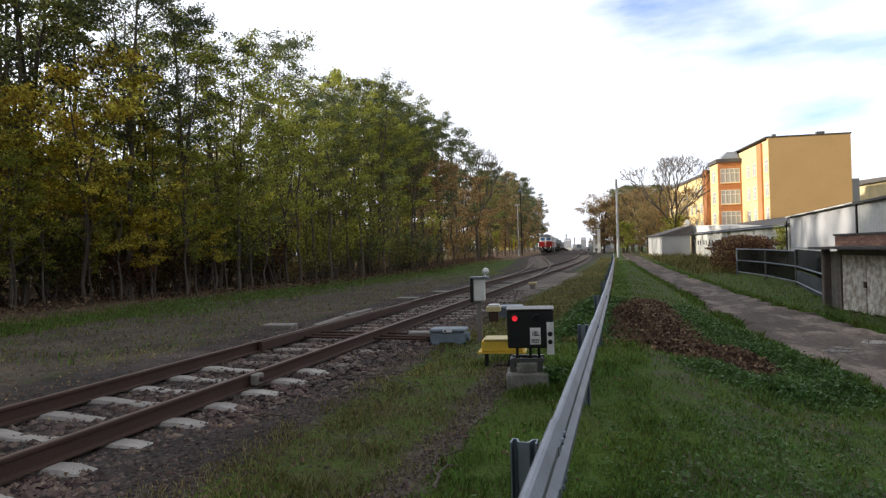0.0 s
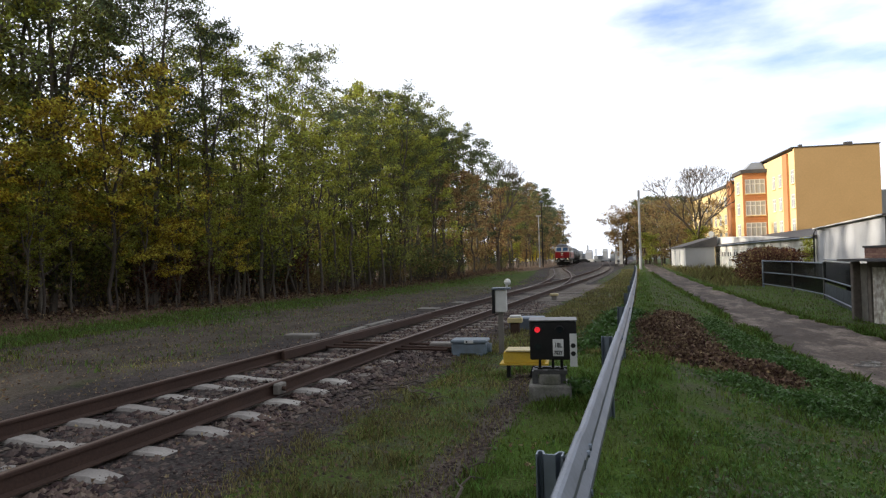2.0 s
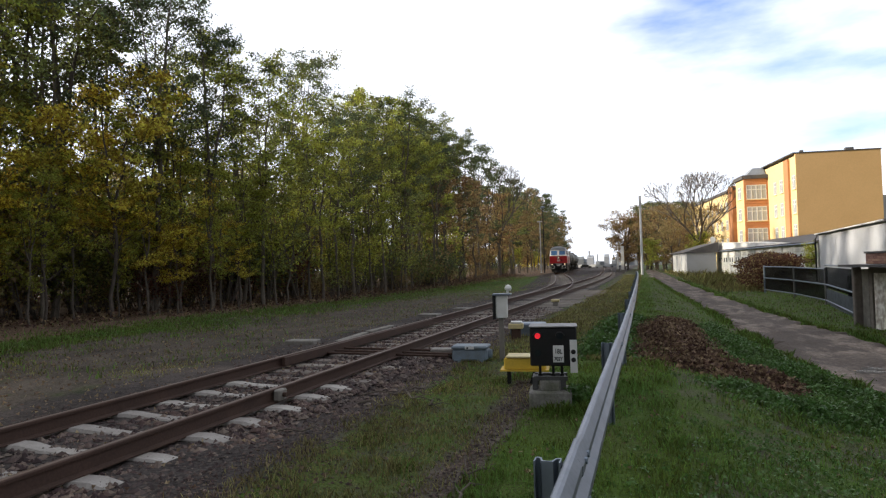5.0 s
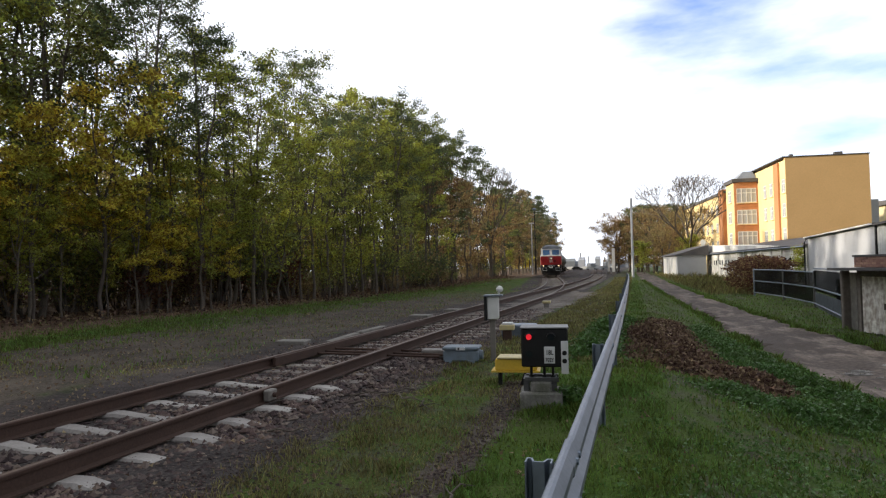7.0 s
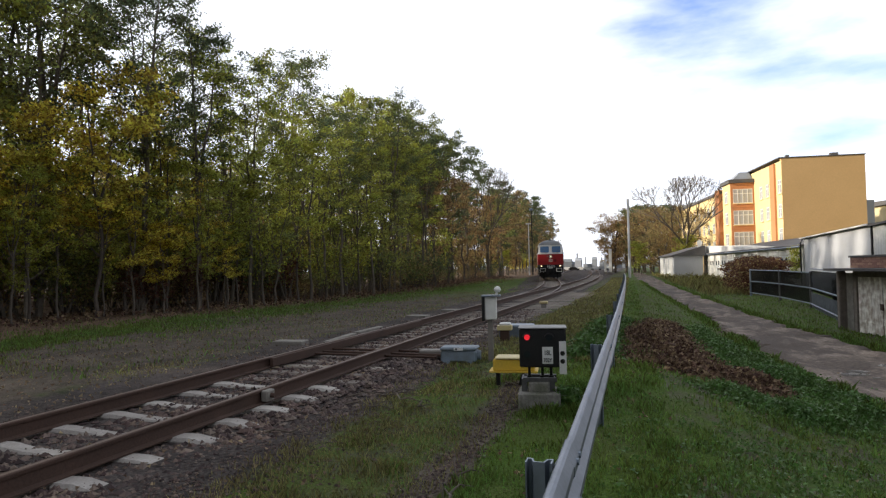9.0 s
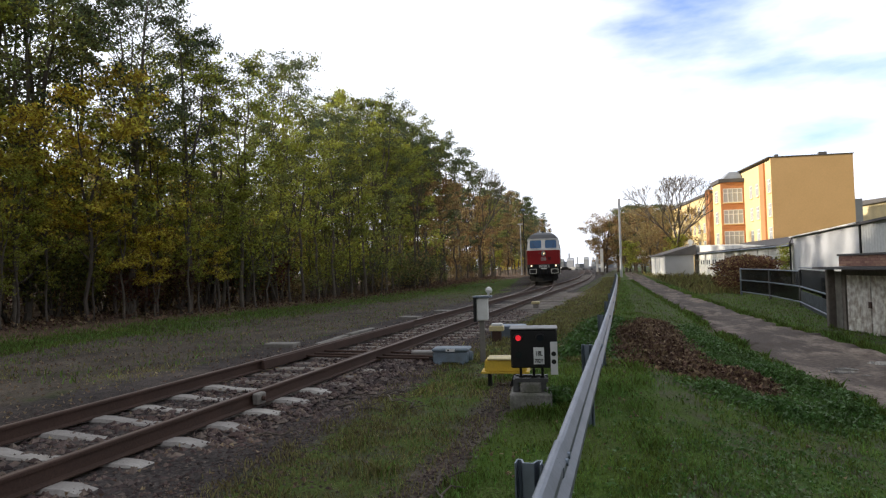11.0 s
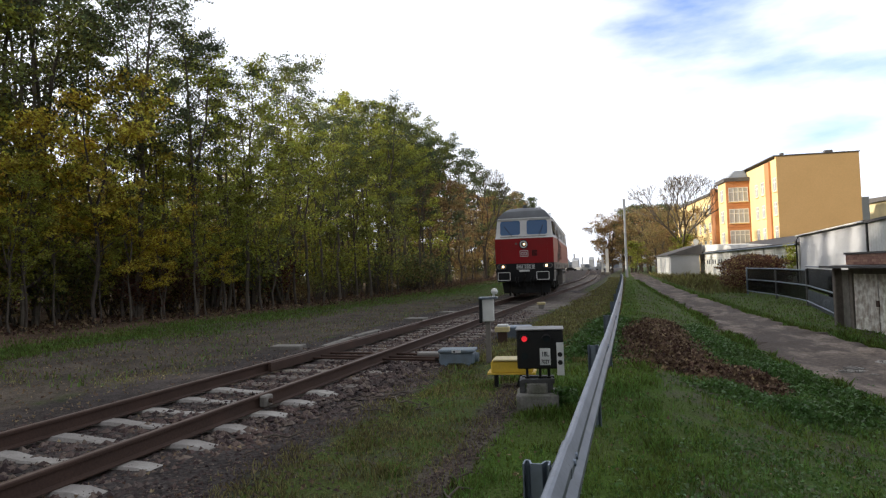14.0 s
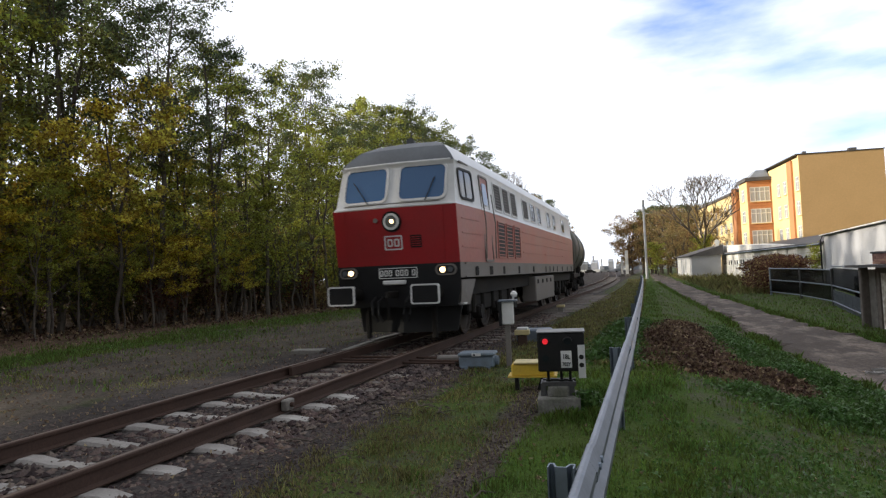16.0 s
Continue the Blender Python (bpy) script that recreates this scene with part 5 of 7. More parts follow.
def apartment_house():
    h = thing("apartment_house", "four-storey ochre and orange rendered apartment house with a bay", "apartment house")
    A = Vector((18.0, 86.0))
    d, g = Vector((-0.122, 0.9925)), Vector((0.9925, 0.122))
    at = lambda q, o: A + d * q + g * o
    L = lambda pts: [(p.x, p.y) for p in pts]
    part("gable_wall", wall_box(Build(), L([at(0, 0.02), at(0, 9.4), at(0.5, 9.4), at(0.5, 0.02)]), -0.5, 14.2), M["render_yellow"], h, "plain ochre rendered gable wall")
    part("facade", wall_box(Build(), L([at(0.02, 0), at(0.5, 9.38), at(24, 9.38), at(24, 0)]), -0.5, 13.9), M["render_light"], h, "pale yellow rendered facade")
    part("orange_pilaster", wall_box(Build(), L([at(2.0, -0.25), at(2.0, 0.1), at(3.6, 0.1), at(3.6, -0.25)]), -0.5, 13.8), M["render_orange"], h, "orange rendered strip")
    roof = part("roof", wall_box(Build(), L([at(-0.08, -0.3), at(-0.08, 9.5), at(24.3, 9.7), at(24.3, -0.45)]), 14.2, 14.3), M["roof_dark"], h, "flat dark roof with a thin eaves edge")
    for q, o, hh, s in ((0.6, 6.2, 0.35, 0.9), (1.5, 1.2, 0.45, 0.4), (9, 3, 0.9, 0.8), (16, 4, 0.9, 0.8)):
        p = at(q, o)
        part("chimney", Build().box(p.x - s / 2, p.x + s / 2, p.y - 0.3, p.y + 0.3, 14.3, 14.3 + hh, 0.03), M["roof_dark"], roof)
    # projecting bay
    bay = part("bay", wall_box(Build(), L([at(10.6, -3.1), at(10.6, 0.1), at(14.6, 0.1), at(14.6, -3.1)]), -0.5, 12.6), M["render_orange"], h, "orange rendered bay tower")
    part("bay_side", wall_box(Build(), L([at(10.75, -3.14), at(10.75, -3.0), at(14.6, -3.0), at(14.6, -3.14)]), -0.5, 12.5), M["render_light"], bay)
    part("bay_roof", wall_box(Build(), L([at(10.3, -3.4), at(10.3, 0.2), at(14.9, 0.2), at(14.9, -3.4)]), 12.6, 13.1), M["roof_dark"], bay, "low dark mansard roof")
    c = [at(10.9, -2.7), at(10.9, -0.1), at(14.2, -0.1), at(14.2, -2.7)]
    t = [at(11.9, -1.5), at(11.9, -0.2), at(13.4, -0.2), at(13.4, -1.5)]
    part("roof_lantern", Build().add([(p.x, p.y, 13.1) for p in c] + [(p.x, p.y, 14.25) for p in t], [(4, 5, 6, 7)] + [(i, (i + 1) % 4, 4 + (i + 1) % 4, 4 + i) for i in range(4)]), M["lantern"], bay, "glazed grey roof hip over the bay")
    p0 = at(10.6, -3.1)
    front = Face((p0.x, p0.y), g)
    for k in range(4):
        z = 9.75 - 3.0 * k
        window(h, front, 0.30, 2.85, z, z + 2.0, 4, 0.68)
        part("string_course", front.slab(Build(), -0.05, 3.05, z - 0.55, z - 0.40, 0.0, 0.06), M["render_orange"], bay)
    side = Face((A.x + d.x * 24, A.y + d.y * 24), -d)
    for k in range(4):
        z = 9.9 - 3.0 * k
        for q in (0.75, 5.2, 7.6, 17.2, 19.4, 21.8):
            window(h, side, 24 - q - 0.55, 24 - q + 0.55, z, z + 1.7, 2, 0.68)
    b0 = at(14.6, -3.14)
    bside = Face((b0.x, b0.y), -d)
    for k in range(4):
        window(h, bside, 1.2, 2.7, 9.9 - 3 * k, 11.6 - 3 * k, 2, 0.68)
    # further wing of the row
    wing = thing("apartment_house", "pale yellow apartment house further along the row", "apartment house")
    part("facade", wall_box(Build(), L([at(24.05, -0.8), at(24.05, 9.3), at(56, 9.3), at(56, -0.8)]), -0.5, 12.6), M["render_light"], wing, "pale yellow rendered facade")
    part("orange_strip", wall_box(Build(), L([at(24.02, -1.3), at(24.02, 0), at(26.5, 0), at(26.5, -1.3)]), -0.5, 13.2), M["render_orange"], wing)
    part("roof", wall_box(Build(), L([at(24, -1.1), at(24, 9.5), at(56.3, 9.5), at(56.3, -1.1)]), 12.6, 13.0), M["roof_dark"], wing)
    ws = at(56, -0.8)
    wf = Face((ws.x, ws.y), -d)
    for k in range(4):
        z = 9.4 - 3.0 * k
        for q in range(8):
            window(wing, wf, 2.0 + q * 3.4, 3.3 + q * 3.4, z, z + 1.7, 2, 0.68)
    # small blocks behind the gable
    far = solid("rear_annex", wall_box(Build(), L([at(6, 9.45), at(6, 13), at(12, 13), at(12, 9.45)]), -0.5, 9.2), M["plaster"], "grey rendered annex behind the apartment house", "annex")
    house = thing("apartment_house", "cream apartment house with a dark flat roof", "apartment house")
    part("wall", wall_box(Build(), [(39.5, 108), (52, 109.5), (50, 122), (37.5, 120)], -0.5, 10.0), M["render_cream"], house, "cream rendered wall")
    part("roof", wall_box(Build(), [(38.9, 107.4), (52.5, 109), (50.5, 122.6), (37, 120.6)], 10.0, 10.5, 10.9), M["roof_dark"], house)
    f = Face((39.5, 108), (12.5, 1.5))
    for a in (1.2, 4.0, 7.0):
        window(house, f, a, a + 1.1, 6.8, 8.4)


M["lantern"] = mat("weathered_roof_glass", (0.30, 0.32, 0.35), 0.4, vary=0.15, scale=1, fine=8, bump=0.05)
# pale pane colour: curtains, with the sky's reflection painted in
M["pane"] = glass_mat("curtain_and_sky_window_glass", (0.40, 0.41, 0.42), 0.08)
M["render_cream"] = mat("cream_facade_render", (0.74, 0.62, 0.38), 0.92, vary=0.05, scale=0.5, fine=6, bump=0.1)


def garages():
    # low white row with a felt roof
    P0, P1 = Vector((13.45, 57.5)), Vector((9.6, 94.0))
    d = (P1 - P0).normalized()
    out = Vector((d.y, -d.x))
    row = thing("garage_row", "long low whitewashed garage row with a dark felt roof", "garages")
    c = lambda q, o: P0 + d * q + out * o
    n = (P1 - P0).length
    part("wall", wall_box(Build(), [tuple(c(0, 0)), tuple(c(0, 7)), tuple(c(n, 7)), tuple(c(n, 0))], -0.6, 2.62, 3.85), M["plaster_white"], row, "whitewashed wall")
    rb = Build()
    v = [(*c(q, o), z) for o, z in ((-0.35, 2.66), (7.2, 4.0)) for q in (-0.1, n + 0.2)] + [(*c(q, o), z + 0.12) for o, z in ((-0.35, 2.66), (7.2, 4.0)) for q in (-0.1, n + 0.2)]
    part("roof", rb.add(v, [(0, 1, 3, 2), (4, 6, 7, 5), (0, 4, 5, 1), (2, 3, 7, 6), (0, 2, 6, 4), (1, 5, 7, 3)]), M["roof_dark"], row, "dark felt roof")
    f = Face((P1.x, P1.y), (P0.x - P1.x, P0.y - P1.y))
    k, a = 0, 1.0
    while a < n - 2.5:
        gate = part("garage_door", f.slab(Build(), a, a + 2.3, -0.5, 2.05, -0.02, 0.03), M["gate_white"], row, "pale painted double garage door")
        for j in range(4):
            part("door_board", f.slab(Build(), a + 0.08 + j * 0.56, a + 0.52 + j * 0.56, 0.0, 1.95, 0.03, 0.055), M["white"], gate)
        for j in range(2):
            part("door_light", f.slab(Build(), a + 0.3 + j * 1.15, a + 0.85 + j * 1.15, 1.2, 1.75, 0.055, 0.065), M["dark_glass"], gate)
        part("pier", f.slab(Build(), a + 2.35, a + 2.7, -0.5, 2.6, 0.0, 0.10), M["plaster_white"], row)
        a += 3.0
        k += 1
    part("gutter", Build().tube([f.at(-0.2, 2.62, 0.4), f.at(n + 0.1, 2.62, 0.4)], 0.06, 8), M["galv_dull"], row)
    # grey rendered wall, then corrugated white one
    shed = thing("workshop_shed", "grey rendered workshop with a shallow roof edge", "workshop")
    part("wall", wall_box(Build(), [(12.25, 38.5), (20, 37.6), (21.2, 57.0), (13.45, 57.35)], -0.8, 3.24), M["plaster"], shed, "grey rendered wall")
    part("roof", wall_box(Build(), [(12.02, 38.35), (20.3, 37.3), (21.4, 57.3), (13.2, 57.5)], 3.24, 3.36), M["roof_dark"], shed)
    part("roof_trim", Build().tube([(12.0, 38.4, 3.30), (13.18, 57.5, 3.30)], 0.05, 6), M["white"], shed)
    part("downpipe", Build().tube([(13.1, 57.0, -0.5), (13.1, 57.0, 2.9), (13.25, 57.0, 3.2)], 0.06, 8), M["black"], shed)
    corr = thing("corrugated_shed", "shed clad in white corrugated metal sheet", "shed")
    b = Build()
    pts = []
    m = 110
    for i in range(m + 1):
        t = i / m
        q = Vector((12.2, 38.3)).lerp(Vector((11.5, 26.5)), t)
        pts.append((q.x - 0.03 * math.cos(i * math.pi / 2), q.y))
    v = [(x, y, z) for z in (-0.8, 3.2) for x, y in pts]
    part("cladding", b.add(v, [(i, i + 1, m + 2 + i, m + 1 + i) for i in range(m)]), M["white"], corr, "white corrugated cladding", True)
    part("core", wall_box(Build(), [(11.7, 26.5), (20, 26.0), (20.2, 37.3), (12.35, 38.2)], -0.8, 3.18), M["plaster"], corr)
    part("roof", wall_box(Build(), [(11.25, 26.3), (20.2, 25.8), (20.4, 37.2), (12.0, 38.2)], 3.2, 3.32), M["roof_dark"], corr)
    part("corner_post", Build().box(12.12, 12.26, 38.2, 38.36, -0.8, 3.2), M["black"], corr)
    vine = new("ivy_stem", leaves_mesh("ivy_stem", [(11.75 + 0.06 * k, 33.0 + 0.1 * (k % 3), 0.4 + 0.22 * k) for k in range(11)], np.array([0.06, 0.16, 0.2]), 500, 0.10, LEAF["wine"], np.random.default_rng(5)))
    tagged(vine, "dark red creeper climbing the corrugated wall", "creeper")
    # further small shed at the end of the row
    s2 = thing("garden_shed", "small grey shed with pale doors and felt roof", "shed")
    part("wall", wall_box(Build(), [(4.2, 101), (5.5, 90), (9.2, 90.8), (7.9, 102)], -0.5, 2.5, 3.7), M["plaster"], s2, "grey rendered wall")
    part("roof", wall_box(Build(), [(3.9, 101.3), (5.2, 89.7), (9.5, 90.5), (8.2, 102.3)], 2.5, 2.62, 3.86), M["roof_dark"], s2)
    fs = Face((4.2, 101), (1.3, -11))
    for a in (0.8, 4.4, 7.8):
        part("door", fs.slab(Build(), a, a + 2.4, -0.4, 2.2, 0, 0.06), M["white"], s2, "pale wooden door")
    dish = thing("satellite_dish", "white satellite dishes on a pole", "satellite dish")
    part("pole", Build().tube([(9.45, 93.2, 2.6), (9.45, 93.2, 4.6)], 0.04, 8), M["galv_dull"], dish)
    for z in (3.6, 4.3):
        part("dish", Build().tube([(9.3, 92.9, z), (9.15, 92.75, z - 0.02), (9.0, 92.6, z - 0.04)], [0.05, 0.3, 0.42], 16), M["white"], dish)


M["gate_white"] = mat("old_white_gate_paint", (0.66, 0.65, 0.60), 0.8, vary=0.12, scale=1.5, fine=18, bump=0.1, second=(0.45, 0.42, 0.36), rand=0.06)


def brick_shed():
    """The low old shed by the lane: brick parapet, felt lip, board doors, round gate post."""
    s = thing("brick_shed", "low old shed with peeling board doors and brick parapet", "shed")
    p, q = Vector((6.55, 22.4)), Vector((7.35, 15.5))
    f = Face((p.x, p.y), (q.x - p.x, q.y - p.y))
    base = -0.85
    part("back_wall", f.slab(Build(), 0.0, 7.0, base, 1.15, -3.0, -0.12), M["plaster"], s)
    part("roof_slab", f.slab(Build(), -0.75, 7.2, 1.10, 1.17, -3.2, 0.55), M["roof_dark"], s, "dark felt roof lip")
    par = part("parapet", f.slab(Build(), -0.08, 7.1, 1.18, 1.50, -0.42, 0.02), M["brick"], s, "weathered red brick parapet")
    part("coping", f.slab(Build(), -0.12, 7.14, 1.50, 1.56, -0.46, 0.06), M["roof_dark"], par)
    bm = f.slab(Build(), 0, 0.235, 0, 0.065, 0, 0.01)
    me = bm.mesh("brick", M["brick"])
    off = Vector(f.at(0, 0, 0))
    rnd = random.Random(2)
    for r in range(4):
        for k in range(26):
            a = k * 0.25 + (0.125 if r % 2 else 0)
            o = new("brick", me)
            o.parent = par
            w = Vector(f.at(a - 0.06, 1.19 + r * 0.077, 0.021 + rnd.uniform(-0.003, 0.004))) - off
            o.matrix_basis = Matrix.Translation(w)
    part("lintel", f.slab(Build(), 0.1, 7.0, 0.92, 1.10, -0.12, 0.04), M["old_wood"], s, "dark timber lintel")
    for a in (0.12, 3.3):
        part("door_post", f.slab(Build(), a, a + 0.2, base, 0.95, -0.12, 0.05), M["old_wood"], s, "dark timber door post")
    for da in (0.36, 1.82):
        door = part("door", f.slab(Build(), da, da + 1.42, base + 0.1, 0.92, -0.05, -0.01), M["old_wood"], s, "board door with peeling white paint")
        for k in range(9):
            a = da + 0.01 + k * 0.156
            part("board", f.slab(Build(), a, a + 0.148, base + 0.08 + rnd.uniform(0, 0.05), 0.91, -0.01, 0.012 + rnd.uniform(0, 0.006)), M["peeled"], door)
        for z in (-0.45, 0.62):
            part("hinge", f.slab(Build(), da + 0.03, da + 0.95, z, z + 0.05, 0.02, 0.03), M["peeled"], door)
    part("lock_bar", f.slab(Build(), 1.70, 1.86, -0.02, 0.16, 0.02, 0.05), M["rail_side"], s)
    # concrete gate post and board beside it
    g = thing("gate_post", "round-topped grey concrete gate post by the shed", "gate post")
    part("post", f.slab(Build(), -0.42, 0.02, base - 0.2, 1.02, -0.30, 0.02), M["concrete_plain"], g)
    w = thing("timber_post", "tall dark weathered timber gate post", "gate post")
    part("post", Build().box(6.28, 6.5, 22.85, 23.1, -1.0, 1.08, 0.03), M["old_wood"], w)


M["concrete_plain"] = mat("stained_concrete", (0.24, 0.225, 0.20), 0.9, vary=0.25, scale=5, fine=30, bump=0.3, second=(0.12, 0.11, 0.095))


def fence():
    """Tubular frames with dark netting."""
    f = thing("fence", "galvanised tube fence panels with dark green netting", "fence")
    pts = [(7.25, 44.2), (7.85, 38.9), (8.0, 33.2), (6.75, 23.8)]
    for i, (x, y) in enumerate(pts[:3]):
        z = gz(x, y)
        part("post", Build().box(x - 0.06, x + 0.06, y - 0.06, y + 0.06, z - 0.2, z + 1.72, 0.015), M["frame_dark"] if i else M["galv_dull"], f, "square steel post")
    for i, ((x0, y0), (x1, y1)) in enumerate(zip(pts, pts[1:])):
        z0, z1 = gz(x0, y0), gz(x1, y1)
        pan = part("panel", Build(), M["netting"], f, "dark netting panel")
        b = Build()
        hi = 1.66 if i < 2 else 1.84
        if i < 2:
            b.add([(x0, y0, z0 + 0.25), (x1, y1, z1 + 0.25), (x1, y1, z1 + hi), (x0, y0, z0 + hi), (x0 + 0.02, y0, z0 + 0.25), (x1 + 0.02, y1, z1 + 0.25), (x1 + 0.02, y1, z1 + hi), (x0 + 0.02, y0, z0 + hi)],
                  [(0, 1, 2, 3), (7, 6, 5, 4), (3, 2, 6, 7)])
            pan.data = b.mesh("panel", M["netting"])
        else:
            n = 60
            for k in range(n):
                t = k / n
                x, y, z = x0 + (x1 - x0) * t, y0 + (y1 - y0) * t, z0 + (z1 - z0) * t
                b.box(x - 0.012, x + 0.012, y - 0.012, y + 0.012, z + 0.05, z + 0.75)
            pan.data = b.mesh("panel", M["galv"])
            pan["label"] = "row of thin steel pickets"
            b = Build().add([(x0, y0, z0 + 0.8), (x1, y1, z1 + 0.8), (x1, y1, z1 + 1.75), (x0, y0, z0 + 1.75), (x0 + 0.02, y0, z0 + 0.8), (x1 + 0.02, y1, z1 + 0.8), (x1 + 0.02, y1, z1 + 1.75), (x0 + 0.02, y0, z0 + 1.75)],
                            [(0, 1, 2, 3), (7, 6, 5, 4), (3, 2, 6, 7)])
            part("netting", b, M["netting"], f, "dark netting panel")
        for h in (hi, 0.95, 0.22):
            part("rail", Build().tube([(x0 - 0.03, y0, z0 + h), (x1 - 0.03, y1, z1 + h)], 0.03, 8), M["galv_dull"], f)
    return f


def clutter():
    """Dark bins and boards in the yard behind the fence."""
    rnd = random.Random(8)
    for k in range(5):
        x, y = 8.9 + 0.3 * rnd.random(), 26.5 + 1.6 * k
        t = thing("yard_crate", "dark stacked crate in the yard behind the fence", "crate", "crates in the yard")
        part("body", Build().box(x, x + 1.0, y, y + 1.2, gz(x, y), gz(x, y) + 1.2 + 0.2 * rnd.random(), 0.04), M["mesh_dark"], t)
        for j in range(3):
            z = gz(x, y) + 0.2 + 0.38 * j
            part("slat", Build().box(x - 0.02, x, y, y + 1.2, z, z + 0.12), M["old_wood"], t)


def hedge():
    """The wine-red hedge at the fence's end."""
    rng = np.random.default_rng(9)
    t = thing("hedge", "dense wine-red and brown clipped hedge", "hedge")
    c = []
    for _ in range(1300):
        u = rng.random(2)
        x, y = 6.45 + 3.9 * u[0], 45.2 + 7.5 * u[1]
        r = rng.random() ** 0.4
        c.append((8.35 + (x - 8.35) * (0.4 + 0.6 * r), y, gz(x, y) + 0.05 + 2.45 * rng.random() ** 0.8 * (1 - 0.10 * ((x - 8.35) / 1.3) ** 2)))
    for nm, lf, cnt in (("leaves", "wine", 15000), ("brown_leaves", "brown", 7000)):
        o = new(nm, leaves_mesh(nm, c, np.array([0.14] * 3), cnt, 0.12, LEAF[lf], rng))
        o.parent = t
    st = Build()
    for k in range(30):
        x, y = 7.5 + 1.9 * rng.random(), 46.8 + 6.8 * rng.random()
        st.tube([(x, y, gz(x, y) - 0.1), (x + rng.normal(0, 0.2), y + rng.normal(0, 0.2), gz(x, y) + 1.6)], [0.03, 0.008], 5)
    part("stem", st, M["bark"], t)
    t2 = thing("climbing_shrub", "yellow-green climber on the garage corner", "shrub")
    c = [(13.0 + 0.3 * rng.random(), 57.8 + 2.2 * rng.random(), 2.6 * rng.random()) for _ in range(60)]
    o = new("leaves", leaves_mesh("leaves", c, np.array([0.2] * 3), 1400, 0.16, LEAF["lime"], rng))
    o.parent = t2


def right_trees():
    kinds = [
        tree("lime_tree", "autumn tree with rusty leaves by the crossing", 51, 11.0, 4.2, "rust", 8000, 0.22, 0.06, 0.2, 26, group="trees beyond the lane", spread=0.45, fork=3),
        tree("pine_tree", "dark green tree with a broad crown", 52, 13.0, 4.6, "dark", 9000, 0.24, 0.12, 0.2, 26, group="trees beyond the lane", spread=0.45, fork=3),
        tree("birch_tree", "thin tree with sparse olive leaves", 53, 11.0, 4.0, "brown", 5000, 0.2, 0.08, 0.16, 24, group="trees beyond the lane", spread=0.4, fork=3),
        bare_tree("bare_tree", "large almost leafless tree with fine branches", 54, 13.5, "trees beyond the lane"),
        tree("young_tree", "small tree with olive autumn leaves", 55, 6.0, 2.4, "lime", 3000, 0.2, 0.2, 0.09, 16, group="trees beyond the lane", spread=0.35),
    ]
    spots = [(0, -3.6, 150, 0.95), (0, -1.2, 156, 1.05), (1, 1.6, 150, 1.0), (1, 5.0, 158, 1.05), (2, 3.6, 128, 1.0), (2, 7.8, 132, 0.95), (3, 8.4, 108, 1.35),
             (2, 12.5, 140, 1.1), (2, 4.6, 112, 0.6), (4, 1.6, 118, 0.8), (2, 6.0, 116, 0.7), (1, 9.0, 162, 1.0), (2, 14.0, 118, 0.9), (4, 8.6, 108, 0.85), (0, 1.0, 165, 0.9), (2, 0.6, 140, 0.8), (0, -4.6, 170, 1.0), (1, 3.0, 172, 1.15), (2, 8.0, 150, 1.15), (1, 12, 165, 1.1), (2, 10.5, 125, 0.9), (2, 3.0, 146, 1.1)]
    rnd, used = random.Random(5), set()
    for k, x, y, s in spots:
        m = pose(x, y, gz(x, y), 0, 0, rnd.uniform(0, 360))
        s *= 1.0 if k == 3 else 1.14
        o = kinds[k] if k not in used else copy_thing(kinds[k], m)
        used.add(k)
        o.scale = (s, s, s)
        o.matrix_basis = m @ Matrix.Diagonal((s, s, s, 1))
    # bare tree standing out of the wood's edge
    kb = kinds[3]
    for x, y, s in ((-21.5, 97, 1.5),):
        m = pose(x, y, gz(x, y), 0, 0, 40)
        o = copy_thing(kb, m)
        o.scale = (s * 0.6, s * 0.6, s)
        o.matrix_basis = m @ Matrix.Diagonal((s * 0.6, s * 0.6, s, 1))
        tagged(o, group="trees of the wood")


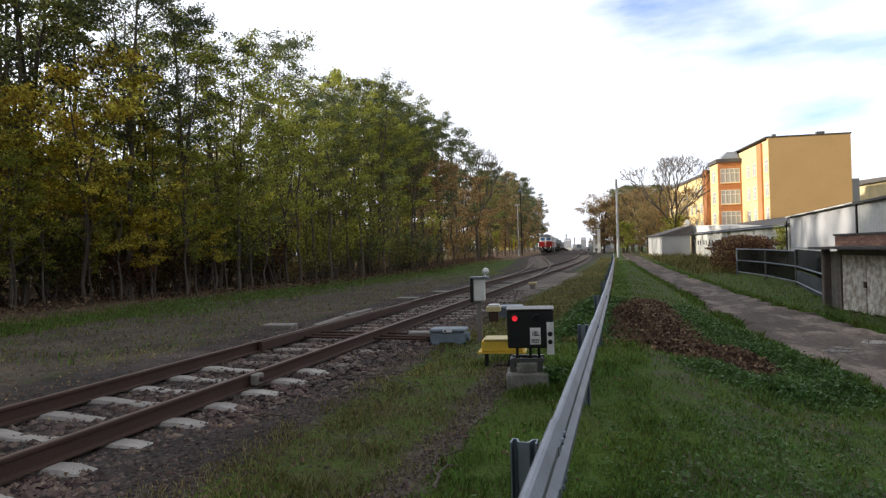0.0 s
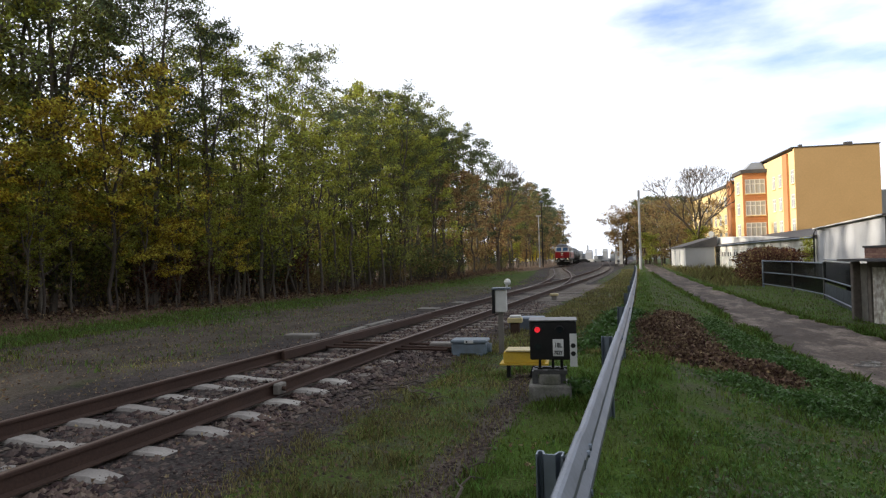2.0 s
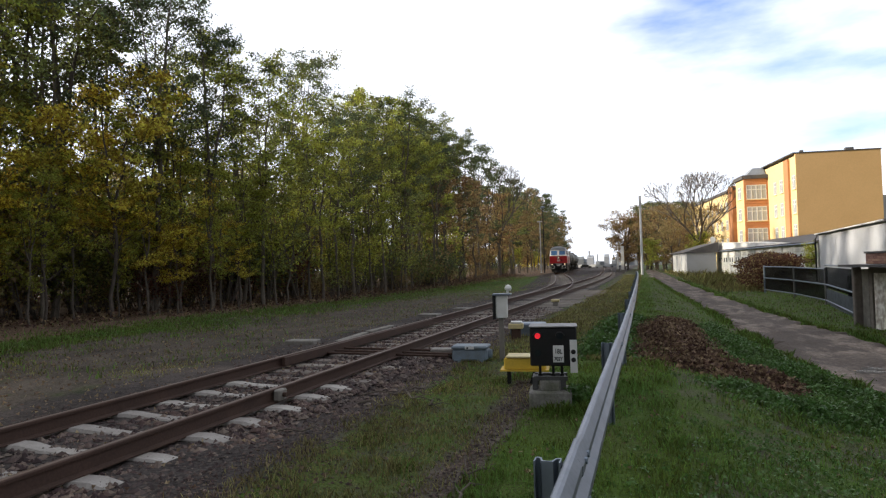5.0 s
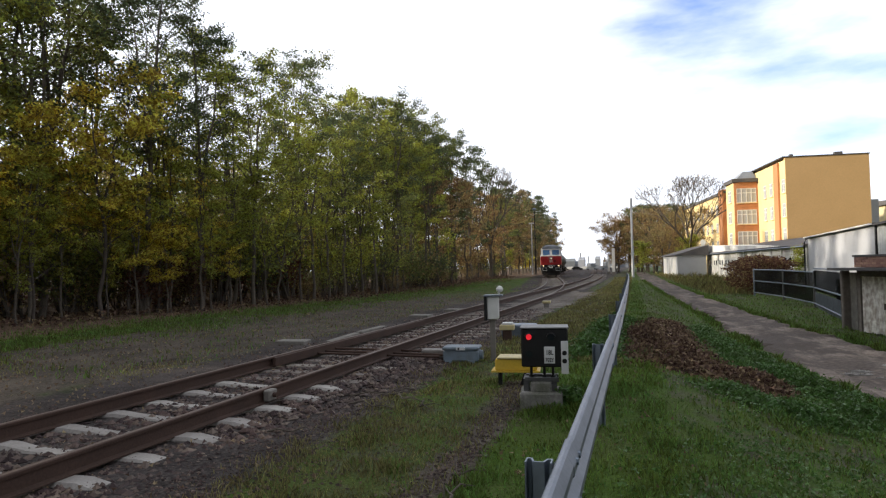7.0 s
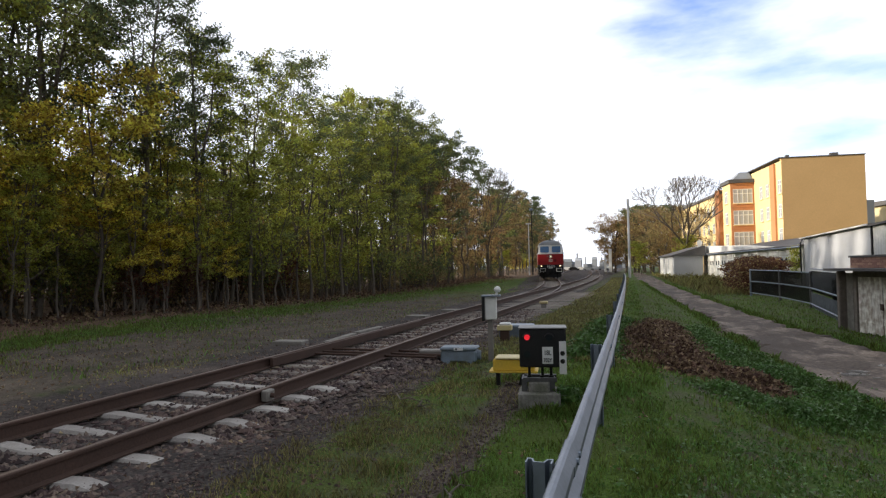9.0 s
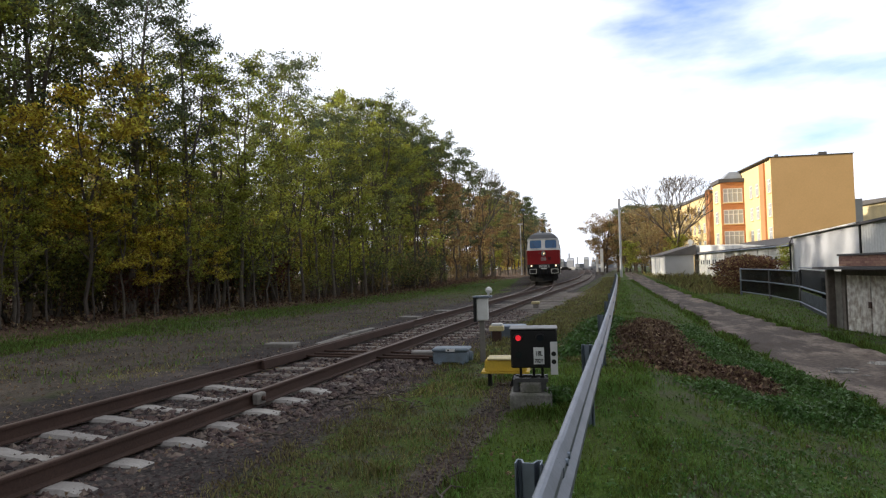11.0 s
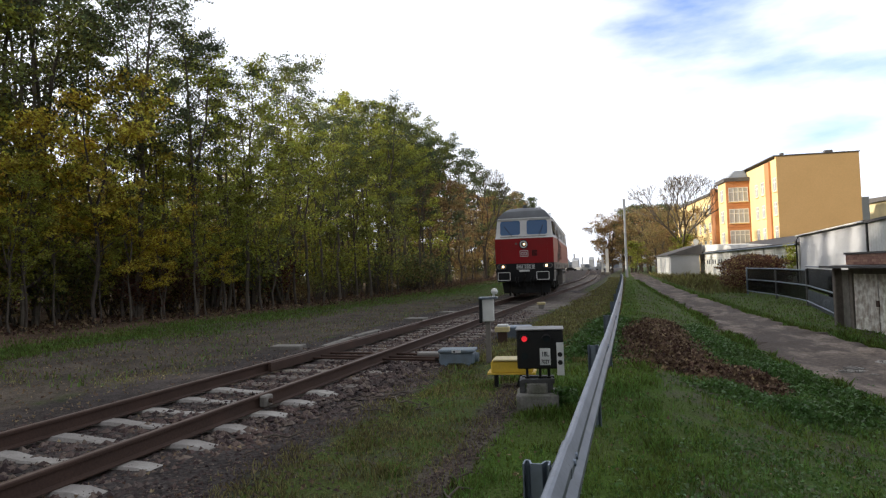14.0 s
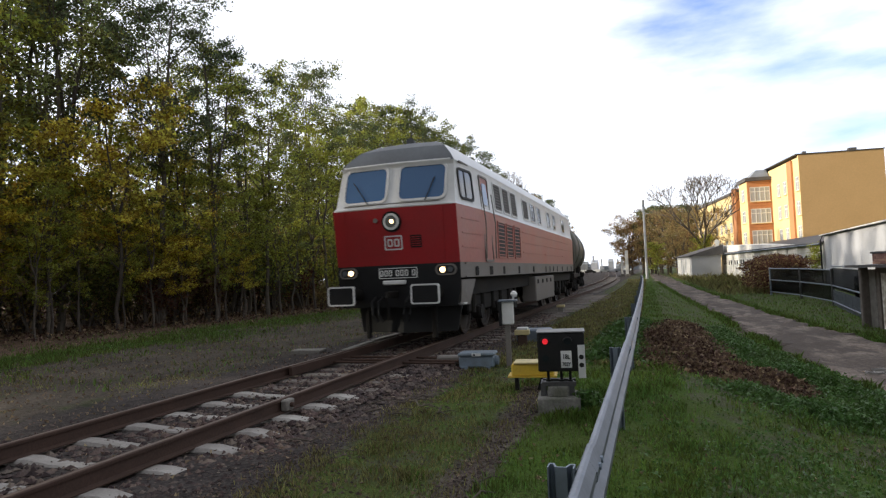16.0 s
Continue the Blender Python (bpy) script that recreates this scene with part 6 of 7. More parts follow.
# ---- lineside equipment ----
def signal():
    """The dwarf shunting signal on its concrete foot."""
    s = thing("shunting_signal", "black dwarf signal box with a lit red lens", "signal", at=pose(-1.085, 7.42, -0.25, 0, 0, 7))
    foot = Build().box(-0.24, 0.24, -0.2, 0.25, -0.15, 0.215, 0.02).box(-0.12, 0.12, -0.14, 0.19, 0.20, 0.33, 0.02)
    part("foundation", foot, M["concrete_mossy"], s, "mossy concrete foundation block")
    fr = Build().box(-0.18, 0.20, -0.12, -0.06, 0.33, 0.375).box(-0.18, 0.20, 0.12, 0.18, 0.33, 0.375).box(-0.20, -0.14, -0.1, 0.2, 0.22, 0.36).box(0.12, 0.18, -0.1, 0.2, 0.22, 0.36)
    part("mounting_frame", fr, M["frame_dark"], s, "steel mounting frame")
    for x in (-0.11, 0.04, 0.14):
        part("stud", Build().tube([(x, -0.02, 0.33), (x, -0.02, 0.52)], 0.016, 8).disc((x, -0.02, 0.37), 0.03, (0, 0, 1), 0.02, 6), M["black"], s)
    part("housing", Build().box(-0.215, 0.315, -0.16, 0.20, 0.50, 0.94, 0.015), M["black"], s, "black enamel housing")
    part("lid", Build().box(-0.225, 0.325, -0.175, 0.215, 0.94, 0.955, 0.005), M["grey_lid"], s, "grey weathered lid")
    part("red_lamp", Build().disc((-0.125, -0.16, 0.845), 0.032, (0, -1, 0), 0.02, 20), M["red_on"], s, "glowing red lens")
    for x in (-0.125, 0.125):
        n = 10
        v = []
        for i in range(n + 1):
            a = radians(10 + 160 * i / n)
            v += [(x + 0.055 * math.cos(a), -0.16, 0.845 + 0.055 * math.sin(a)), (x + 0.05 * math.cos(a), -0.235, 0.84 + 0.05 * math.sin(a)), (x + 0.05 * math.cos(a), -0.16, 0.845 + 0.05 * math.sin(a)), (x + 0.045 * math.cos(a), -0.235, 0.84 + 0.045 * math.sin(a))]
        f = []
        for i in range(n):
            o = i * 4
            f += [(o, o + 1, o + 5, o + 4), (o + 2, o + 6, o + 7, o + 3), (o + 1, o + 3, o + 7, o + 5)]
        part("hood", Build().add(v, f), M["black"], s)
    for x, z in ((0.125, 0.845), (-0.125, 0.65)):
        part("dark_lamp", Build().disc((x, -0.16, z), 0.038, (0, -1, 0), 0.02, 20), M["dark_glass"], s)
    plate = part("label_plate", Build().box(0.045, 0.165, -0.172, -0.16, 0.545, 0.735), M["plate_white"], s, "white label with black characters")
    for txt, x, z, size in (("18L", 0.105, 0.645, 0.075), ("702Y", 0.105, 0.565, 0.06)):
        cu = bpy.data.curves.new("characters", "FONT")
        cu.body, cu.size, cu.align_x, cu.extrude, cu.offset = txt, size, "CENTER", 0.001, 0.0015
        o = new("characters", cu)
        dg = bpy.context.evaluated_depsgraph_get()
        me = bpy.data.meshes.new_from_object(o.evaluated_get(dg))
        bpy.data.objects.remove(o)
        ob = new("characters", me)
        me.materials.clear()
        me.materials.append(M["black"])
        ob.parent = plate
        ob.matrix_basis = pose(x, -0.175, z, 90, 0, 0) @ Matrix.Diagonal((0.75, 1, 1, 1))
    mast = part("mast_plate", Build().box(0.235, 0.315, -0.185, -0.172, 0.43, 0.80), M["plate_white"], s, "white plate with two black dots")
    for z in (0.665, 0.575):
        part("dot", Build().disc((0.272, -0.185, z), 0.027, (0, -1, 0), 0.004, 20), M["black"], mast)


M["grey_lid"] = mat("grey_lid_paint", (0.22, 0.22, 0.22), 0.6, vary=0.12, scale=6, fine=40, bump=0.08)


def point_boxes():
    y = thing("yellow_box", "yellow cable box on crossed dark steel legs", "cable box", at=pose(-1.58, 8.62, -0.30, 0, 0, 6))
    part("box", Build().box(-0.29, 0.27, -0.16, 0.16, 0.30, 0.46, 0.015), M["yellow"], y, "yellow enamel box")
    part("lid", Build().box(-0.26, 0.30, -0.18, 0.18, 0.46, 0.485, 0.01), M["yellow_pale"], y)
    part("flange", Build().box(-0.34, 0.31, -0.19, 0.18, 0.285, 0.305), M["yellow"], y)
    part("leg", Build().box(-0.26, -0.21, -0.05, 0.05, -0.2, 0.30), M["black"], y)
    part("leg", Build().add([(0.10, -0.04, 0.29), (0.18, -0.04, 0.29), (0.18, 0.04, 0.29), (0.10, 0.04, 0.29), (-0.06, -0.04, -0.2), (0.02, -0.04, -0.2), (0.02, 0.04, -0.2), (-0.06, 0.04, -0.2)], [(0, 1, 2, 3), (0, 4, 5, 1), (1, 5, 6, 2), (2, 6, 7, 3), (3, 7, 4, 0)]), M["black"], y)
    p = thing("control_post", "grey steel post with a white box and small ball lamp", "control post", at=pose(-2.40, 10.9, -0.22, 0, 0, 8))
    part("post", Build().box(-0.06, 0.03, -0.04, 0.04, -0.2, 0.75, 0.01), M["frame_grey"], p, "grey steel post")
    part("box", Build().box(-0.10, 0.10, -0.10, 0.10, 0.72, 1.11, 0.012), M["white"], p, "pale grey painted box")
    part("hood", Build().box(-0.15, 0.17, -0.15, 0.15, 1.12, 1.145), M["galv_dull"], p)
    part("back_plate", Build().box(-0.15, -0.10, -0.13, 0.13, 0.70, 1.12), M["black"], p)
    part("ball_lamp", Build().tube([(0.10, 0, 1.14), (0.11, 0, 1.2)], 0.02, 8).tube([(0.11, 0, 1.19), (0.115, 0, 1.2), (0.12, 0, 1.24), (0.12, 0, 1.28), (0.12, 0, 1.30)], [0.02, 0.05, 0.065, 0.045, 0.01], 14), M["white"], p, "round white lamp")
    j = thing("point_machine", "blue-grey point motor case beside the rail", "point machine", at=pose(-2.95, 10.75, -0.24, 0, 0, 4))
    part("case", Build().box(-0.30, 0.32, -0.17, 0.2, 0.02, 0.22, 0.03), M["blue_grey"], j, "blue-grey cast case")
    part("lid", Build().box(-0.31, 0.33, -0.19, 0.22, 0.22, 0.28, 0.02), M["blue_grey"], j)
    part("label", Build().box(-0.06, 0.10, -0.196, -0.19, 0.225, 0.275), M["plate_white"], j)
    part("bar", Build().box(-0.03, 0.00, -0.2, -0.196, 0.235, 0.265), M["black"], j)
    for x in (-0.2, 0.2):
        part("foot", Build().box(x - 0.06, x + 0.06, -0.19, 0.22, -0.1, 0.05), M["blue_grey"], j)
    part("end_flange", Build().disc((0.32, 0.0, 0.13), 0.08, (1, 0, 0), 0.06, 12), M["blue_grey"], j)
    g = thing("point_lock", "small grey switch lock case on the sleeper end", "point lock", at=pose(-3.55, 11.0, -0.22, 0, 0, 4))
    part("case", Build().box(-0.2, 0.22, -0.12, 0.15, 0.02, 0.16, 0.02), M["frame_grey"], g)
    for k, (y0, x1) in enumerate(((10.55, -5.75), (10.85, -5.75), (11.25, -5.75))):
        r = solid("point_rod", Build().tube([(-3.3, y0, -0.13 - 0.01 * k), (-4.2, y0 + 0.04, -0.13), (x1, y0 + 0.08, -0.12)], 0.022, 8), M["rail_side"], "rusty steel rod across the points", "point rod", "point rods")
    b2 = thing("track_box", "small yellowish junction box on a low stand", "junction box", at=pose(-2.72, 13.75, -0.22, 0, 0, 5))
    part("box", Build().box(-0.16, 0.16, -0.12, 0.12, 0.25, 0.36, 0.012), M["yellow_pale"], b2)
    part("lid", Build().box(-0.11, 0.13, -0.10, 0.10, 0.36, 0.41, 0.01), M["white"], b2)
    part("stand", Build().box(-0.1, 0.1, -0.08, 0.08, -0.15, 0.25, 0.02), M["rail_side"], b2)
    b3 = thing("track_box", "grey flat cable trough box beside the points", "junction box", at=pose(-2.55, 14.6, -0.22, 0, 0, 5))
    part("box", Build().box(-0.45, 0.35, -0.2, 0.3, 0.0, 0.30, 0.03), M["galv_dull"], b3)
    mk = thing("marker_stone", "small pale marker block on a stub beside the line", "marker", at=pose(-3.35, 25.0, -0.22))
    part("cap", Build().box(-0.16, 0.16, -0.12, 0.12, 0.18, 0.28, 0.02), M["yellow_pale"], mk)
    part("base", Build().box(-0.1, 0.1, -0.08, 0.08, -0.1, 0.2, 0.02), M["concrete_plain"], mk)
    # switch blade beside the far rail, stock details
    bl = solid("switch_blade", Build().sweep([(-0.03, -0.15), (0.03, -0.15), (0.028, -0.012), (0.0, -0.006), (-0.028, -0.012)], line(BRANCH, -0.66, 9.2, 17.0, 0.5)), M["rail_side"], "rusty tapered switch blade lying by the rail", "switch blade", "switch blades")
    solid("switch_blade", Build().sweep([(-0.03, -0.15), (0.03, -0.15), (0.028, -0.012), (0.0, -0.006), (-0.028, -0.012)], line(BRANCH, 0.66, 9.2, 17.0, 0.5)), M["rail_side"], "rusty tapered switch blade lying by the rail", "switch blade", "switch blades")
    cl = thing("rail_clamp", "pale rusty clamp on the outer rail side", "rail clamp", at=pose(MAIN(6.75) + 0.80, 6.75, -0.05))
    part("clamp", Build().box(-0.02, 0.07, -0.09, 0.09, -0.10, 0.035, 0.015), M["concrete_plain"], cl)
    part("bolt", Build().disc((0.07, 0, -0.03), 0.03, (1, 0, 0), 0.05, 8), M["rail_side"], cl)
    # slabs of concrete along the far rail
    rnd = random.Random(6)
    for x, y0, w, l in ((-7.35, 12.6, 0.7, 0.4), (-6.55, 13.5, 0.16, 1.8), (-6.75, 15.6, 0.16, 1.6), (-7.0, 20.4, 0.7, 0.5), (-6.6, 23.0, 0.6, 0.5)):
        solid("concrete_slab", Build().box(-w / 2, w / 2, -l / 2, l / 2, -0.06, 0.05, 0.015), M["concrete_plain"], "flat grey concrete slab lying by the track", "slab", "slabs beside the track", at=pose(x, y0, gz(x, y0) + 0.03, 0, 0, rnd.uniform(-8, 8)))


M["yellow_pale"] = mat("pale_yellow_paint", (0.60, 0.50, 0.24), 0.6, vary=0.12, scale=8, fine=40, bump=0.06, second=(0.42, 0.36, 0.22))


def masts():
    m = thing("light_mast", "slim grey lattice light mast with a crossbar", "light mast", at=pose(-21.0, 136, -0.2))
    part("pole", Build().tube([(0, 0, -0.2), (0, 0, 11.0)], [0.16, 0.10], 8), M["plaster"], m)
    part("crossbar", Build().box(-0.55, 0.55, -0.06, 0.06, 10.9, 11.15), M["plaster"], m)
    n = thing("light_mast", "dark slim light mast with a round lamp head", "light mast", at=pose(-20.3, 136, -0.2))
    part("pole", Build().tube([(0, 0, -0.2), (0, 0, 13.9)], [0.15, 0.08], 8), M["black"], n)
    part("lamp_head", Build().tube([(0, 0, 13.8), (0, 0, 14.0), (0, 0, 14.15), (0, 0, 14.35)], [0.2, 0.5, 0.45, 0.1], 12), M["galv_dull"], n)
    p = thing("concrete_mast", "tall pale concrete pole beside the lane", "mast", at=pose(-0.2, 88, -0.3))
    part("pole", Build().tube([(0, 0, -0.2), (0, 0, 10.4)], [0.19, 0.13], 10), M["plaster"], p)
    part("cap", Build().tube([(0, 0, 9.7), (0, 0, 10.6)], [0.17, 0.17], 10), M["plaster"], p)
    for x, y, h, w in ((-3.4, 112, 4.5, 0.5), (-4.6, 122, 3.2, 0.35)):
        q = thing("white_post", "white painted post by the level crossing", "post", at=pose(x, y, -0.2))
        part("shaft", Build().box(-w / 2, w / 2, -0.15, 0.15, -0.2, h, 0.03), M["white"], q)
        part("base", Build().box(-w * 0.8, w * 0.8, -0.3, 0.3, -0.2, 0.5, 0.03), M["concrete_plain"], q)


def distance():
    """Grey town and works far along the line, with parked cars at the crossing."""
    rnd = random.Random(12)
    town = thing("distant_town", "hazy grey roofs of a far industrial town", "townscape", kind="structure")
    x = -75
    while x < 30:
        w, h = rnd.uniform(2.5, 7), rnd.uniform(2.0, 6.5)
        y = rnd.uniform(430, 520)
        b = Build().box(x, x + w, y, y + 10, -0.5, h)
        if rnd.random() < 0.6:
            b.add([(x, y, h), (x + w, y, h), (x + w, y + 10, h), (x, y + 10, h), (x, y + 5, h + 2), (x + w, y + 5, h + 2)], [(0, 1, 5, 4), (3, 4, 5, 2), (0, 4, 3), (1, 2, 5)])
        if rnd.random() < 0.35:
            b.box(x + 1, x + 1.8, y + 2, y + 3, h, h + 5)
        part("house", b, M["far_wall"], town)
        x += w * rnd.uniform(0.6, 1.1)
    for k in range(8):
        x, y = -22 + 2.9 * k + rnd.uniform(-0.5, 0.5), 262 + rnd.uniform(-6, 6)
        c = thing("parked_car", "small pale parked car near the crossing", "car", "cars at the crossing", at=pose(x - 6, y, gz(x, y)))
        m = rnd.choice([M["white"], M["far_wall"], M["black"], M["white"]])
        prof = [(-2.1, 0.35), (2.1, 0.35), (2.1, 0.85), (1.2, 0.95), (0.7, 1.45), (-1.2, 1.45), (-1.9, 0.95), (-2.1, 0.85)]
        n = len(prof)
        part("body", Build().add([(a, -0.85, z) for a, z in prof] + [(a, 0.85, z) for a, z in prof], [tuple(range(n)), tuple(range(2 * n - 1, n - 1, -1))] + [(i, n + i, n + (i + 1) % n, (i + 1) % n) for i in range(n)]), m, c)
        for a in (-1.3, 1.3):
            part("wheel", Build().disc((a, -0.88, 0.32), 0.32, (0, 1, 0), 1.76, 14), M["rubber"], c)


# distance haze is mixed into this pale blue-grey wall colour
M["far_wall"] = mat("haze_paled_grey_wall", (0.34, 0.36, 0.39), 0.95, vary=0.08, scale=0.1, fine=1, bump=0, second=(0.24, 0.26, 0.28), rand=0.4)


# ---- ground cover ----
def poly_mesh(name, v, k, material):
    """Loose polygons of k corners each from a flat array of vertices."""
    me = bpy.data.meshes.new(name)
    n = len(v) // k
    me.vertices.add(len(v))
    me.vertices.foreach_set("co", np.asarray(v, float).ravel())
    me.loops.add(len(v))
    me.loops.foreach_set("vertex_index", np.arange(len(v), dtype=np.int32))
    me.polygons.add(n)
    me.polygons.foreach_set("loop_start", np.arange(0, len(v), k, dtype=np.int32))
    me.materials.append(material)
    me.update(calc_edges=True)
    return me


def blades(name, label, spots, height, width, material, rng):
    """One pointed, bent blade of grass at every spot (x, y)."""
    p = np.array([(x, y, gz(x, y) - 0.01) for x, y in spots])
    n = len(p)
    clump = np.array([min(1.6, max(0.35, 0.85 + 1.1 * noise.noise((x * 2.6, y * 2.2, 9.0)))) for x, y in spots])
    az, h = rng.uniform(0, 2 * np.pi, n), height * clump * rng.uniform(0.45, 1.4, n)
    side = np.stack([np.cos(az), np.sin(az), 0 * az], 1) * (width * rng.uniform(0.6, 1.4, n))[:, None]
    bend = np.stack([-np.sin(az), np.cos(az), 0 * az], 1) * (h * rng.uniform(-0.7, 0.7, n))[:, None]
    up = np.zeros((n, 3))
    up[:, 2] = h
    mid = p + up * 0.55 + bend * 0.35
    v = np.stack([p - side, p + side, mid + side * 0.7, p + up * 0.95 + bend, mid - side * 0.7], 1).reshape(-1, 3)
    tagged(new(name, poly_mesh(name, v, 5, material)), label, "grass", kind="stuff")


def spots_in(rng, x0, x1, y0, y1, count, keep):
    out = []
    xs, ys = rng.uniform(x0, x1, count), y0 * (y1 / y0) ** rng.uniform(0, 1, count)
    for x, y in zip(xs, ys):
        k = keep(x, y)
        if k > 0 and rng.random() < k:
            out.append((x, y))
    return out


def lawn(x, y):
    """Chance of grass at a place."""
    e, l, s = masks(x, y)
    patch = 0.5 + 0.9 * noise.noise((x * 0.8, y * 0.8, 4.0))
    if x < -2.0:
        patch -= 0.25
    on_lane = LANE_L(y) - 0.05 < x < LANE_R(y) + 0.05
    return 0 if on_lane else max(0.0, (1 - 1.35 * e) * (1 - l) * (1 - 1.08 * s)) * min(1, max(0.12, patch))


def cover():
    rng = np.random.default_rng(21)
    g1 = mat("lush_grass_blades", (0.130, 0.215, 0.052), 0.6, vary=0.2, scale=0.7, fine=3, bump=0, second=(0.15, 0.175, 0.035), island=0.6, translucent=0.4, spec=0.15)
    g2 = mat("dry_grass_blades", (0.27, 0.23, 0.105), 0.7, vary=0.2, scale=0.9, fine=3, bump=0, second=(0.15, 0.165, 0.05), island=0.55, translucent=0.3, spec=0.2)
    blades("grass", "short green grass blades beside the barrier", spots_in(rng, -2.6, 3.6, 1.5, 13, 190000, lambda x, y: lawn(x, y) * (0.4 + 0.6 * smooth01(-2.0, -1.5, x))), 0.065, 0.0052, g1, rng)
    blades("rough_grass", "longer rough grass further along the verge", spots_in(rng, -3.0, 3.4, 8, 70, 90000, lambda x, y: lawn(x, y) * (1 if x > -0.9 else 0.3)), 0.085, 0.010, g1, rng)
    blades("dry_grass", "dry yellowish grass by the track", spots_in(rng, -3.4, -1.2, 2.0, 22, 90000, lambda x, y: (0.25 + 0.75 * lawn(x, y)) * smooth01(-1.2, -1.7, x) * smooth01(-3.4, -2.9, x)), 0.06, 0.0042, g2, rng)
    # dry blades whose yellow also stands in for sun on the verge
    blades("verge_dry_grass", "dry grass between barrier and track, yellowed to look sunlit", spots_in(rng, -3.2, -0.3, 11, 90, 90000, lambda x, y: 0.35 + 0.6 * lawn(x, y) if x > MAIN(y) + 2.3 else 0), 0.085, 0.012, g2, rng)
    blades("left_grass", "green grass strip before the wood", spots_in(rng, -20, -7.8, 8, 95, 130000, lambda x, y: max(0.05, 1.3 - abs(x - VERGE(y) - 0.5) / 2.6) * min(1.0, 0.12 + 1.5 * max(0, 0.5 + noise.noise((x * 0.5, y * 0.22, 8))))), 0.10, 0.012, g1, rng)
    blades("left_dry_grass", "sparse dry grass on the bare ground before the wood", spots_in(rng, -16, -7.3, 7, 60, 42000, lambda x, y: max(0.0, 0.2 + 1.1 * noise.noise((x * 0.6, y * 0.5, 3)))), 0.055, 0.008, g2, rng)
    blades("lane_grass", "grass on the far side of the lane", spots_in(rng, 3.0, 13, 14, 95, 34000, lambda x, y: 0.9 if x > LANE_R(y) + 0.05 else 0), 0.10, 0.014, g1, rng)
    # yellow blades again: dry weeds plus the sun painted on them
    blades("lane_weeds", "dry tall weeds beside the lane, yellowed to look sunlit", spots_in(rng, 3.0, 10.5, 45, 110, 9000, lambda x, y: 0.8 if x > LANE_R(y) + 0.6 else 0), 0.5, 0.014, g2, rng)
    fringe = []
    for _ in range(26000):
        y = 8 * (70 / 8) ** rng.random()
        k = rng.random()
        x = LANE_L(y) - abs(rng.normal(-0.08, 0.16)) + 0.1 if k < 0.45 else LANE_R(y) + abs(rng.normal(-0.1, 0.2)) - 0.14
        if noise.noise((x * 0.9, y * 0.7, 6.0)) > -0.25:
            fringe.append((x, y))
    blades("lane_edge_grass", "ragged grass along the edges of the lane", fringe, 0.15, 0.011, g1, rng)
    tuft = spots_in(rng, -1.4, -0.4, 6.3, 9.6, 9000, lambda x, y: math.exp(-((x + 0.62) / 0.16) ** 2 - ((y - 7.6) / 1.0) ** 2) + (0.5 * math.exp(-((y - 6.95) / 0.15) ** 2)))
    blades("long_grass", "tall lush grass round the signal foot", tuft, 0.11, 0.005, g1, rng)
    # leafy weeds on the bank
    def mat_of(name, c1, c2):
        return mat(name, c1, 0.5, vary=0.2, scale=1.0, fine=4, bump=0, second=c2, island=0.3, translucent=0.3, spec=0.35)
    weed = mat_of("dark_nettle_leaves", (0.06, 0.125, 0.028), (0.085, 0.15, 0.035))
    dead = mat("dead_brown_leaves", (0.17, 0.108, 0.072), 0.85, vary=0.3, scale=2.5, fine=8, bump=0, second=(0.085, 0.055, 0.040), island=0.75, translucent=0.15, spec=0.2)

    def patch(name, label, category, line_pts, half, count, hgt, size, material, spread=0.05):
        c = []
        for _ in range(count // 6):
            k = rng.uniform(0, len(line_pts) - 1.001)
            i = int(k)
            a, b = np.array(line_pts[i]), np.array(line_pts[i + 1])
            q = a + (b - a) * (k - i) + rng.normal(0, 1, 2) * half
            dome = max(0.1, 1 - (np.hypot(*(q - (a + (b - a) * (k - i)))) / (2 * half)) ** 2)
            bump = 0.55 + 0.6 * noise.noise((q[0] * 1.4, q[1] * 1.4, 2.2))
            c.append((q[0], q[1], gz(*q) + 0.02 + hgt * dome * max(0.15, bump) * rng.random() ** 0.6))
        tagged(new(name, leaves_mesh(name, c, np.array([spread, spread, spread * 0.5]), count, size, material, rng)), label, category, kind="stuff")
    patch("leaf_pile", "heap of dead brown leaves on the bank", "dead leaves", [(0.25, 16.5), (0.6, 13.5), (0.9, 11.2), (1.6, 11.0), (2.0, 11.6)], 0.40, 24000, 0.30, 0.062, dead)
    patch("leaf_pile_top", "heap of dead brown leaves on the bank", "dead leaves", [(0.9, 19.5), (0.6, 15.5), (0.35, 12.0)], 0.36, 14000, 0.3, 0.062, dead)
    patch("nettles", "dark green nettles and weeds on the bank", "weeds", [(1.75, 19.5), (2.2, 15.2), (2.55, 12.8), (2.9, 11.0), (2.75, 9.9)], 0.32, 27000, 0.40, 0.052, weed)
    patch("weeds_low", "low green weeds covering the lower bank", "weeds", [(1.2, 9.6), (2.2, 9.4), (2.7, 10.2), (2.3, 13.0)], 0.36, 16000, 0.22, 0.045, weed)
    patch("barrier_weeds", "green weeds under the barrier posts", "weeds", [(-0.5, 19.5), (-0.65, 15.5), (-0.75, 12.6), (-0.95, 11.6)], 0.26, 12000, 0.40, 0.08, weed)
    patch("signal_ivy", "ivy creeping over the signal's foundation", "ivy", [(-0.80, 7.25), (-0.78, 7.5), (-0.7, 7.7)], 0.07, 700, 0.38, 0.05, weed)
    patch("bank_weeds", "thin creeping weeds on the grassy bank", "weeds", [(0.5, 2.6), (1.0, 4.0), (1.4, 5.5), (1.6, 7.5)], 0.85, 9000, 0.07, 0.032, weed)
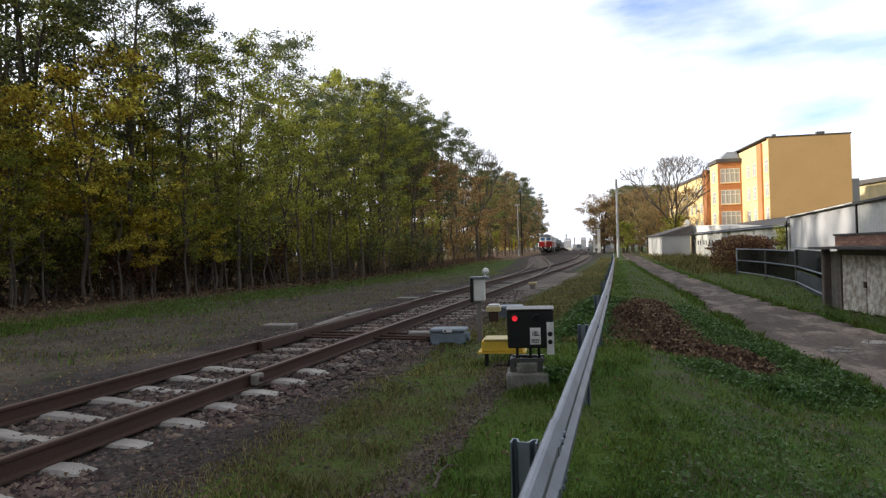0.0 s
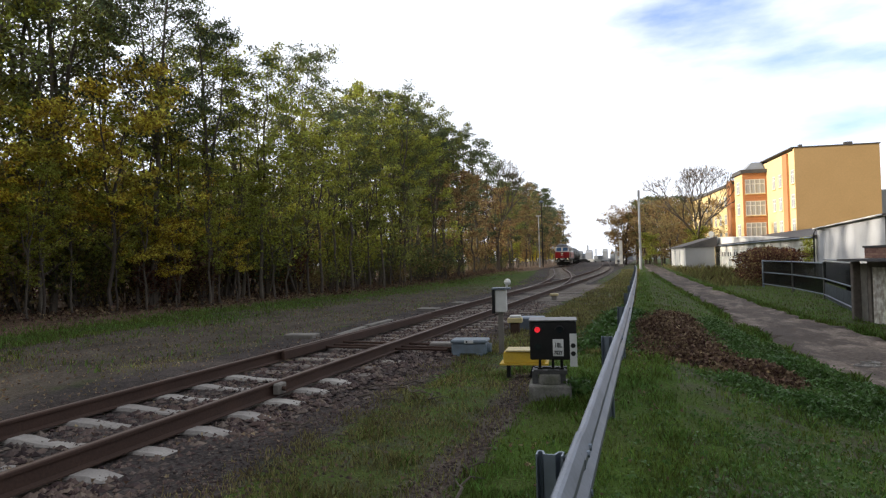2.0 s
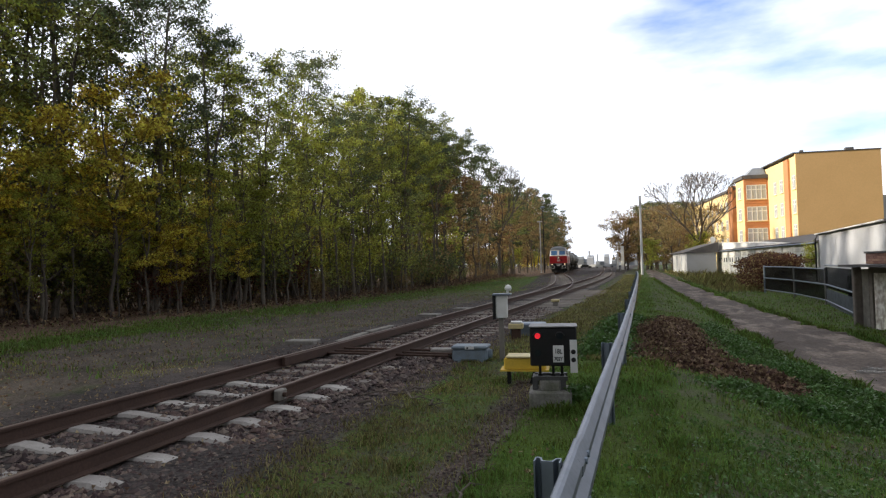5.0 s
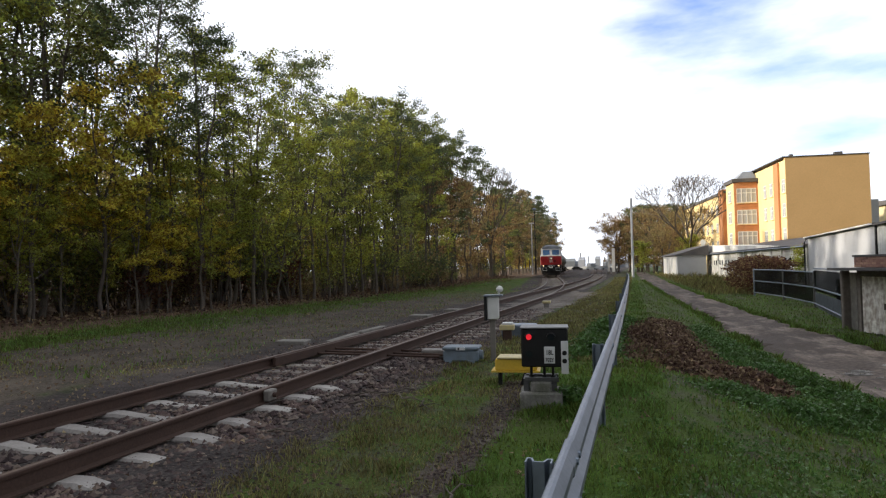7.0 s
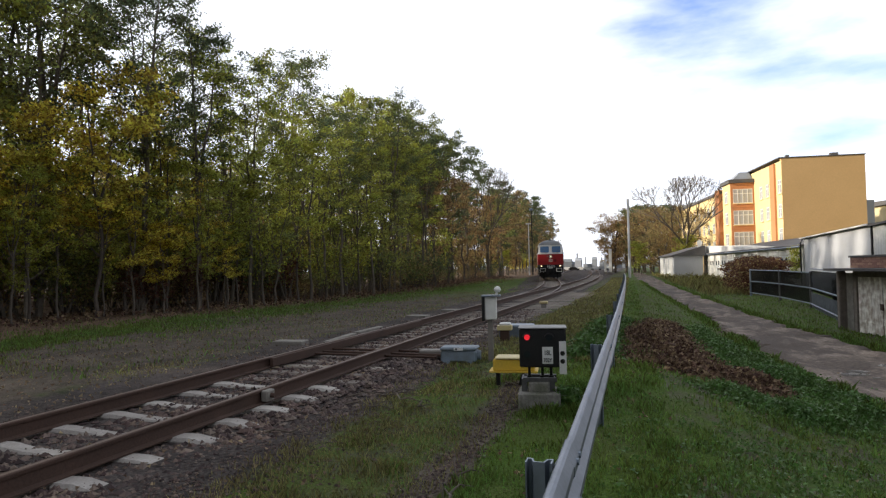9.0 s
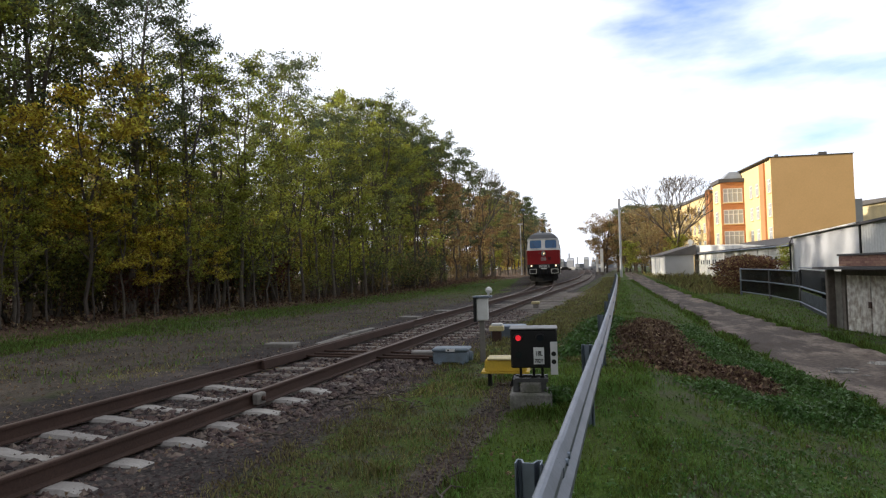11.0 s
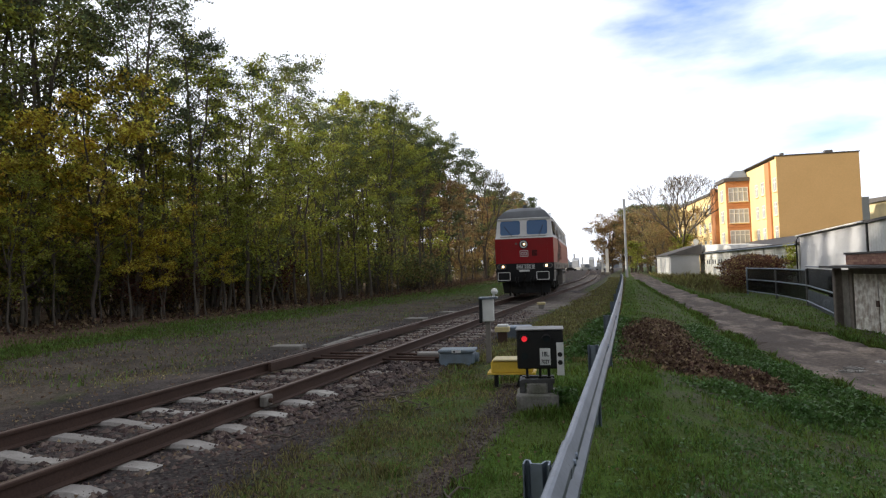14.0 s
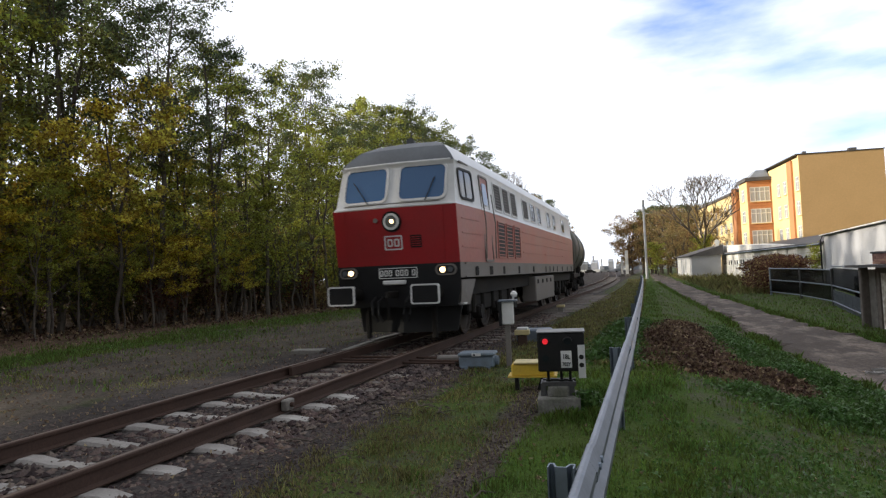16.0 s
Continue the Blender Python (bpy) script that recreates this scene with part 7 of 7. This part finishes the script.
    pale = mat("pale_dry_leaves", (0.24, 0.175, 0.115), 0.85, vary=0.3, scale=2.5, fine=8, bump=0, second=(0.15, 0.10, 0.07), island=0.6, translucent=0.3, spec=0.2)
    # fallen leaves lying about
    fall = []
    for _ in range(9000):
        x, y = rng.uniform(-17, 3.5), 1.8 * (45 / 1.8) ** rng.random()
        fall.append((x, y, gz(x, y) + 0.025))
    tagged(new("fallen_leaves", leaves_mesh("fallen_leaves", fall, np.array([0.02, 0.02, 0.006]), 5000, 0.036, pale, rng)), "scattered fallen brown leaves on the ground", "dead leaves", kind="stuff")
    side = []
    for _ in range(3500):
        y = 5 * (60 / 5) ** rng.random()
        x = rng.uniform(EDGE(y) + 0.5, -7.0)
        side.append((x, y, gz(x, y) + 0.02))
    tagged(new("strewn_leaves", leaves_mesh("strewn_leaves", side, np.array([0.3, 0.35, 0.006]), 9000, 0.045, pale, rng)), "pale brown leaves strewn over the ground before the wood", "dead leaves", kind="stuff")
    edge = []
    for _ in range(4000):
        y = rng.uniform(-2, 110)
        x = EDGE(y) + rng.normal(-0.5, 1.6)
        edge.append((x, y, gz(x, y) + 0.03 + abs(rng.normal(0, 0.12))))
    tagged(new("leaf_litter", leaves_mesh("leaf_litter", edge, np.array([0.25, 0.3, 0.05]), 26000, 0.11, dead, rng)), "brown leaf litter along the wood's edge", "dead leaves", kind="stuff")
    stones(rng)
    twigs(rng)
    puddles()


VERGE = curve([(0, -15), (12, -15.2), (23, -15.2), (32, -14.8), (45, -15.3), (60, -16.4), (90, -19)])


def stones(rng):
    """Loose ballast: small angular stones between and beside the sleepers."""
    base = np.array([(1, 0, 0), (-1, 0, 0), (0, 1, 0), (0, -1, 0), (0, 0, 1), (0, 0, -1)], float)
    tri = np.array([(0, 2, 4), (2, 1, 4), (1, 3, 4), (3, 0, 4), (2, 0, 5), (1, 2, 5), (3, 1, 5), (0, 3, 5)])
    V, n = [], 20000
    for _ in range(n):
        y = 1.9 * (24 / 1.9) ** rng.random()
        k = rng.random()
        a = rng.normal(0, 1.0) if k < 0.5 else rng.uniform(0.7, 2.5) if k < 0.82 else rng.uniform(-2.6, -0.9)
        if abs(a) > 2.6 or 0.66 < abs(a) < 0.84:
            continue
        x = MAIN(y) + a
        r = rng.uniform(0.022, 0.052) * (1.2 if y > 8 else 1)
        q = base * rng.uniform(0.6, 1.25, (6, 1)) * np.array([1.2, 0.9, 0.7]) * r
        c, s = math.cos(rng.uniform(0, 6.3)), math.sin(rng.uniform(0, 6.3))
        q = q @ np.array([[c, -s, 0], [s, c, 0], [0.2 * s, 0.2 * c, 1]])
        z = -0.228 if abs(a) < 1.4 else -0.228 - (abs(a) - 1.4) * 0.06
        V.append(q + (x, y, z + rng.uniform(0.0, 0.03)))
    for _ in range(9000):
        y = 1.8 * (15 / 1.8) ** rng.random()
        x = rng.normal(-3.0, 0.45) if rng.random() < 0.7 else FOOTPATH(y) + rng.normal(0, 0.12)
        if x < MAIN(y) + 1.5:
            continue
        q = base * rng.uniform(0.6, 1.25, (6, 1)) * np.array([1.2, 0.9, 0.7]) * rng.uniform(0.006, 0.02)
        V.append(q + (x, y, gz(x, y) + 0.004))
    V = np.array(V)
    me = bpy.data.meshes.new("ballast_stones")
    faces = (np.arange(len(V))[:, None, None] * 6 + tri[None]).reshape(-1, 3)
    me.from_pydata(V.reshape(-1, 3).tolist(), [], faces.tolist())
    me.materials.append(M["stone_loose"])
    tagged(new("ballast_stones", me), "loose angular reddish-grey ballast stones", "ballast", kind="stuff")


M["stone_loose"] = mat("loose_ballast_stone", (0.112, 0.074, 0.064), 0.92, vary=0.25, scale=1.5, fine=30, bump=0.2, second=(0.052, 0.045, 0.043), island=0.75)


def twigs(rng):
    """A few dry sticks lying at the edge of the ballast."""
    for k, (x, y, ln, az) in enumerate(((-3.1, 7.6, 0.9, 20), (-2.75, 7.35, 0.7, -35), (-2.9, 8.0, 0.6, 70), (-3.3, 5.6, 0.5, 10), (-1.25, 4.3, 0.45, 80), (-1.32, 4.7, 0.4, 60), (-3.0, 6.9, 0.7, -15), (-2.4, 7.0, 0.5, -60))):
        b = Build()
        pts = [Vector((ln * (i / 4 - 0.5), 0.05 * math.sin(i * 1.7 + k), 0.03 + 0.04 * (i % 2))) for i in range(5)]
        b.tube(pts, [0.012, 0.011, 0.009, 0.007, 0.003], 5)
        b.tube([pts[2], pts[2] + Vector((0.12, 0.14, 0.05)), pts[2] + Vector((0.2, 0.2, 0.04))], [0.007, 0.005, 0.002], 4)
        solid("dry_stick", b, M["bark"], "dry forked stick lying on the ground", "stick", "sticks by the track", at=pose(x, y, gz(x, y), 0, 0, az))


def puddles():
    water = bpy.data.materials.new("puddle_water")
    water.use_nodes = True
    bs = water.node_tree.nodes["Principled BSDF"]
    # pale base colour brightens the water like a white sky reflection
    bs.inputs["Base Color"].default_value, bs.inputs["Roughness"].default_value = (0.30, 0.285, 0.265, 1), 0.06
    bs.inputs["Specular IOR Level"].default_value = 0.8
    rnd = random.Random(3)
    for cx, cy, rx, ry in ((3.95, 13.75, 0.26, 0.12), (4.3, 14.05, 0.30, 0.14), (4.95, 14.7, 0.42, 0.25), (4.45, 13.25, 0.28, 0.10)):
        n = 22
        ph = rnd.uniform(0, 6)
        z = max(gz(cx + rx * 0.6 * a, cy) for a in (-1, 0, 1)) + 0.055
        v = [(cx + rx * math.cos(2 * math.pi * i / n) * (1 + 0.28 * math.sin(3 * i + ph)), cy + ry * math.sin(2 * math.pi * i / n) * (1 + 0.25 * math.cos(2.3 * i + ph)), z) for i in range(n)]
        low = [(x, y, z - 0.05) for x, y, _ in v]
        solid("puddle", Build().add(v + low, [tuple(range(n))] + [(i, n + i, n + (i + 1) % n, (i + 1) % n) for i in range(n)]), water, "shallow puddle on the muddy lane, coloured pale like reflected sky", "puddle", "puddles on the lane", kind="")


def motions():
    """The train rolls in over the branch and the points onto the main line; its wheels turn."""
    times = [0.25 * k for k in range(65)]
    start = float(np.interp(FRONT_Y(0), ARC_Y, ARC_S))
    place = lambda t: float(np.interp(FRONT_Y(t), ARC_Y, ARC_S))
    walk(TRAIN[0], [(t, vehicle_pose(place(t), 4.2, 15.2)) for t in times])
    for k, w in enumerate(TRAIN[1:]):
        back = 20.6 + 13.6 * k
        walk(w, [(t, vehicle_pose(place(t) + back, 2.2, 10.4)) for t in times])
    fine = [k / 15 for k in range(241)]
    for ob, r, y in TURNING:
        walk(ob, [(t, pose(0, y, r, -math.degrees((start - place(t)) / r) * -1)) for t in fine])

ground()
lane()
near = [(3.25 + 0.655 * k - 0.655 * 4, False, 1.0) for k in range(12)]
wood = [(8.45 + 0.6 * k, True, 1.0 + (0.0 if k < 6 else min(0.75, 0.022 * (k - 6)))) for k in range(52)]
rest = [(39.8 + 0.65 * k, True, 1.0) for k in range(125)]
track("track_main", MAIN, -40, 500, "straight railway line with rusty rails on concrete and timber sleepers", near + wood + rest)
track("track_branch", BRANCH, 30, 280, "railway branch curving off towards the woods", [(y, w, l) for y, w, l in rest if y > 52])
ballast()
guard_rail()
TRAIN = [locomotive()]
for _ in range(3):
    wagon = tank_wagon()
    for s in (2.2, 10.4):
        bogie(wagon, s, (-0.9, 0.9), 0.46, depth=0.3)
    TRAIN.append(wagon)
apartment_house()
garages()
brick_shed()
fence()
clutter()
hedge()
right_trees()
woods()
signal()
point_boxes()
masts()
cover()
distance()
motions()
